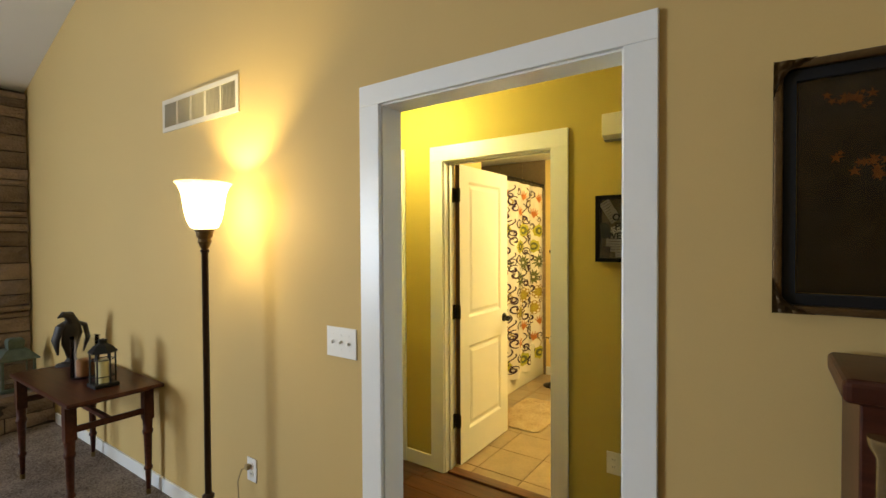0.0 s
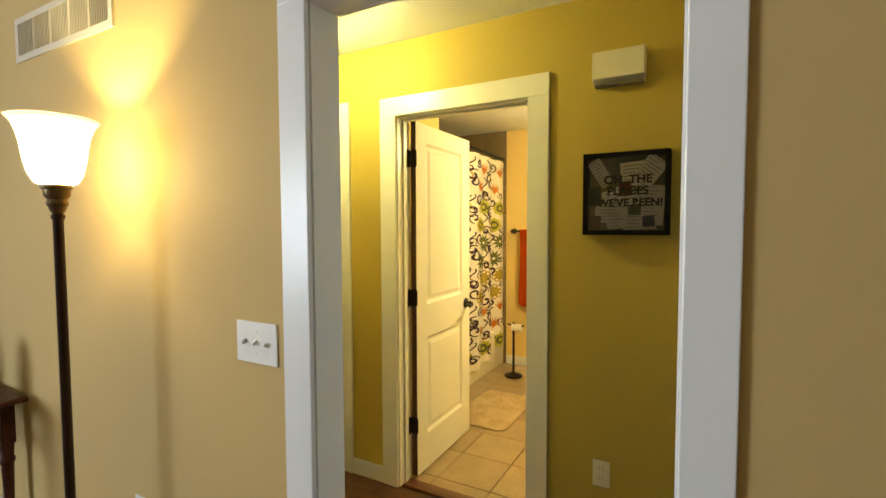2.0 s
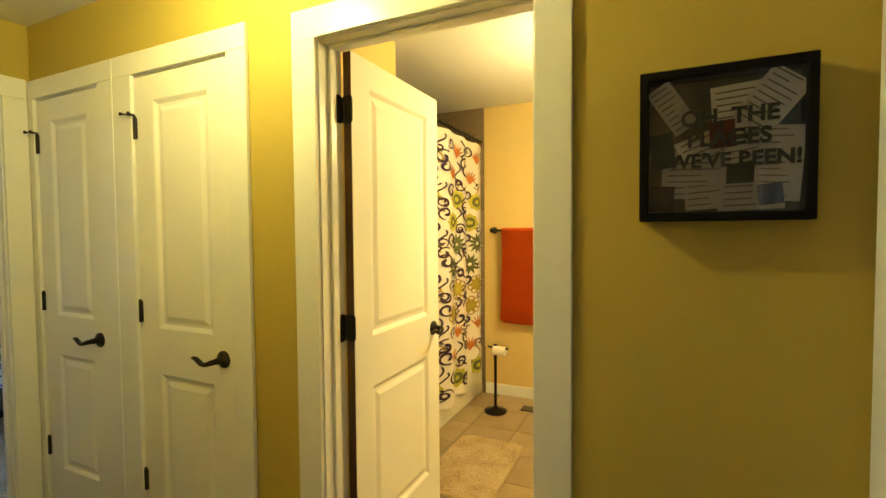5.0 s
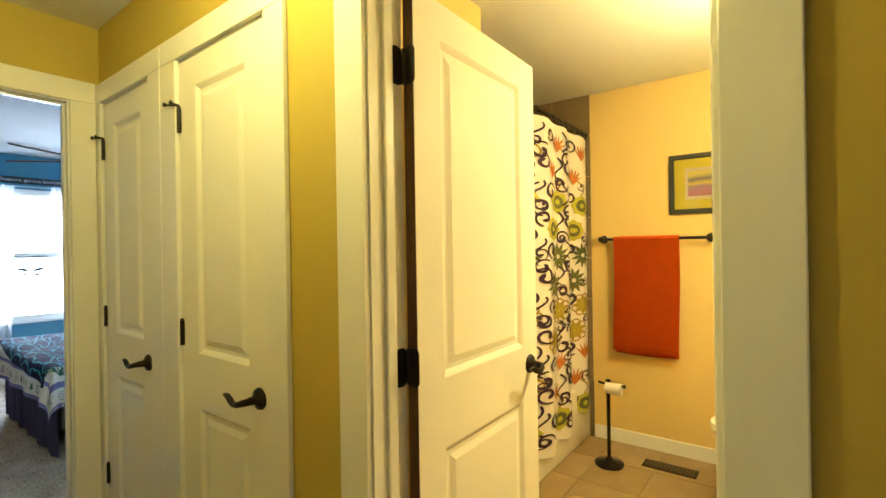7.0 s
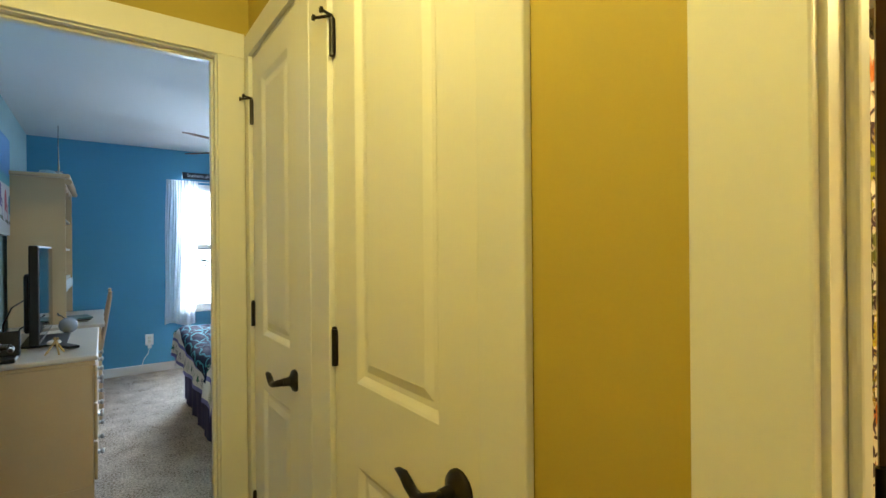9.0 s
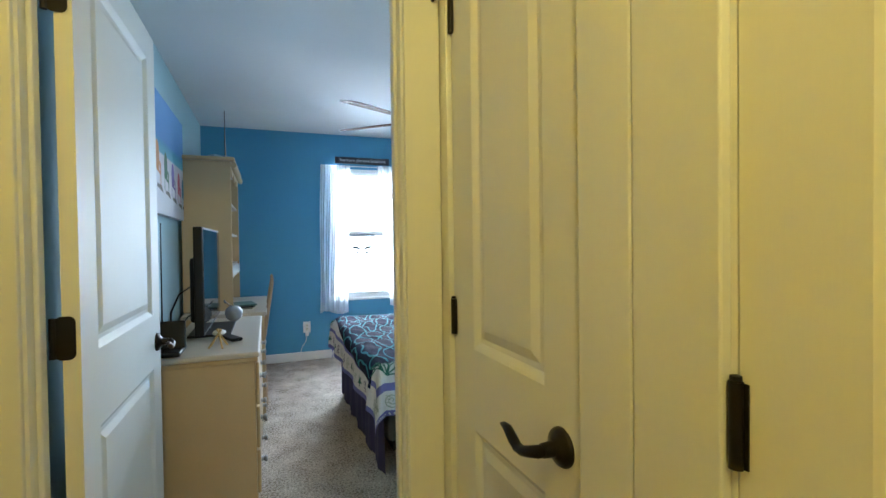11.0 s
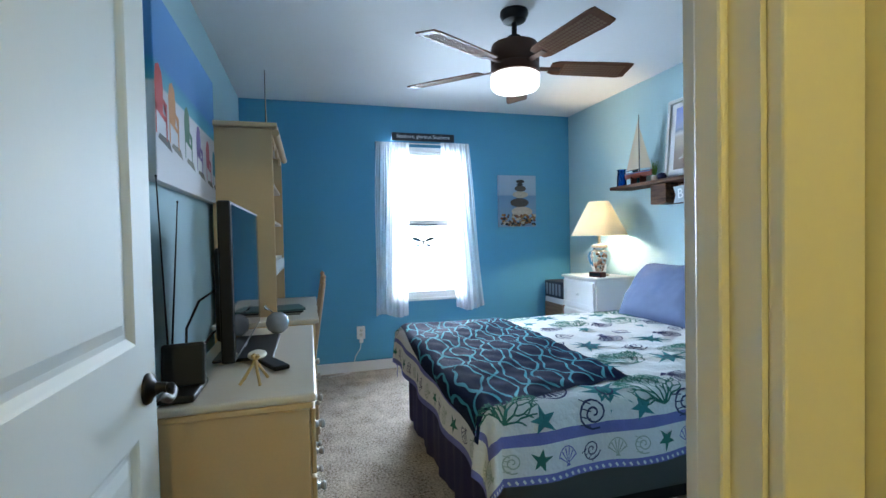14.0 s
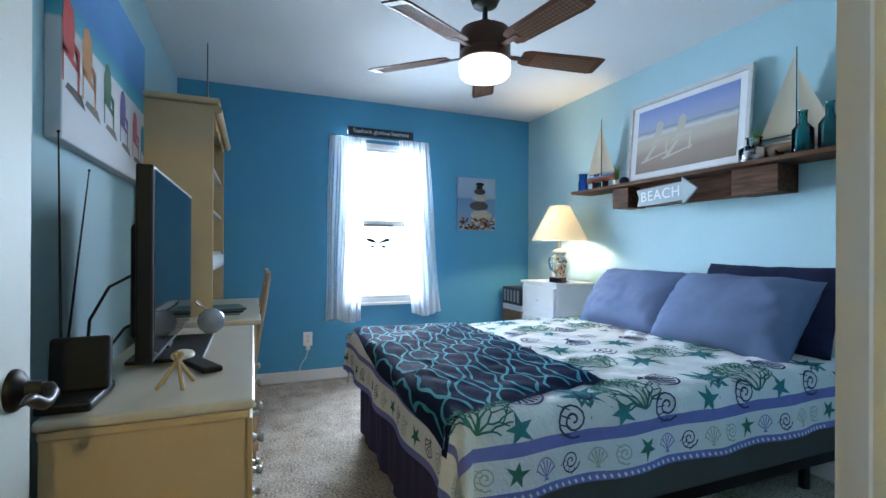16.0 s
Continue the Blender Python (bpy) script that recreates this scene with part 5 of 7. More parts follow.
def drape(name, a0, a1, b0, b1, z0, z1, seed):
    """A gathered sheer panel from y a0..a1 at the top to b0..b1 at the hem."""
    def S(s, t):
        top, low = a0 + (a1 - a0) * s, b0 + (b1 - b0) * s
        y = low + (top - low) * t
        x = BX0 + 0.055 + 0.016 * math.sin(s * 34 + seed) * (0.5 + 0.5 * (1 - t)) + 0.008 * math.sin(s * 71 + seed)
        return Vector((x, y + 0.005 * math.sin(t * 7 + s * 9), z0 + 0.02 * math.sin(s * 6 + seed) + (z1 - z0 - 0.02 * math.sin(s * 6 + seed)) * t))
    root = thing(name, "white sheer curtain panel hanging at the window", "curtain", group="window curtains")
    bm = B()
    sheet_mesh(bm, S, span(0, 1, 70), span(0, 1, 14))
    part("cloth", bm, SHEER, root, smooth=True)
    bm = B()
    sheet_mesh(bm, lambda s, t: S(s, t) + Vector((0.003, 0, 0)), span(0, 1, 70), span(0.90, 1.0, 3))
    part("heading", bm, SHEER, root, smooth=True)
    bm = B()
    sheet_mesh(bm, lambda s, t: S(s, t) + Vector((0.003, 0, 0)), span(0, 1, 70), span(0.0, 0.045, 2))
    part("hem", bm, SHEER, root, smooth=True)


drape("curtain", 7.918, 8.235, 7.892, 8.19, 0.50, 2.10, 0.3)
drape("curtain", 8.53, 8.825, 8.66, 8.955, 0.525, 2.11, 1.9)
root = thing("curtain_rod", "thin white curtain rod across the window", "curtain rod")
bm = B()
tube(bm, [(BX0 + 0.002, 7.93, 2.095), (BX0 + 0.045, 7.93, 2.095), (BX0 + 0.045, 8.82, 2.095), (BX0 + 0.002, 8.82, 2.095)], 0.006, 8)
part("rod", bm, WHITEW, root, smooth=True)
root = thing("butterfly_ornament", "small dark butterfly ornament hanging at the window", "ornament", facing(BX0 + 0.002, 8.370, 1.17, "+x"))
WING = mat("butterfly_metal", (0.02, 0.07, 0.13), 0.5)
for sx in (-1, 1):
    for up in (0, 1):
        bm = B()
        tip = ((0.115, 0.050), (0.080, -0.040))[1 - up]
        c = [(0.002, 0.010 if up else -0.002), (0.5 * tip[0], tip[1] * 0.95), (tip[0], tip[1]), (tip[0] * 0.92, tip[1] * 0.45), (0.002, 0.0 if up else -0.012)]
        f = [bm.verts.new((sx * x, 0.028, z)) for x, z in c]
        bk = [bm.verts.new((sx * x, 0.034, z)) for x, z in c]
        bm.faces.new(f)
        bm.faces.new(bk[::-1])
        for i in range(5):
            bm.faces.new((f[i], f[(i + 1) % 5], bk[(i + 1) % 5], bk[i]))
        part("wing", bm, WING, root)
bm = B()
tube(bm, [(0, 0.03, -0.03), (0, 0.03, 0.03), (0, 0.03, 0.16)], [0.004, 0.004, 0.001], 6)
part("body", bm, BLACK, root)
bm = B()
box(bm, -0.14, 0.14, 0.028, 0.036, 0.155, 0.178)
part("hanger_bar", bm, mat("grey_bar", (0.25, 0.27, 0.30), 0.6), root)

CHALK = mat("dark_sign_board", (0.016, 0.022, 0.030), 0.6, vary=0.15)
root = thing("word_sign", "dark wooden word sign above the window", "sign", facing(BX0, 8.382, 2.163, "+x"))
bm = B()
box(bm, -0.302, 0.302, -0.024, -0.0005, -0.036, 0.036)
soften(bm, 0.003, 1)
part("board", bm, CHALK, root)
letters("Seashore, glorious Seashore", 0.050, mat("sign_white", (0.62, 0.66, 0.70), 0.7, bump=0), root, pose(0, -0.0252, 0.002, 90), 0.0005, 0.92)

# wall prints
PEBSKY = ramp_mat("sea_and_sky_print", [(0.0, (0.18, 0.30, 0.45)), (0.60, (0.13, 0.25, 0.42)), (0.63, (0.26, 0.36, 0.50)), (1.0, (0.34, 0.43, 0.56))], "z", -0.25, 0.25)
root = thing("pebble_print", "canvas print of stacked pebbles by the sea", "picture", facing(BX0, 9.335, 1.562, "+x"))
bm = B()
box(bm, -0.203, 0.203, -0.036, -0.0005, -0.257, 0.257)
soften(bm, 0.003, 1)
part("canvas", bm, PEBSKY, root)
PEB = [mat("pebble_%s" % n, c, 0.7, vary=0.25, scale=30, fine=120) for n, c in (("dark", (0.025, 0.022, 0.022)), ("grey", (0.075, 0.065, 0.058)), ("pale", (0.45, 0.39, 0.32)), ("tan", (0.27, 0.14, 0.045)), ("rust", (0.16, 0.055, 0.02)))]
flat = lambda u, v: Vector((u, -0.036, v))
for x, z, a, h, k in ((0.03, 0.195, 0.045, 0.020, 0), (0.025, 0.165, 0.035, 0.014, 0), (0.03, 0.125, 0.062, 0.030, 1), (0.03, 0.065, 0.085, 0.034, 2), (0.02, -0.015, 0.100, 0.046, 1), (0.045, -0.105, 0.115, 0.050, 2)):
    bm = B()
    blob(bm, flat, [(x + a * math.cos(t), z + h * math.sin(t)) for t in span(0, 2 * math.pi, 22)[:-1]], 0.0015)
    part("pebble", bm, PEB[k], root)
prng = random.Random(8)
for i in range(110):
    bm = B()
    x, z, r = prng.uniform(-0.185, 0.185), prng.uniform(-0.245, -0.135), prng.uniform(0.010, 0.022)
    blob(bm, flat, [(x + r * math.cos(t), z + r * 0.7 * math.sin(t)) for t in span(0, 2 * math.pi, 9)[:-1]], 0.0018 + 0.00003 * i)
    part("small_pebble", bm, PEB[prng.choice((0, 2, 3, 3, 4))], root)

BEACH = ramp_mat("beach_canvas_print", [(0.0, (0.62, 0.60, 0.62)), (0.40, (0.66, 0.64, 0.66)), (0.50, (0.60, 0.60, 0.62)), (0.515, (0.10, 0.36, 0.44)), (0.60, (0.05, 0.26, 0.42)), (0.64, (0.06, 0.22, 0.50)), (1.0, (0.14, 0.34, 0.66))], "z", -0.345, 0.345)
root = thing("beach_chair_canvas", "large canvas of coloured beach chairs on white sand", "picture", facing(-2.98, BY0, 1.778, "+y"))
bm = B()
box(bm, -0.542, 0.542, -0.042, -0.0005, -0.345, 0.345)
soften(bm, 0.003, 1)
part("canvas", bm, BEACH, root)
cf = lambda u, v: Vector((u, -0.042, v))
for i, (x, z, s, c) in enumerate(((-0.50, -0.065, 1.0, (0.50, 0.035, 0.03)), (-0.33, -0.075, 0.95, (0.60, 0.26, 0.10)), (-0.10, -0.10, 0.90, (0.06, 0.17, 0.10)), (0.12, -0.125, 0.86, (0.17, 0.11, 0.30)), (0.33, -0.150, 0.82, (0.55, 0.14, 0.18)), (0.49, -0.165, 0.75, (0.08, 0.28, 0.36)))):
    cm = mat("chair_paint", c, 0.7, vary=0.12, scale=30)
    def q(*pts, m=cm, nm="painted_chair"):
        bm = B()
        blob(bm, cf, [(max(-0.541, min(0.541, x + s * a)), z + s * b) for a, b in pts], 0.0012)
        part(nm, bm, m, root)
    q((-0.045, -0.02), (0.05, -0.02), (0.058, 0.07), (0.045, 0.125), (0.01, 0.148), (-0.03, 0.13), (-0.05, 0.07))
    q((-0.045, -0.025), (0.10, -0.055), (0.10, -0.035), (-0.045, 0.0))
    q((0.085, -0.12), (0.10, -0.12), (0.105, 0.02), (0.05, 0.035), (0.05, 0.02), (0.09, 0.005))
    q((-0.045, -0.11), (-0.03, -0.11), (-0.03, -0.01), (-0.045, -0.01))
    q((-0.02, -0.125), (0.16, -0.15), (0.12, -0.11), (0.0, -0.105), m=GREYINK if i else PEB[1], nm="painted_shadow")

# doors' lamp: ceiling fan with light
FANW = mat("walnut_fan_blade", (0.125, 0.042, 0.017), 0.5, spec=0.25, vary=0.3, scale=12, fine=90, stretch=(1, 8, 1))
FANB = mat("bronze_fan_body", (0.065, 0.024, 0.012), 0.38, 0.4, vary=0.15)
WEAVE = mat("woven_cane", (0.19, 0.105, 0.06), 0.8, vary=0.2, fine=260)
root = thing("ceiling_fan", "dark bronze ceiling fan with five blades, light on", "ceiling fan", pose(-2.95, 8.43, CH))
bm = B()
lathe(bm, [(0, 0), (0.075, 0), (0.078, -0.02), (0.062, -0.052), (0.03, -0.062), (0, -0.062)], 28)
part("canopy", bm, BLACK, root, smooth=True)
bm = B()
lathe(bm, [(0.014, -0.06), (0.014, -0.13), (0.035, -0.135), (0.04, -0.16), (0.06, -0.165), (0.06, -0.175)], 18)
part("downrod", bm, BLACK, root, smooth=True)
bm = B()
lathe(bm, [(0.0, -0.165), (0.09, -0.17), (0.125, -0.185), (0.132, -0.21), (0.132, -0.29), (0.128, -0.295), (0.132, -0.30), (0.134, -0.342), (0.128, -0.346), (0, -0.346)], 36)
part("motor", bm, FANB, root, smooth=True)
bm = B()
lathe(bm, [(0.124, -0.346), (0.132, -0.352), (0.132, -0.405), (0.118, -0.424), (0.06, -0.434), (0.0, -0.436)], 36)
part("light_bowl", bm, FANGL, root, "glowing white glass bowl", True)
bm = B()
lathe(bm, [(0, -0.436), (0.018, -0.438), (0.014, -0.448), (0.006, -0.455), (0, -0.456)], 14)
part("finial", bm, mat("brushed_nickel", (0.5, 0.48, 0.44), 0.35, 0.9), root, smooth=True)
for k in range(5):
    a = 10 + 72 * k
    m = pose(0, 0, -0.300, 0, 0, a) @ pose(0, 0, 0, -12)
    bm = B()
    pts = [(0.20, -0.045), (0.235, -0.062), (0.63, -0.072), (0.665, -0.066), (0.662, 0.060), (0.62, 0.070), (0.235, 0.060), (0.20, 0.045)]
    up = [bm.verts.new((x, y, 0.004)) for x, y in pts]
    dn = [bm.verts.new((x, y, -0.004)) for x, y in pts]
    bm.faces.new(up)
    bm.faces.new(dn[::-1])
    for i in range(len(pts)):
        j = (i + 1) % len(pts)
        bm.faces.new((up[i], up[j], dn[j], dn[i]))
    blade = part("blade", bm, FANW, root, "dark walnut blade with woven cane", m=m)
    bm = B()
    for i in range(19):
        for j in range(5):
            x, y = 0.27 + 0.019 * i, -0.042 + 0.021 * j
            box(bm, x, x + 0.013, y - 0.007, y + 0.007, -0.0062, -0.0042)
    tagged(part("cane_weave", bm, WEAVE, blade), kind="stuff")
    bm = B()
    box(bm, 0.10, 0.26, -0.018, 0.018, -0.010, -0.0045)
    soften(bm, 0.003, 1)
    part("blade_arm", bm, FANB, blade)

# dresser, desk with hutch, chair
def knob_pull(parent, x, z, y):
    bm = B()
    lathe(bm, [(0, 0), (0.013, 0), (0.008, 0.010), (0.015, 0.020), (0.013, 0.027), (0, 0.030)], 14, pose(x, y, z, -90))
    part("knob", bm, mat("nickel_knob", (0.45, 0.43, 0.40), 0.3, 0.9) if not bpy.data.materials.get("nickel_knob") else bpy.data.materials["nickel_knob"], parent, smooth=True)


root = thing("dresser", "cream painted low dresser with nickel knobs", "dresser", pose(-2.535, 7.112, 0))
L, D, Hh = 0.555, 0.195, 0.745
bm = B()
box(bm, -L, L, -D, D, 0.09, Hh)
soften(bm, 0.005)
part("body", bm, CREAMW, root)
bm = B()
box(bm, -L - 0.018, L + 0.018, -D - 0.005, D + 0.02, Hh + 0.001, Hh + 0.026)
soften(bm, 0.009, 3)
part("top", bm, CREAMTOP, root)
bm = B()
box(bm, -L - 0.008, L + 0.008, -D, D + 0.010, Hh - 0.022, Hh)
soften(bm, 0.006)
part("moulding", bm, CREAMW, root)
for x, d in ((-L, 1), (L, -1)):
    bm = B()
    prof = [(-D, 0.0), (-D + 0.07, 0.0), (-D + 0.09, 0.035), (-D + 0.13, 0.060), (0, 0.065), (D - 0.13, 0.060), (D - 0.09, 0.035), (D - 0.07, 0.0), (D, 0.0), (D, 0.09), (-D, 0.09)]
    f = [bm.verts.new((x, y, z)) for y, z in prof]
    b = [bm.verts.new((x + d * 0.02, y, z)) for y, z in prof]
    bm.faces.new(f)
    bm.faces.new(b[::-1])
    for i in range(len(f)):
        j = (i + 1) % len(f)
        bm.faces.new((f[i], f[j], b[j], b[i]))
    part("bracket_foot", bm, CREAMW, root)
bm = B()
box(bm, -L + 0.02, L - 0.02, D - 0.02, D, 0.03, 0.09)
part("plinth", bm, CREAMW, root)
for r, (z0, z1) in enumerate(((0.11, 0.31), (0.32, 0.51), (0.52, 0.715))):
    for x0, x1 in ((-L + 0.02, -0.01), (0.01, L - 0.02)):
        bm = B()
        box(bm, x0, x1, D + 0.0005, D + 0.016, z0, z1)
        soften(bm, 0.005)
        dr = part("drawer", bm, CREAMW, root)
        for x in ((x0 + x1) / 2 - 0.13, (x0 + x1) / 2 + 0.13):
            knob_pull(dr, x, (z0 + z1) / 2, D + 0.016)
DT = 0.772

root = thing("desk", "cream painted desk below a hutch", "desk", pose(-3.93, 7.085, 0))
bm = B()
box(bm, -0.52, 0.60, -0.285, 0.275, 0.735, 0.762)
soften(bm, 0.008, 3)
part("top", bm, CREAMTOP, root)
for x in (-0.50, 0.58):
    bm = B()
    box(bm, x - 0.016, x + 0.016, -0.27, 0.255, 0, 0.735)
    part("side_panel", bm, CREAMW, root)
bm = B()
box(bm, -0.484, 0.564, 0.235, 0.252, 0.62, 0.734)
soften(bm, 0.004)
dr = part("drawer", bm, CREAMW, root)
knob_pull(dr, -0.2, 0.68, 0.252)
knob_pull(dr, 0.25, 0.68, 0.252)
bm = B()
box(bm, -0.484, 0.564, -0.27, -0.255, 0.25, 0.734)
part("back_panel", bm, CREAMW, root)

root = thing("hutch", "cream painted hutch with open shelves and scalloped trim", "hutch", pose(-3.98, 6.96, 0.763))
hx, hy, hz = 0.475, 0.165, 1.11
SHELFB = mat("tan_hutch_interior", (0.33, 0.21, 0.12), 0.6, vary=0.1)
for x in (-hx, hx - 0.02):
    bm = B()
    box(bm, x, x + 0.02, -hy, hy, 0, hz)
    soften(bm, 0.003, 1)
    part("side_panel", bm, CREAMW, root)
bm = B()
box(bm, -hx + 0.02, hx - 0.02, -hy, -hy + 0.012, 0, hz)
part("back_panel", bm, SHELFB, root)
for z in (0.32, 0.56, 0.80, hz - 0.02):
    bm = B()
    box(bm, -hx + 0.02, hx - 0.02, -hy + 0.012, hy - 0.015, z, z + 0.018)
    part("shelf", bm, CREAMTOP, root)
bm = B()
vs = box(bm, -hx - 0.03, hx + 0.03, -hy, hy + 0.03, hz + 0.001, hz + 0.03)
soften(bm, 0.008, 2)
part("top", bm, CREAMW, root)
for nm, zt, amp, n in (("cornice", hz - 0.001, 0.05, 3), ("scalloped_valance", 0.32, 0.035, 7)):
    bm = B()
    xs = span(-hx + 0.02, hx - 0.02, 60)
    f = [bm.verts.new((x, hy + 0.002, zt)) for x in xs], [bm.verts.new((x, hy + 0.002, zt - 0.045 - amp * abs(math.sin(n * math.pi * i / 60)))) for i, x in enumerate(xs)]
    b = [bm.verts.new((x, hy - 0.012, zt)) for x in xs], [bm.verts.new((x, hy - 0.012, zt - 0.045 - amp * abs(math.sin(n * math.pi * i / 60)))) for i, x in enumerate(xs)]
    for i in range(60):
        bm.faces.new((f[0][i], f[0][i + 1], f[1][i + 1], f[1][i]))
        bm.faces.new((b[0][i], b[0][i + 1], b[1][i + 1], b[1][i]))
        bm.faces.new((f[1][i], f[1][i + 1], b[1][i + 1], b[1][i]))
    part(nm, bm, WHITEW if nm != "cornice" else CREAMW, root)
bm = B()
tube(bm, [(-hx - 0.02, hy + 0.02, hz - 0.03), (hx + 0.02, hy + 0.02, hz - 0.03)], 0.022, 10)
part("crown_moulding", bm, CREAMW, root, smooth=True)
for i in range(9):
    bm = B()
    w = prng.uniform(0.018, 0.035)
    box(bm, 0, w, -0.09, 0.09, 0, prng.uniform(0.15, 0.2))
    ob = solo("book", bm, mat("book_cover_%s" % "abcdefghi"[i], (prng.uniform(0.05, 0.5), prng.uniform(0.05, 0.4), prng.uniform(0.05, 0.4)), 0.6), "hardback book standing on the hutch shelf", "book", group="books on the hutch", m=pose(-3.62 + 0.0 - 0.037 * i, 6.99, 0.763 + 0.5785))

CHAIRW = mat("tan_chair_wood", (0.42, 0.27, 0.17), 0.5, vary=0.08)
root = thing("desk_chair", "tan wooden chair pushed in at the desk", "chair", pose(-3.75, 7.20, 0.0))
for x in (-0.17, 0.17):
    bm = B()
    tube(bm, [(x, 0.14, 0.0), (x, 0.12, 0.45), (x, 0.20, 0.95)], [0.016, 0.018, 0.013], 8)
    part("back_post", bm, CHAIRW, root, smooth=True)
    bm = B()
    lathe(bm, [(0, 0.95), (0.015, 0.955), (0.010, 0.97), (0.016, 0.985), (0, 1.0)], 10, pose(x, 0.20, 0))
    part("finial", bm, CHAIRW, root, smooth=True)
    bm = B()
    tube(bm, [(x, -0.22, 0.0), (x, -0.22, 0.43)], 0.015, 8)
    part("leg", bm, CHAIRW, root, smooth=True)
for z in (0.60, 0.74, 0.88):
    bm = B()
    box(bm, -0.165, 0.165, 0.12 + (z - 0.45) * 0.16 - 0.006, 0.12 + (z - 0.45) * 0.16 + 0.006, z - 0.03, z + 0.03)
    soften(bm, 0.004)
    part("back_slat", bm, CHAIRW, root)
bm = B()
box(bm, -0.19, 0.19, -0.24, 0.14, 0.43, 0.455)
soften(bm, 0.010, 3)
part("seat", bm, CHAIRW, root)

# on the dresser and desk
SCREEN = mat("tv_screen_glass", (0.006, 0.006, 0.008), 0.06, vary=0.02, bump=0, spec=0.6)
root = thing("television", "black flat television standing on the dresser", "television", pose(-2.635, 7.060, DT))
bm = B()
box(bm, -0.435, 0.385, -0.030, 0.012, 0.035, 0.575)
soften(bm, 0.006)
part("body", bm, BLACK, root)
bm = B()
box(bm, -0.422, 0.372, 0.0125, 0.0145, 0.052, 0.562)
part("screen", bm, SCREEN, root, "glossy dark screen")
bm = B()
box(bm, -0.30, 0.30, -0.060, -0.030, 0.09, 0.42)
soften(bm, 0.015)
part("back_housing", bm, BLACK, root)
bm = B()
box(bm, -0.22, 0.22, -0.09, 0.12, 0.0005, 0.012)
soften(bm, 0.005)
box(bm, -0.04, 0.04, -0.025, 0.0, 0.010, 0.05)
part("stand", bm, BLACK, root)
root = thing("tv_antenna", "black indoor antenna with two long rods", "antenna", pose(-2.08, 6.960, DT))
bm = B()
box(bm, -0.10, 0.09, -0.055, 0.045, 0.0005, 0.022)
soften(bm, 0.006)
part("base", bm, BLACK, root)
bm = B()
box(bm, -0.040, 0.0, -0.060, 0.055, 0.02, 0.145, pose(0, 0, 0, 0, -8, 6))
soften(bm, 0.008)
part("box", bm, BLACK, root)
for nm, top in (("rod", (-0.295, -0.135, 0.667)), ("rod", (-0.555, -0.135, 0.60))):
    bm = B()
    tube(bm, [(-0.02, -0.04, 0.02), top], [0.0035, 0.002], 8)
    lathe(bm, [(0, -0.006), (0.005, 0), (0, 0.006)], 8, pose(*top))
    part(nm, bm, BLACK, root)
root = thing("cable", "black cable looping behind the television", "cable", pose(0, -0.036, 0))
bm = B()
tube(bm, [(-2.20, 6.975, DT + 0.05), (-2.26, 6.965, DT + 0.16), (-2.33, 6.99, DT + 0.24), (-2.42, 7.03, DT + 0.27)], 0.004, 8)
part("upper_cable", bm, BLACK, root, smooth=True)
bm = B()
tube(bm, [(-2.17, 7.00, DT + 0.004), (-2.25, 6.985, DT + 0.05), (-2.36, 7.02, DT + 0.12), (-2.42, 7.04, DT + 0.13)], 0.004, 8)
part("lower_cable", bm, BLACK, root, smooth=True)
root = thing("twig_stand", "small tripod of pale wooden sticks", "ornament", pose(-2.125, 7.148, DT))
STICK = mat("pale_stick_wood", (0.46, 0.30, 0.11), 0.6, vary=0.1)
for a, ln in ((20, 1), (140, 1), (230, 1), (300, 0.95)):
    bm = B()
    t = radians(a)
    tube(bm, [(0.050 * math.cos(t), 0.050 * math.sin(t), 0.004), (-0.012 * math.cos(t), -0.012 * math.sin(t), 0.088 * ln)], 0.0048, 7)
    part("stick", bm, STICK, root, smooth=True)
root = thing("remote_control", "black remote control lying on the dresser", "remote control", pose(-2.33, 7.178, DT + 0.001, 0, 0, 25))
bm = B()
box(bm, -0.10, 0.10, -0.028, 0.028, 0, 0.016)
soften(bm, 0.006)
part("body", bm, BLACK, root)
bm = B()
lathe(bm, [(0, 0), (0.05, 0), (0.055, 0.006), (0.05, 0.014), (0.03, 0.02), (0, 0.021)], 20, None, 1.0, 0.6)
solo("sea_shell", bm, mat("white_shell", (0.72, 0.66, 0.56), 0.5, vary=0.1), "white flat sea shell lying on the dresser", "shell", smooth=True, m=pose(-2.42, 7.123, DT + 0.013))
root = thing("whale_figurine", "round silver-blue whale figurine with a tail", "figurine", pose(-2.93, 7.163, DT))
SILVER = mat("glazed_grey_ceramic", (0.33, 0.36, 0.42), 0.2, 0.2, vary=0.15, scale=20, coat=0.5)
bm = B()
lathe(bm, [(0, 0), (0.024, 0.002), (0.046, 0.022), (0.053, 0.05), (0.046, 0.078), (0.024, 0.098), (0, 0.102)], 28)
part("body", bm, SILVER, root, smooth=True)
for s in (-1, 1):
    bm = B()
    tube(bm, [(0, -0.015, 0.096), (0, -0.036, 0.115), (0.014 * s, -0.050, 0.122), (0.034 * s, -0.055, 0.134)], [0.008, 0.008, 0.011, 0.003], 8, 0.4)
    part("tail_fin", bm, BRONZE, root, smooth=True)
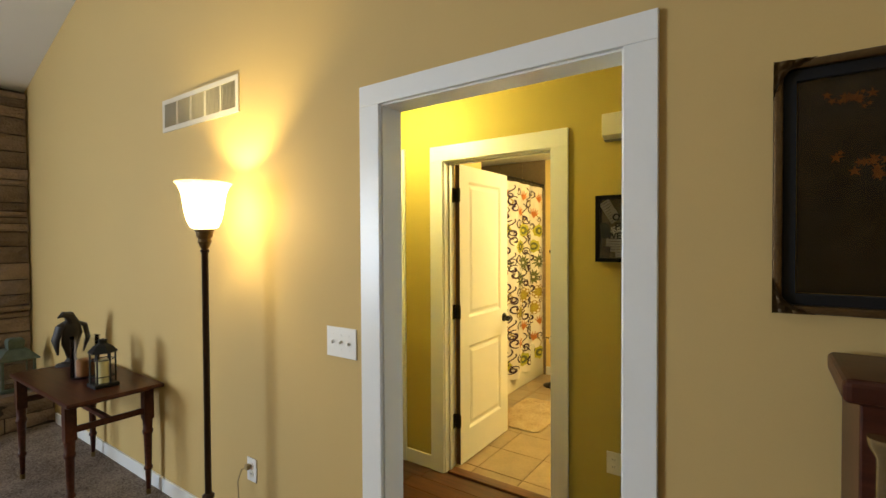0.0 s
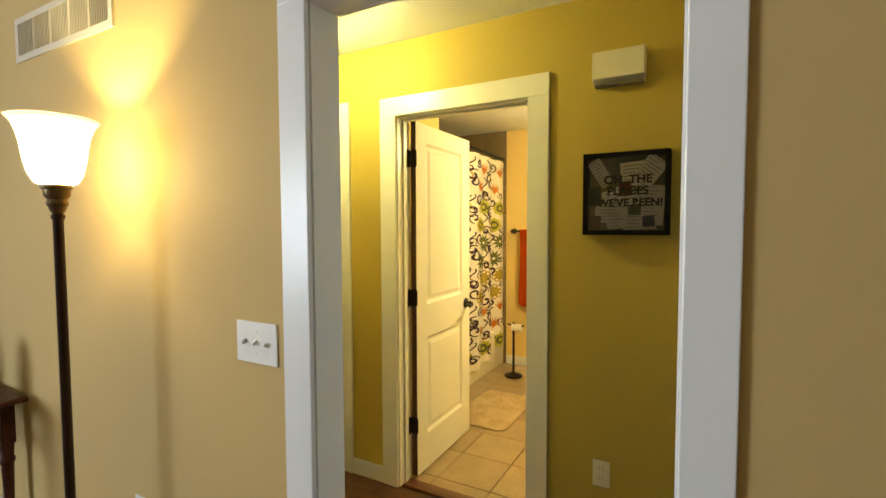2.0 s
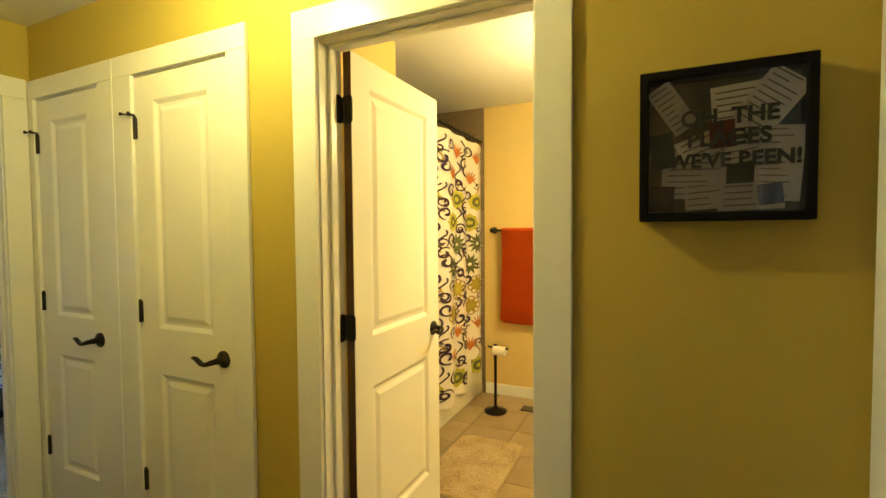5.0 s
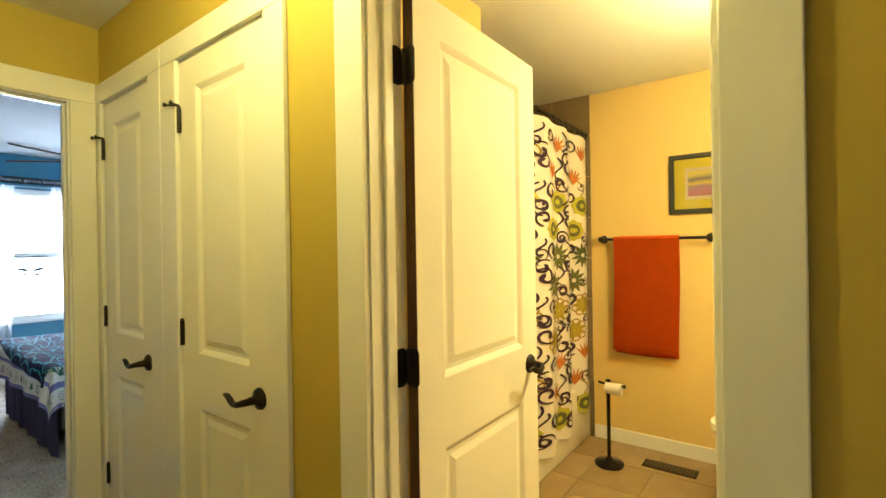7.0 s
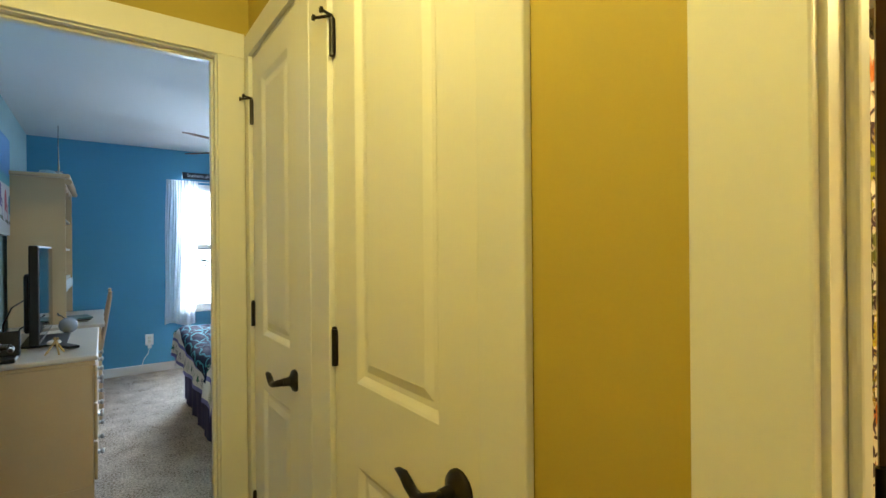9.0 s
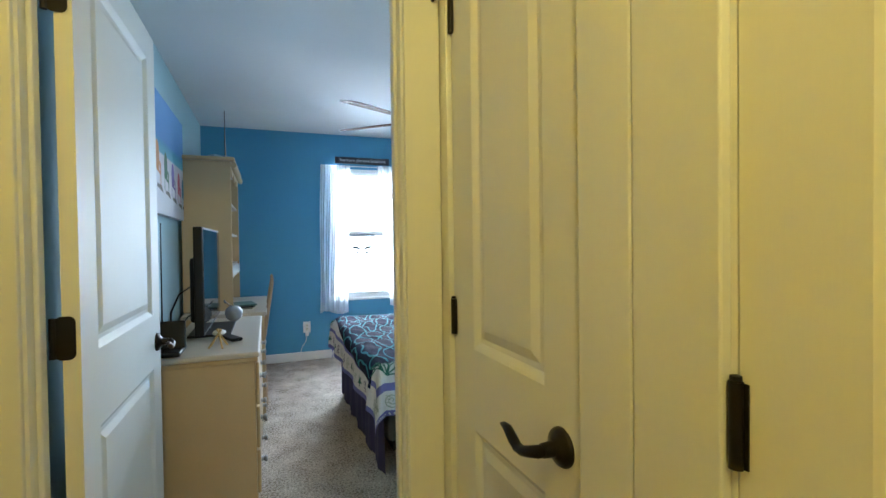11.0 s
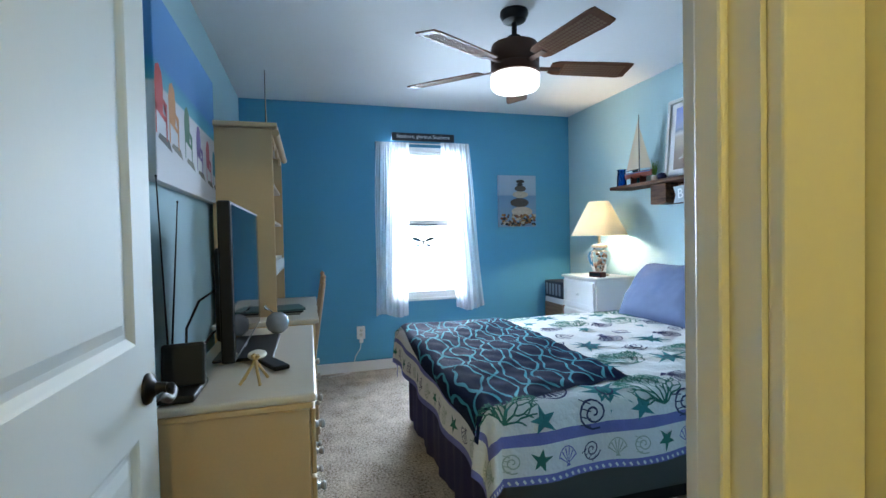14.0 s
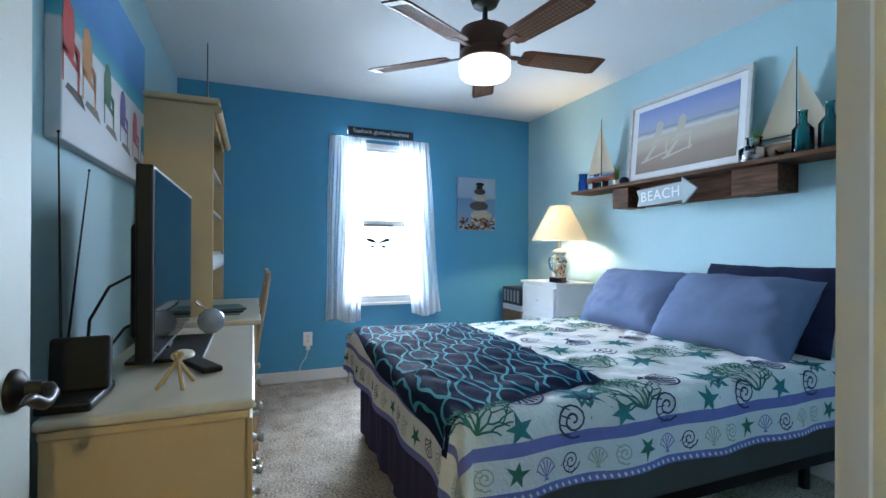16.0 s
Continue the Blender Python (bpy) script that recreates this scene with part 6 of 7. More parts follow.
for i in range(3):
    bm = B()
    box(bm, -0.15 + 0.01 * i, 0.13 - 0.006 * i, -0.10, 0.10, 0, 0.010)
    soften(bm, 0.003, 1)
    solo("magazine", bm, [GREYINK, BLACK, mat("dark_green_cover", (0.03, 0.09, 0.08), 0.4)][i], "dark magazine in a small pile on the desk", "magazine", group="magazines on the desk", m=pose(-3.66, 7.17, 0.763 + 0.0105 * i, 0, 0, 8 * i - 6))
bm = B()
lathe(bm, [(0, 0), (0.045, 0), (0.075, 0.03), (0.07, 0.05), (0.03, 0.055), (0, 0.056)], 16, None, 1.5, 0.7)
solo("conch_shell", bm, mat("pale_blue_glass", (0.25, 0.45, 0.55), 0.3), "pale blue shell dish on top of the hutch", "shell", smooth=True, m=pose(-3.80, 7.00, 1.905))


def sailboat(name, label, m, length, height, hull_mat, stripe, lift=0.03):
    """A model boat: hull with keel line, stand, mast, boom and two sails."""
    base = thing(name, label, "model boat", m)
    root = base
    up_ = pose(0, 0, lift)
    bm = B()
    n = 14
    secs = []
    for i in range(n + 1):
        t = i / n
        x = (t - 0.5) * length
        w = 0.15 * length * (math.sin(math.pi * min(1, t * 1.05 + 0.02)) ** 0.7 if t < 0.97 else 0.1)
        top = 0.15 * length + 0.05 * length * abs(t - 0.45)
        secs.append([bm.verts.new((x, y * w, z)) for y, z in ((-1, top), (-0.85, 0.09 * length), (-0.35, 0.03 * length), (0, 0.02 * length), (0.35, 0.03 * length), (0.85, 0.09 * length), (1, top))])
    for a, b in zip(secs, secs[1:]):
        for k in range(6):
            bm.faces.new((a[k], a[k + 1], b[k + 1], b[k]))
        bm.faces.new((a[0], b[0], b[6], a[6]))
    part("hull", bm, hull_mat, root, smooth=True, m=up_)
    bm = B()
    for s in (-1, 1):
        tube(bm, [((t - 0.5) * length, s * (0.15 * length * math.sin(math.pi * min(1, t * 1.05 + 0.02)) ** 0.7 + 0.001), 0.125 * length + 0.05 * length * abs(t - 0.45)) for t in span(0.03, 0.95, 10)], 0.012 * length, 6)
    part("rub_rail", bm, stripe, root, m=up_)
    bm = B()
    tube(bm, [(0.04 * length, 0, 0.12 * length), (0.04 * length, 0, height)], [0.004, 0.0025], 8)
    part("mast", bm, CHERRY, root, m=up_)
    bm = B()
    tube(bm, [(0.04 * length, 0, 0.24 * length), (-0.46 * length, 0, 0.24 * length)], 0.003, 8)
    part("boom", bm, CHERRY, root, m=up_)
    cl = sheer("sail_cloth", (0.58, 0.50, 0.38), 0.25, 0.0) if not bpy.data.materials.get("sail_cloth") else bpy.data.materials["sail_cloth"]
    for nm, pts in (("main_sail", ((0.02, 0.26), (-0.46, 0.26), (0.02, 0.94))), ("jib", ((0.07, 0.25), (0.50, 0.22), (0.06, 0.80)))):
        bm = B()
        p = [Vector((pts[k][0] * length, 0, pts[k][1] * (length if k < 2 else height))) for k in range(3)]
        us = span(0, 1, 8)
        rows = [[bm.verts.new((p[0] * (1 - u) + p[1] * u) * (1 - v) + p[2] * v + Vector((0, 0.03 * length * math.sin(math.pi * u) * (1 - v), 0))) for u in us] for v in span(0, 0.98, 8)]
        for a, b in zip(rows, rows[1:]):
            for k in range(8):
                bm.faces.new((a[k], a[k + 1], b[k + 1], b[k]))
        part(nm, bm, cl, root, smooth=True, m=up_)
    bm = B()
    for x in (-0.18, 0.18):
        box(bm, x * length - 0.004, x * length + 0.004, -0.09 * length, 0.09 * length, 0.0, lift + 0.055 * length)
    box(bm, -0.2 * length, 0.2 * length, -0.012, 0.012, 0.0, 0.006)
    part("cradle", bm, CHERRY, root)
    return root


HULLR = mat("varnished_red_hull", (0.24, 0.06, 0.035), 0.3, vary=0.1)
HULLW = mat("white_hull", (0.62, 0.60, 0.56), 0.35, vary=0.06)
BLUEP = mat("blue_paint", (0.05, 0.16, 0.34), 0.4)
sailboat("model_sailboat", "white model sailboat on top of the hutch", pose(-3.93, 7.06, 1.905, 0, 0, 6), 0.22, 0.42, HULLW, BLUEP)

# bed
root = thing("bed", "queen bed base with grey box spring and navy skirt", "bed")
bm = B()
box(bm, -3.55, -2.09, 7.95, 9.88, 0.20, 0.41)
soften(bm, 0.02, 3)
part("box_spring", bm, mat("grey_ticking", (0.085, 0.085, 0.08), 0.9, vary=0.1, fine=200, bump=0.4), root)
bm = B()
box(bm, -3.56, -2.08, 7.935, 9.88, 0.412, 0.615)
soften(bm, 0.04, 4)
part("mattress", bm, QUILT, root)
bm = B()
box(bm, -3.52, -2.12, 7.98, 9.86, 0.14, 0.199)
part("frame", bm, BLACK, root)
for x in (-3.45, -2.19):
    for y in (8.06, 9.75):
        bm = B()
        lathe(bm, [(0, 0), (0.022, 0), (0.022, 0.14), (0, 0.14)], 12, pose(x, y, 0))
        part("leg", bm, BLACK, root)
bm = B()
sheet_mesh(bm, lambda u, v: Vector((-3.58 + u, 7.925 + 0.010 * math.sin(u * 22) * (1 - v) - 0.004 * math.sin(u * 51), 0.02 + 0.40 * v)), span(0, 1.47, 90), span(0, 1, 6))
sheet_mesh(bm, lambda u, v: Vector((-3.58 + 0.008 * math.sin(u * 24) * (1 - v), 7.93 + u, 0.02 + 0.40 * v)), span(0, 1.9, 90), span(0, 1, 6))
part("bed_skirt", bm, mat("indigo_skirt_cloth", (0.035, 0.03, 0.10), 0.95, vary=0.15, fine=250, bump=0.4), root, smooth=True)

QX0, QX1, QY0, QZ = -3.585, -2.055, 7.905, 0.632
OVX, OVY = 0.285, 0.26


def edge(d, r=0.05):
    """How far out and down a cloth lies, d past the edge that it hangs over."""
    if d <= 0:
        return 0.0, 0.0
    if d < r * math.pi / 2:
        return r * math.sin(d / r), r * (1 - math.cos(d / r))
    return r + 0.10 * (d - r * math.pi / 2), r + 0.98 * (d - r * math.pi / 2)


def quilt_at(u, v, lift=0.0):
    """The bed cover: u runs across, v from foot to head, both as cloth lengths in metres."""
    du, dl, dv = u - QX1, QX0 - u, QY0 - v
    bx, by = min(max(u, QX0), QX1), max(v, QY0)
    puff = 0.006 * noise.noise(Vector((u * 9, v * 9, 0))) + 0.004 * math.sin(u * 43) * math.sin(v * 39) + 0.012 * noise.noise(Vector((u * 2.5, v * 2.5, 4)))
    side = max(du, dl)
    if side > 0 and dv > 0:
        R = math.hypot(side, dv)
        o, dn = edge(R)
        fold = 1 + 0.25 * math.sin(5 * math.atan2(dv, side))
        o = o * fold
        sx = 1 if du > 0 else -1
        return Vector((bx + sx * o * side / R, by - o * dv / R, QZ - dn + lift * (o < 0.02)))
    o, dn = edge(max(side, dv, 0))
    o += 0.012 * math.sin((v if side > 0 else u) * 15) * min(1, dn * 5)
    if side > 0:
        return Vector((bx + (o if du > 0 else -o), v, QZ - dn + puff * (1 if dn == 0 else 0.3)))
    if dv > 0:
        return Vector((u, by - o, QZ - dn))
    return Vector((u, v, QZ + puff))


def quilt_colour(u, v):
    e = min(QX1 + OVX - u, u - (QX0 - OVX), v - (QY0 - OVY))
    return 1 if e < 0.024 or 0.128 < e < 0.165 else 0


root = thing("quilt", "white quilt printed with shells, coral and starfish", "quilt")
bm = B()
sheet_mesh(bm, quilt_at, span(QX0 - OVX, QX1 + OVX, 150), span(QY0 - OVY, 9.78, 160), quilt_colour)
part("cloth", bm, [QUILT, PERI], root, smooth=True)
qr = random.Random(21)
U0, U1, V0 = QX0 - OVX, QX1 + OVX, QY0 - OVY
spots = []
for r in range(9):
    for c in range(6):
        u = U0 + 0.28 + (U1 - U0 - 0.86) * (c + (0.5 if r % 2 else 0.0)) / 5.5
        v = V0 + 0.30 + 0.19 * r
        if v < 9.5:
            spots.append((u + qr.uniform(-0.02, 0.02), v + qr.uniform(-0.02, 0.02), (2 * r + c * 3 + (r // 2)) % 5))
# the large motifs along the near edge, with small ones between
for i, k in enumerate((0, 1, 2, 0, 1, 2, 0, 1, 2)):
    spots.append((U1 - (0.32, 0.34, 0.29)[i % 3], V0 + 0.30 + 0.20 * i, k))
    spots.append((U1 - 0.205, V0 + 0.42 + 0.20 * i, 3 if i % 2 == 0 else 4))
for u, v, k in spots:
    bm = B()
    a = qr.uniform(-0.5, 0.5)
    if k == 0:
        coral(bm, quilt_at, u, v, 0.135, 3.1 + 0.5 * a, 0.005, qr)
        part("coral_motif", bm, GREENTH, root)
    elif k == 1:
        shell(bm, quilt_at, u, v, 0.082, a - 1.2, 0.004, 9)
        part("shell_motif", bm, GREYTH, root)
    elif k == 2:
        starfish(bm, quilt_at, u, v, 0.112, a, 0.003, 8)
        part("sun_star_motif", bm, TEALTH, root)
        bm = B()
        c = ring(u, v, 0.030, 12)
        stroke(bm, quilt_at, c + c[:1], 0.007, 0.006)
        part("sun_star_ring", bm, GREYTH, root)
    elif k == 3:
        starfish(bm, quilt_at, u, v, 0.058, a, 0.004)
        part("starfish_motif", bm, TEALTH, root)
    else:
        spiral_shell(bm, quilt_at, u, v, 0.058, a, 0.004)
        part("conch_motif", bm, GREYTH, root)
for i in range(19):
    v = V0 + 0.30 + 0.102 * i
    if v > 9.6:
        break
    for u, turn in ((U1 - 0.076, -math.pi / 2),):
        bm = B()
        k = i % 5
        if k in (0, 3):
            spiral_shell(bm, quilt_at, u, v, 0.036, 0.3 * k, 0.003)
            part("border_shell_motif", bm, GREYTH if k else PALETH, root)
        elif k == 1:
            starfish(bm, quilt_at, u, v, 0.046, 0.4 * i, 0.003)
            part("border_starfish_motif", bm, GREENTH, root)
        else:
            shell(bm, quilt_at, u, v, 0.038, turn + 3.14, 0.003, 6)
            part("border_scallop_motif", bm, PERI if k == 2 else PALETH, root)
for i in range(16):
    u = U0 + 0.30 + 0.105 * i
    if u > U1 - 0.25:
        break
    bm = B()
    if i % 3 == 0:
        starfish(bm, quilt_at, u, V0 + 0.076, 0.042, 0.4 * i, 0.003)
        part("border_starfish_motif", bm, GREENTH, root)
    else:
        shell(bm, quilt_at, u, V0 + 0.076, 0.038, 0.2 * i, 0.003, 6)
        part("border_scallop_motif", bm, GREYTH if i % 3 == 1 else PALETH, root)
for u, v in ((U1 - 0.09, V0 + 0.13), (U1 - 0.14, V0 + 0.06)):
    bm = B()
    shell(bm, quilt_at, u, v, 0.05, 2.4, 0.003, 8)
    part("corner_shell_motif", bm, PALETH, root)
for i in range(70):
    v = V0 + 0.10 + 0.026 * i
    bm = B()
    stroke(bm, quilt_at, [(U1 - 0.017, v), (U1 - 0.012, v + 0.004), (U1 - 0.006, v + 0.008)], 0.008, 0.002)
    part("hem_stitch", bm, QUILT, root)

# throw over the foot of the bed
TH0, TH1 = -3.60, -2.20


def throw_at(s, t):
    """s: 0 at the far side, 1 at the near side; t: 0 at the hanging hem, 1 towards the head."""
    head = 8.62 - 0.06 * s
    v = (7.885 - 0.13 * s + 0.012 * math.sin(s * 9)) * (1 - t) + head * t
    u = TH0 - 0.12 + (TH1 + 0.02 - TH0 + 0.12) * s + 0.16 * s * (1 - t)
    p = quilt_at(u, v)
    q1, q2 = quilt_at(u + 0.01, v), quilt_at(u, v + 0.01)
    n = (q1 - p).cross(q2 - p).normalized()
    fold = 0.016 + 0.010 * noise.noise(Vector((s * 5, t * 4, 2))) + 0.009 * math.sin(s * 17 + t * 6) * (1 - 0.5 * t)
    rim = min(s, 1 - s, t, 1 - t)
    return p + n * (fold * min(1, 0.25 + rim * 12))


root = thing("throw_blanket", "navy plush throw with a turquoise lattice pattern", "blanket")
bm = B()
sheet_mesh(bm, throw_at, span(0, 1, 110), span(0, 1, 70))
part("cloth", bm, THROW, root, smooth=True)


def throw_uv(u, v):
    return throw_at(min(1, max(0, u)), min(1, max(0, v)))


for k in range(4):
    for sgn in (1, -1):
        for half in (0, 1):
            run = []
            for i in range(131):
                s = 0.012 + 0.976 * i / 130
                t = (k + 0.5 * half + 0.1) / 3.7 + sgn * 0.066 * math.sin(s * math.pi * 6 + 1.57 * half + 0.25 * math.sin(s * 60)) + 0.006 * math.sin(s * 40 + k)
                if 0.015 < t < 0.985:
                    run.append((s, t))
                if (not 0.015 < t < 0.985 or i == 130) and run:
                    if len(run) > 4:
                        bm = B()
                        stroke(bm, throw_uv, run, [0.0105 + 0.0035 * math.sin(i * 0.9) for i in range(len(run))], 0.0025)
                        part("lattice_line", bm, THROWL, root, "turquoise plush line")
                    run = []

# pillows
def pillow(name, label, m, w, h, d, material, seed, group=""):
    root = thing(name, label, "pillow", m, group)
    def S(a, b, side):
        ea, eb = abs(a) ** 3.2, abs(b) ** 3.2
        th = d * max(0.0, (1 - ea)) ** 0.55 * max(0.0, (1 - eb)) ** 0.55
        pinch = 1 - 0.06 * (1 - abs(a)) * (abs(b) ** 4) - 0.0
        wr = 0.012 * noise.noise(Vector((a * 2.6 + seed, b * 2.2, side))) + 0.011 * abs(noise.noise(Vector((a * 5 + b * 6 + seed, b * 3 - a * 2, 7)))) + 0.006 * noise.noise(Vector((a * 9 + seed, b * 5, side)))
        return Vector((a * w / 2 * (1 - 0.05 * (1 - b * b) * abs(a) ** 6), side * (th / 2 + wr * (th > 0.02)), b * h / 2 * pinch))
    bm = B()
    for side in (-1, 1):
        sheet_mesh(bm, lambda a, b: S(a, b, side), span(-1, 1, 40), span(-1, 1, 28))
    bmesh.ops.remove_doubles(bm, verts=bm.verts, dist=1e-4)
    part("case", bm, material, root, smooth=True)


pillow("pillow", "dark navy pillow behind the others", pose(-2.44, 9.82, 0.835, -24), 0.74, 0.46, 0.17, NAVYCL, 9)
pillow("pillow", "slate blue pillow leaning at the bed's head", pose(-3.15, 9.63, 0.800, -36), 0.76, 0.45, 0.22, SLATE, 1, "slate pillows")
pillow("pillow", "slate blue pillow leaning at the bed's head", pose(-2.47, 9.60, 0.800, -38), 0.76, 0.46, 0.23, SLATE, 5, "slate pillows")

# nightstand, lamp, clock, basket
root = thing("nightstand", "white painted nightstand with three drawers", "nightstand", pose(-4.125, 9.735, 0))
bm = B()
box(bm, -0.25, 0.25, -0.175, 0.18, 0.03, 0.832)
soften(bm, 0.004)
part("body", bm, WHITEW, root)
bm = B()
box(bm, -0.265, 0.265, -0.195, 0.185, 0.833, 0.856)
soften(bm, 0.006, 2)
part("top", bm, WHITEW, root)
for x in (-0.22, 0.22):
    for y in (-0.15, 0.15):
        bm = B()
        box(bm, x - 0.02, x + 0.02, y - 0.02, y + 0.02, 0, 0.03)
        part("foot", bm, WHITEW, root)
for z0, z1 in ((0.06, 0.30), (0.32, 0.56), (0.58, 0.815)):
    bm = B()
    box(bm, -0.235, 0.235, -0.190, -0.1755, z0, z1)
    soften(bm, 0.004)
    dr = part("drawer", bm, WHITEW, root)
    bm = B()
    ring_frame(bm, 0.45, z1 - z0 - 0.02, 0.03, 0.006)
    part("drawer_moulding", bm, WHITEW, dr, m=pose(0, -0.1905, (z0 + z1) / 2))
    bm = B()
    lathe(bm, [(0, 0), (0.012, 0), (0.008, 0.01), (0.014, 0.02), (0, 0.026)], 14, pose(0, -0.190, (z0 + z1) / 2, 90))
    part("knob", bm, WHITEW, dr, smooth=True)
root = thing("table_lamp", "lit shell-filled glass lamp with cream shade", "lamp", pose(-4.05, 9.71, 0.857))
bm = B()
lathe(bm, [(0, 0), (0.075, 0), (0.078, 0.012), (0.06, 0.02), (0, 0.02)], 24)
part("foot", bm, mat("pale_wood_base", (0.5, 0.42, 0.32), 0.5), root, smooth=True)
bm = B()
lathe(bm, [(0.045, 0.02), (0.058, 0.05), (0.085, 0.12), (0.095, 0.17), (0.085, 0.205), (0.055, 0.222), (0.05, 0.235), (0.062, 0.242)], 28)
part("jar", bm, GLASS, root, "clear glass ginger jar", True)
SHELLS = [mat("shell_%s" % n, c, 0.6, vary=0.2, scale=40) for n, c in (("cream", (0.70, 0.60, 0.46)), ("rose", (0.50, 0.28, 0.20)), ("brown", (0.24, 0.13, 0.08)))]
lr = random.Random(3)
for i in range(70):
    a, z = lr.uniform(0, 6.283), lr.uniform(0.035, 0.195)
    r = (0.05 + 0.035 * min(1, (z - 0.03) / 0.12)) - 0.018
    bm = B()
    lathe(bm, [(0, -0.012), (0.013, -0.002), (0.010, 0.008), (0, 0.014)], 8, pose(r * math.cos(a), r * math.sin(a), z, lr.uniform(0, 180), lr.uniform(0, 180), 0))
    part("shell", bm, SHELLS[i % 3], root, smooth=True)
bm = B()
lathe(bm, [(0.065, 0.242), (0.065, 0.262), (0.03, 0.268), (0.012, 0.275), (0.012, 0.36), (0.022, 0.365), (0.022, 0.41), (0, 0.41)], 20)
part("stem", bm, mat("cream_wood_lid", (0.66, 0.56, 0.40), 0.5), root, smooth=True)
bm = B()
lathe(bm, [(0.232, 0.345), (0.085, 0.635), (0.083, 0.634), (0.230, 0.344)], 40)
part("shade", bm, SHADECL, root, "cream cloth shade", True)
root = thing("alarm_clock", "small dark red alarm clock on the nightstand", "clock", pose(-3.935, 9.61, 0.857, 0, 0, 15))
bm = B()
box(bm, -0.065, 0.065, -0.03, 0.03, 0.0005, 0.045)
soften(bm, 0.005)
part("case", bm, mat("dark_red_plastic", (0.06, 0.008, 0.006), 0.3), root)
bm = B()
box(bm, -0.055, 0.055, -0.032, -0.0305, 0.008, 0.038)
part("display", bm, SCREEN, root)
root = thing("storage_trolley", "dark wire basket stacked on a wooden crate", "basket", pose(-4.66, 9.755, 0))
bm = B()
box(bm, -0.17, 0.17, -0.15, 0.15, 0.0005, 0.55)
soften(bm, 0.006)
part("crate", bm, wood("tan_crate_wood", (0.16, 0.09, 0.05), (0.30, 0.18, 0.10), 0.6), root)
bm = B()
box(bm, -0.165, 0.165, -0.145, 0.145, 0.551, 0.60)
part("tray", bm, WHITEW, root)
bm = B()
box(bm, -0.165, 0.165, -0.15, 0.15, 0.602, 0.765)
soften(bm, 0.008)
part("bin", bm, mat("charcoal_cloth", (0.03, 0.035, 0.05), 0.9, fine=200, bump=0.4), root)
for i in range(5):
    bm = B()
    box(bm, -0.13 + 0.06 * i, -0.10 + 0.06 * i, -0.155, -0.1505, 0.63, 0.74)
    part("strap", bm, mat("grey_strap", (0.22, 0.24, 0.28), 0.8) if i == 0 else bpy.data.materials["grey_strap"], root)

# shelf over the bed and what stands on it
RUSTIC = wood("rustic_dark_wood", (0.040, 0.017, 0.009), (0.14, 0.062, 0.030), 0.65, 5, "x", spec=0.2)
SY, SZ = 9.825, 1.597
root = thing("wall_shelf", "rustic dark wooden shelf on the wall", "shelf")
bm = B()
box(bm, -3.92, -1.90, 9.725, 9.940, 1.572, 1.597)
soften(bm, 0.004)
part("board", bm, RUSTIC, root)
bm = B()
box(bm, -3.34, -2.585, 9.880, 9.940, 1.432, 1.571)
part("back_rail", bm, RUSTIC, root)
for x0, x1 in ((-3.50, -3.345), (-2.58, -2.33)):
    bm = B()
    box(bm, x0, x1, 9.775, 9.940, 1.425, 1.571)
    soften(bm, 0.005)
    part("bracket", bm, RUSTIC, root, "thick dark wooden block")
PHOTO = ramp_mat("beach_photo", [(0.0, (0.20, 0.155, 0.13)), (0.30, (0.30, 0.24, 0.20)), (0.42, (0.42, 0.36, 0.29)), (0.55, (0.44, 0.40, 0.34)), (0.60, (0.55, 0.55, 0.55)), (0.66, (0.20, 0.25, 0.32)), (0.69, (0.30, 0.34, 0.46)), (0.80, (0.27, 0.32, 0.52)), (1.0, (0.19, 0.25, 0.50))], "z", -0.225, 0.225, noise_amount=0.05, noise_scale=10)
root = thing("beach_picture", "white framed beach picture with two wooden chairs", "picture", pose(-2.985, 9.885, SZ + 0.288, -5))
bm = B()
ring_frame(bm, 0.905, 0.575, 0.028, 0.022)
soften(bm, 0.003, 1)
part("frame", bm, mat("whitewashed_frame", (0.55, 0.55, 0.54), 0.6, vary=0.12, scale=20), root)
bm = B()
panel(bm, -0.425, 0.425, -0.26, 0.26, -0.008, -0.001)
part("mat_board", bm, mat("white_mat_board", (0.70, 0.71, 0.72), 0.8, vary=0.02), root)
bm = B()
panel(bm, -0.375, 0.375, -0.222, 0.222, -0.0105, -0.0085)
part("print", bm, PHOTO, root)
pf = lambda u, v: Vector((u, -0.0105, v))
CHW = mat("pale_chair_print", (0.46, 0.43, 0.37), 0.8, vary=0.1)
for cx in (-0.225, -0.045):
    for pts in (((-0.01, 0.0), (0.05, 0.0), (0.075, 0.12), (0.05, 0.15), (0.02, 0.14)), ((-0.03, -0.01), (0.12, 0.02), (0.12, 0.035), (-0.03, 0.005)), ((0.0, -0.01), (0.03, -0.01), (-0.06, -0.12), (-0.09, -0.12)),
                ((0.10, -0.09), (0.115, -0.09), (0.115, 0.03), (0.10, 0.03)), ((-0.10, -0.125), (0.13, -0.075), (0.13, -0.065), (-0.10, -0.11))):
        bm = B()
        blob(bm, pf, [(cx + a, b - 0.03) for a, b in pts], 0.0008)
        part("chair_print", bm, CHW, root)

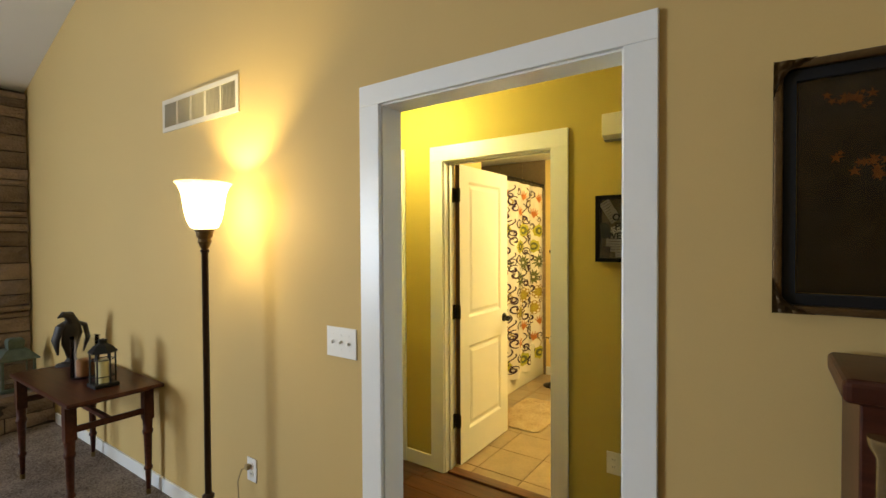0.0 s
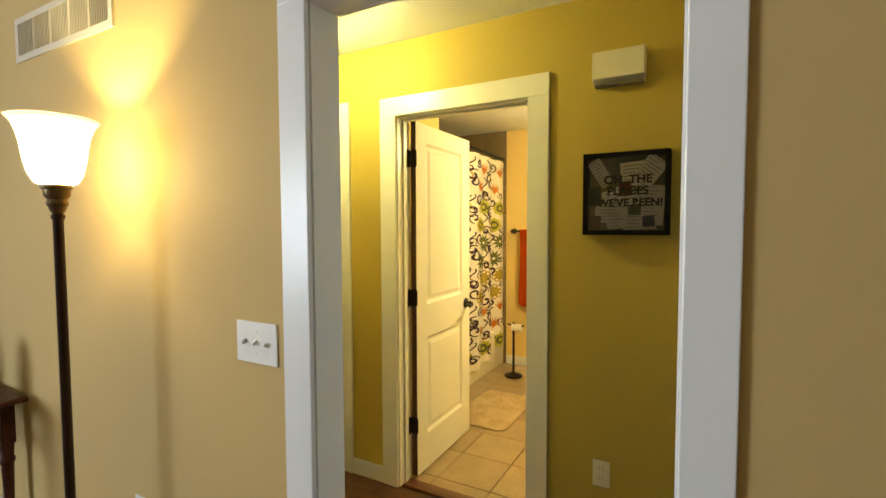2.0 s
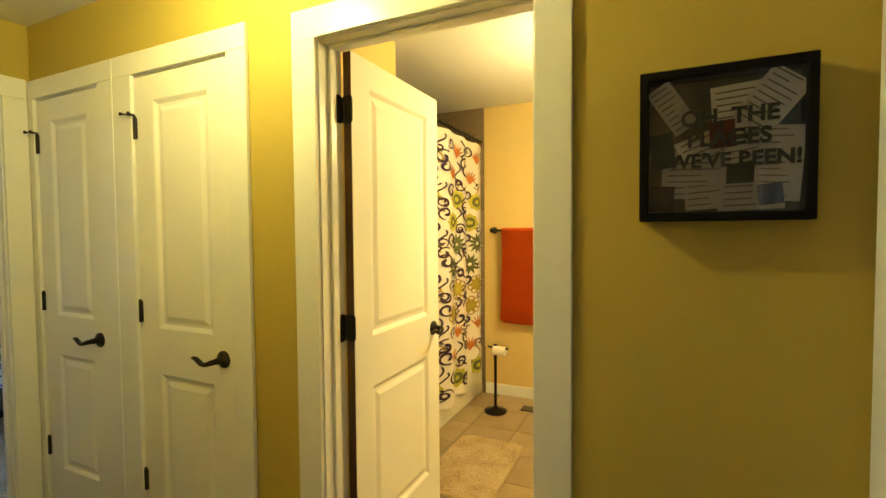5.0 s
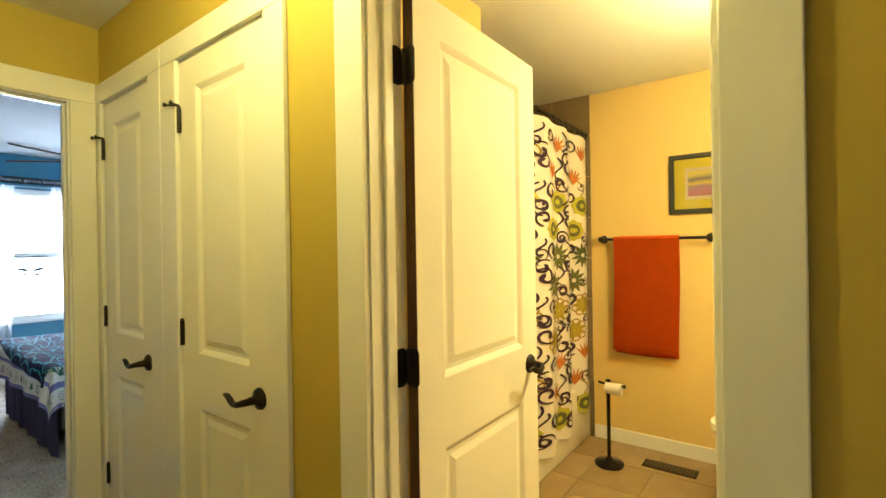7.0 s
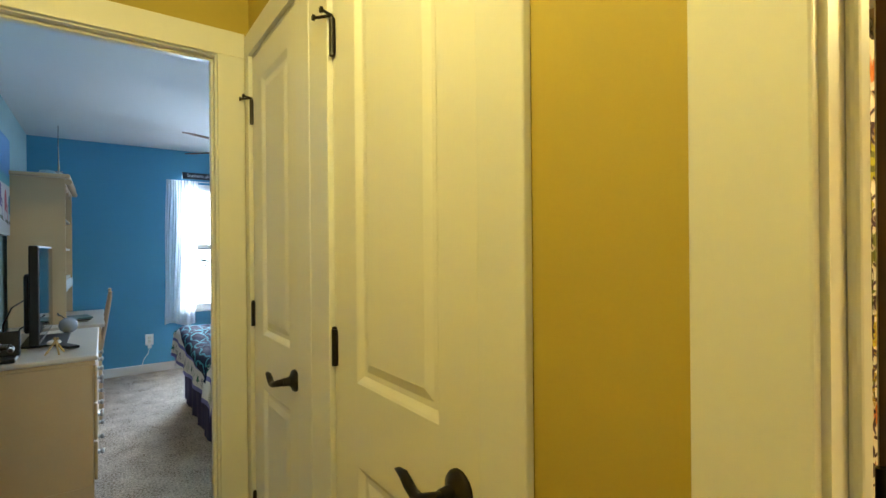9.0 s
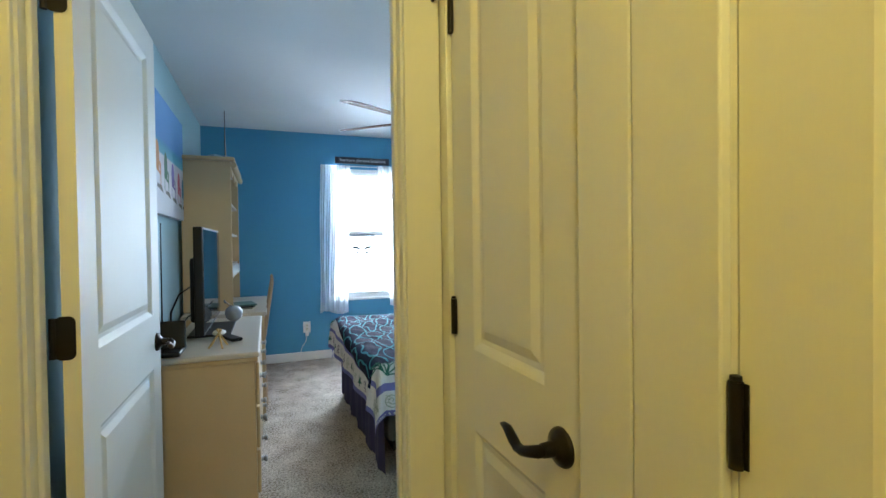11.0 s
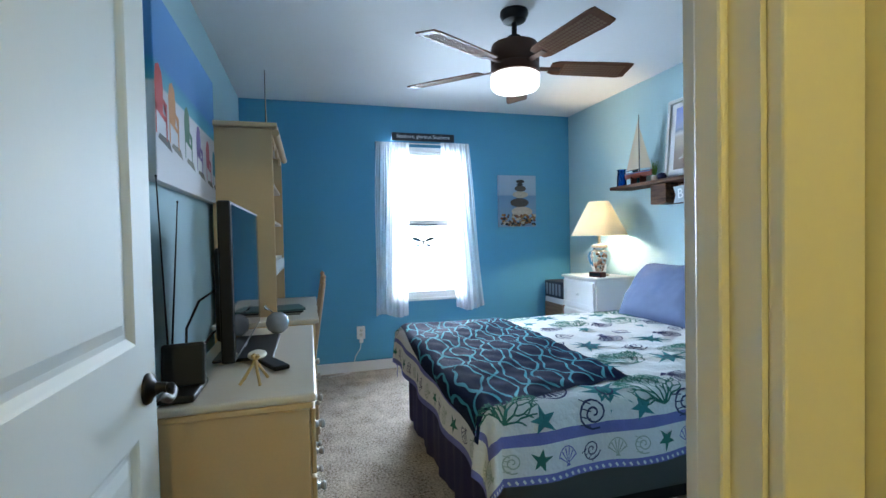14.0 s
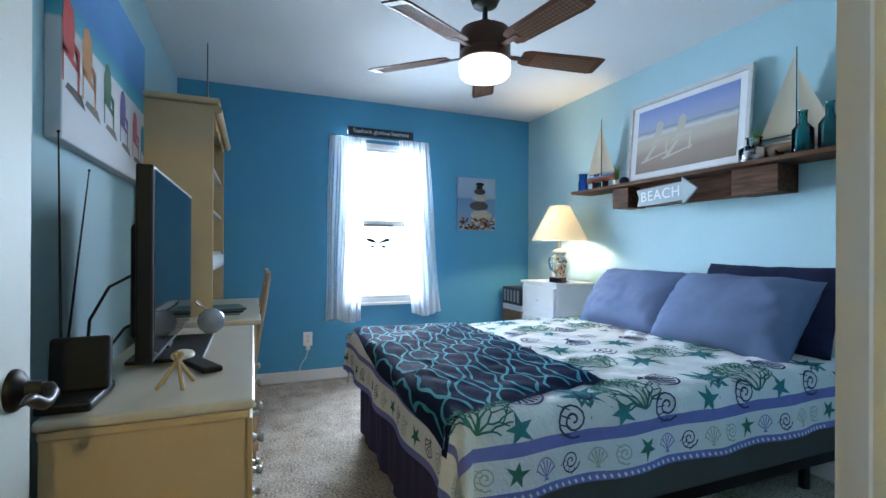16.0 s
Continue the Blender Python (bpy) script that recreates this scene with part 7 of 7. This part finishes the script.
root = thing("arrow_sign", "grey wooden arrow sign lettered BEACH", "sign", pose(-2.975, 9.722, 1.478, 0, -2.5, 0))
bm = B()
pts = [(-0.225, -0.055), (0.13, -0.055), (0.13, -0.085), (0.235, 0.0), (0.13, 0.085), (0.13, 0.055), (-0.225, 0.055), (-0.205, 0.0)]
f = [bm.verts.new((x, -0.012, z)) for x, z in pts]
b = [bm.verts.new((x, 0.0, z)) for x, z in pts]
bm.faces.new(f)
bm.faces.new(b[::-1])
for i in range(len(f)):
    j = (i + 1) % len(f)
    bm.faces.new((f[i], f[j], b[j], b[i]))
part("board", bm, mat("driftwood_grey", (0.34, 0.40, 0.43), 0.8, vary=0.15, scale=10, fine=120), root)
letters("BEACH", 0.092, mat("white_lettering", (0.72, 0.74, 0.75), 0.7, bump=0), root, pose(-0.035, -0.0132, 0.0, 90), 0.0008, 1.1)
bm = B()
tube(bm, [(-0.12, 0.002, 0.05), (0.0, 0.003, 0.10), (0.12, 0.002, 0.05)], 0.0015, 6)
part("cord", bm, BLACK, root)

sailboat("model_sailboat", "red-hulled model sailboat standing on the shelf", pose(-3.66, 9.80, SZ, 0, 0, 0), 0.30, 0.49, HULLR, BLUEP, 0.045)
sailboat("model_sailboat", "large white-sailed model sailboat on the shelf", pose(-2.31, 9.86, SZ, 0, 0, 0), 0.37, 0.53, mat("tan_hull", (0.40, 0.27, 0.20), 0.4), HULLW)


def bottle(name, label, x, y, r, h, material, neck=0.4):
    bm = B()
    lathe(bm, [(0, 0.001), (r, 0.001), (r * 1.02, 0.01), (r, h * 0.55), (r * neck, h * 0.72), (r * neck, h * 0.95), (r * neck * 1.2, h), (r * neck * 0.8, h), (r * neck * 0.8, h * 0.72), (r * 0.9, h * 0.54), (r * 0.9, 0.012), (0, 0.010)], 20)
    solo(name, bm, material, label, "bottle", group="bottles on the shelf", smooth=True, m=pose(x, y, SZ))


bottle("bottle", "small cobalt blue glass bottle", -3.86, 9.80, 0.038, 0.14, SMOKE, 0.85)
bottle("bottle", "small turquoise glass bottle", -3.77, 9.86, 0.035, 0.15, AQUAGL, 0.6)
bottle("bottle", "clear round glass bottle with grass", -2.47, 9.80, 0.07, 0.13, GLASS, 0.5)
bottle("bottle", "aqua glass bottle with a slim neck", -2.21, 9.765, 0.045, 0.20, AQUAGL)
bottle("bottle", "aqua glass bottle with a slim neck", -2.11, 9.79, 0.045, 0.22, AQUAGL)
bottle("bottle", "tall deep aqua glass bottle", -2.0, 9.82, 0.05, 0.32, AQUAGL, 0.8)
GRASS = mat("artificial_grass", (0.14, 0.30, 0.04), 0.7, vary=0.2)
for gx, gy, hh in ((-3.53, 9.84, 0.17), (-2.50, 9.87, 0.22)):
    root = thing("potted_grass", "small bright green artificial grass plant", "plant", pose(gx, gy, SZ))
    bm = B()
    lathe(bm, [(0, 0.001), (0.022, 0.001), (0.026, 0.05), (0.02, 0.05), (0, 0.045)], 14)
    part("pot", bm, WHITEW, root, smooth=True)
    bm = B()
    for i in range(40):
        a, l_ = lr.uniform(0, 6.283), lr.uniform(0.6, 1.0) * hh
        sp = lr.uniform(0.01, 0.045)
        tube(bm, [(0.008 * math.cos(a), 0.008 * math.sin(a), 0.045), (0.5 * sp * math.cos(a), 0.5 * sp * math.sin(a), 0.045 + 0.6 * (l_ - 0.045)), (sp * math.cos(a), sp * math.sin(a), l_)], [0.0025, 0.002, 0.0006], 4)
    tagged(part("blades", bm, GRASS, root), kind="stuff")
for x, r, mm, lb in ((-3.47, 0.026, SHELLS[0], "small white shell on the shelf"), (-3.40, 0.035, NAVYCL, "dark round stone on the shelf")):
    bm = B()
    lathe(bm, [(0, 0), (r * 0.7, r * 0.1), (r, r * 0.6), (r * 0.75, r * 1.3), (0, r * 1.6)], 16)
    for v in bm.verts:
        v.co += 0.004 * Vector((noise.noise(v.co * 60), noise.noise(v.co * 55 + Vector((1, 2, 3))), 0))
    solo("sea_shell", bm, mm, lb, "shell", smooth=True, m=pose(x, 9.79, SZ))

cover_plate("outlet", facing(BX0, 7.755, 0.355, "+x"), 0.076, 0.118, "white electrical outlet on the teal wall", "outlet", outlets=2)
root = thing("power_cord", "white cord and adapter hanging from the outlet", "cord")
bm = B()
box(bm, BX0 + 0.0095, BX0 + 0.035, 7.738, 7.772, 0.265, 0.305)
soften(bm, 0.004)
part("adapter", bm, WHITEPL, root)
bm = B()
tube(bm, [(BX0 + 0.022, 7.752, 0.268), (BX0 + 0.03, 7.74, 0.21), (BX0 + 0.03, 7.70, 0.15), (BX0 + 0.03, 7.675, 0.06), (BX0 + 0.05, 7.64, 0.004), (BX0 + 0.12, 7.45, 0.004)], 0.003, 8)
part("cable", bm, WHITEPL, root, smooth=True)


# ---- floor pieces ----
TILEF = mat("beige_travertine_tile", (0.33, 0.235, 0.13), 0.35, vary=0.24, scale=6, fine=50, bump=0.12, depth=0.001, rand=0.10)
root = thing("floor_bath", "beige travertine-look floor tiles", "floor", kind="structure")
proto = None
cut = None
for i in range(6):
    for j in range(8):
        if proto is None:
            bm = B()
            box(bm, -0.163, 0.163, -0.163, 0.163, -0.009, 0.0)
            soften(bm, 0.0015, 1)
            proto = to_mesh("tile", bm, TILEF)
            bm = B()
            box(bm, -0.163, 0.163, -0.041, 0.041, -0.009, 0.0)
            soften(bm, 0.0015, 1)
            cut = to_mesh("tile", bm, TILEF)
        x, y = 2.39 - 0.33 * (i + 0.5), 10.33 - 0.33 * (j + 0.5)
        ob = new("tile", cut if j == 7 else proto)
        ob.parent, ob.matrix_basis = root, pose(x, 7.975, 0) if j == 7 else pose(x, y, 0, 0, 0, 90 * ((i + j) % 4))

root = thing("floor_hall", "dark stained hardwood hallway planks", "floor", kind="structure")
fr = random.Random(5)
for j in range(9):
    y = WA0 + 0.002 + 0.1305 * j
    x = -1.0 - fr.uniform(0, 0.6)
    while x < 2.48:
        w = fr.choice((0.75, 0.95, 1.2))
        a, b = max(x, -0.965), min(x + w, 2.49)
        if b - a > 0.05:
            bm = B()
            box(bm, a + 0.001, b - 0.001, y + 0.001, y + 0.1295, -0.011, 0.0)
            soften(bm, 0.0015, 1)
            part("plank", bm, PLANKW, root)
        x += w

# bath mat beside the tub
root = thing("bath_mat", "thick beige tufted bath mat on the tile floor", "bath mat", pose(0.985, 9.10, 0.001))
MATC = pile("beige_mat_pile", (0.26, 0.17, 0.085), (0.52, 0.38, 0.21), (0.66, 0.52, 0.33), 140, 0.012)
bm = B()
rim = ring(0, 0, 1.0, 48)
shape = [(max(-0.215, min(0.215, 0.30 * a)), max(-0.36, min(0.36, 0.44 * b))) for a, b in rim]
rows_ = [(1.0, 0.0), (1.02, 0.008), (0.99, 0.016), (0.90, 0.013), (0.84, 0.017), (0.4, 0.018)]
loops = [[bm.verts.new((x * k, y * k, z + 0.001 * noise.noise(Vector((x * 30, y * 30, z))))) for x, y in shape] for k, z in rows_]
for a, b in zip(loops, loops[1:]):
    for i in range(len(a)):
        j = (i + 1) % len(a)
        bm.faces.new((a[i], a[j], b[j], b[i]))
bm.faces.new(loops[-1])
part("tufted_sheet", bm, MATC, root, smooth=True)
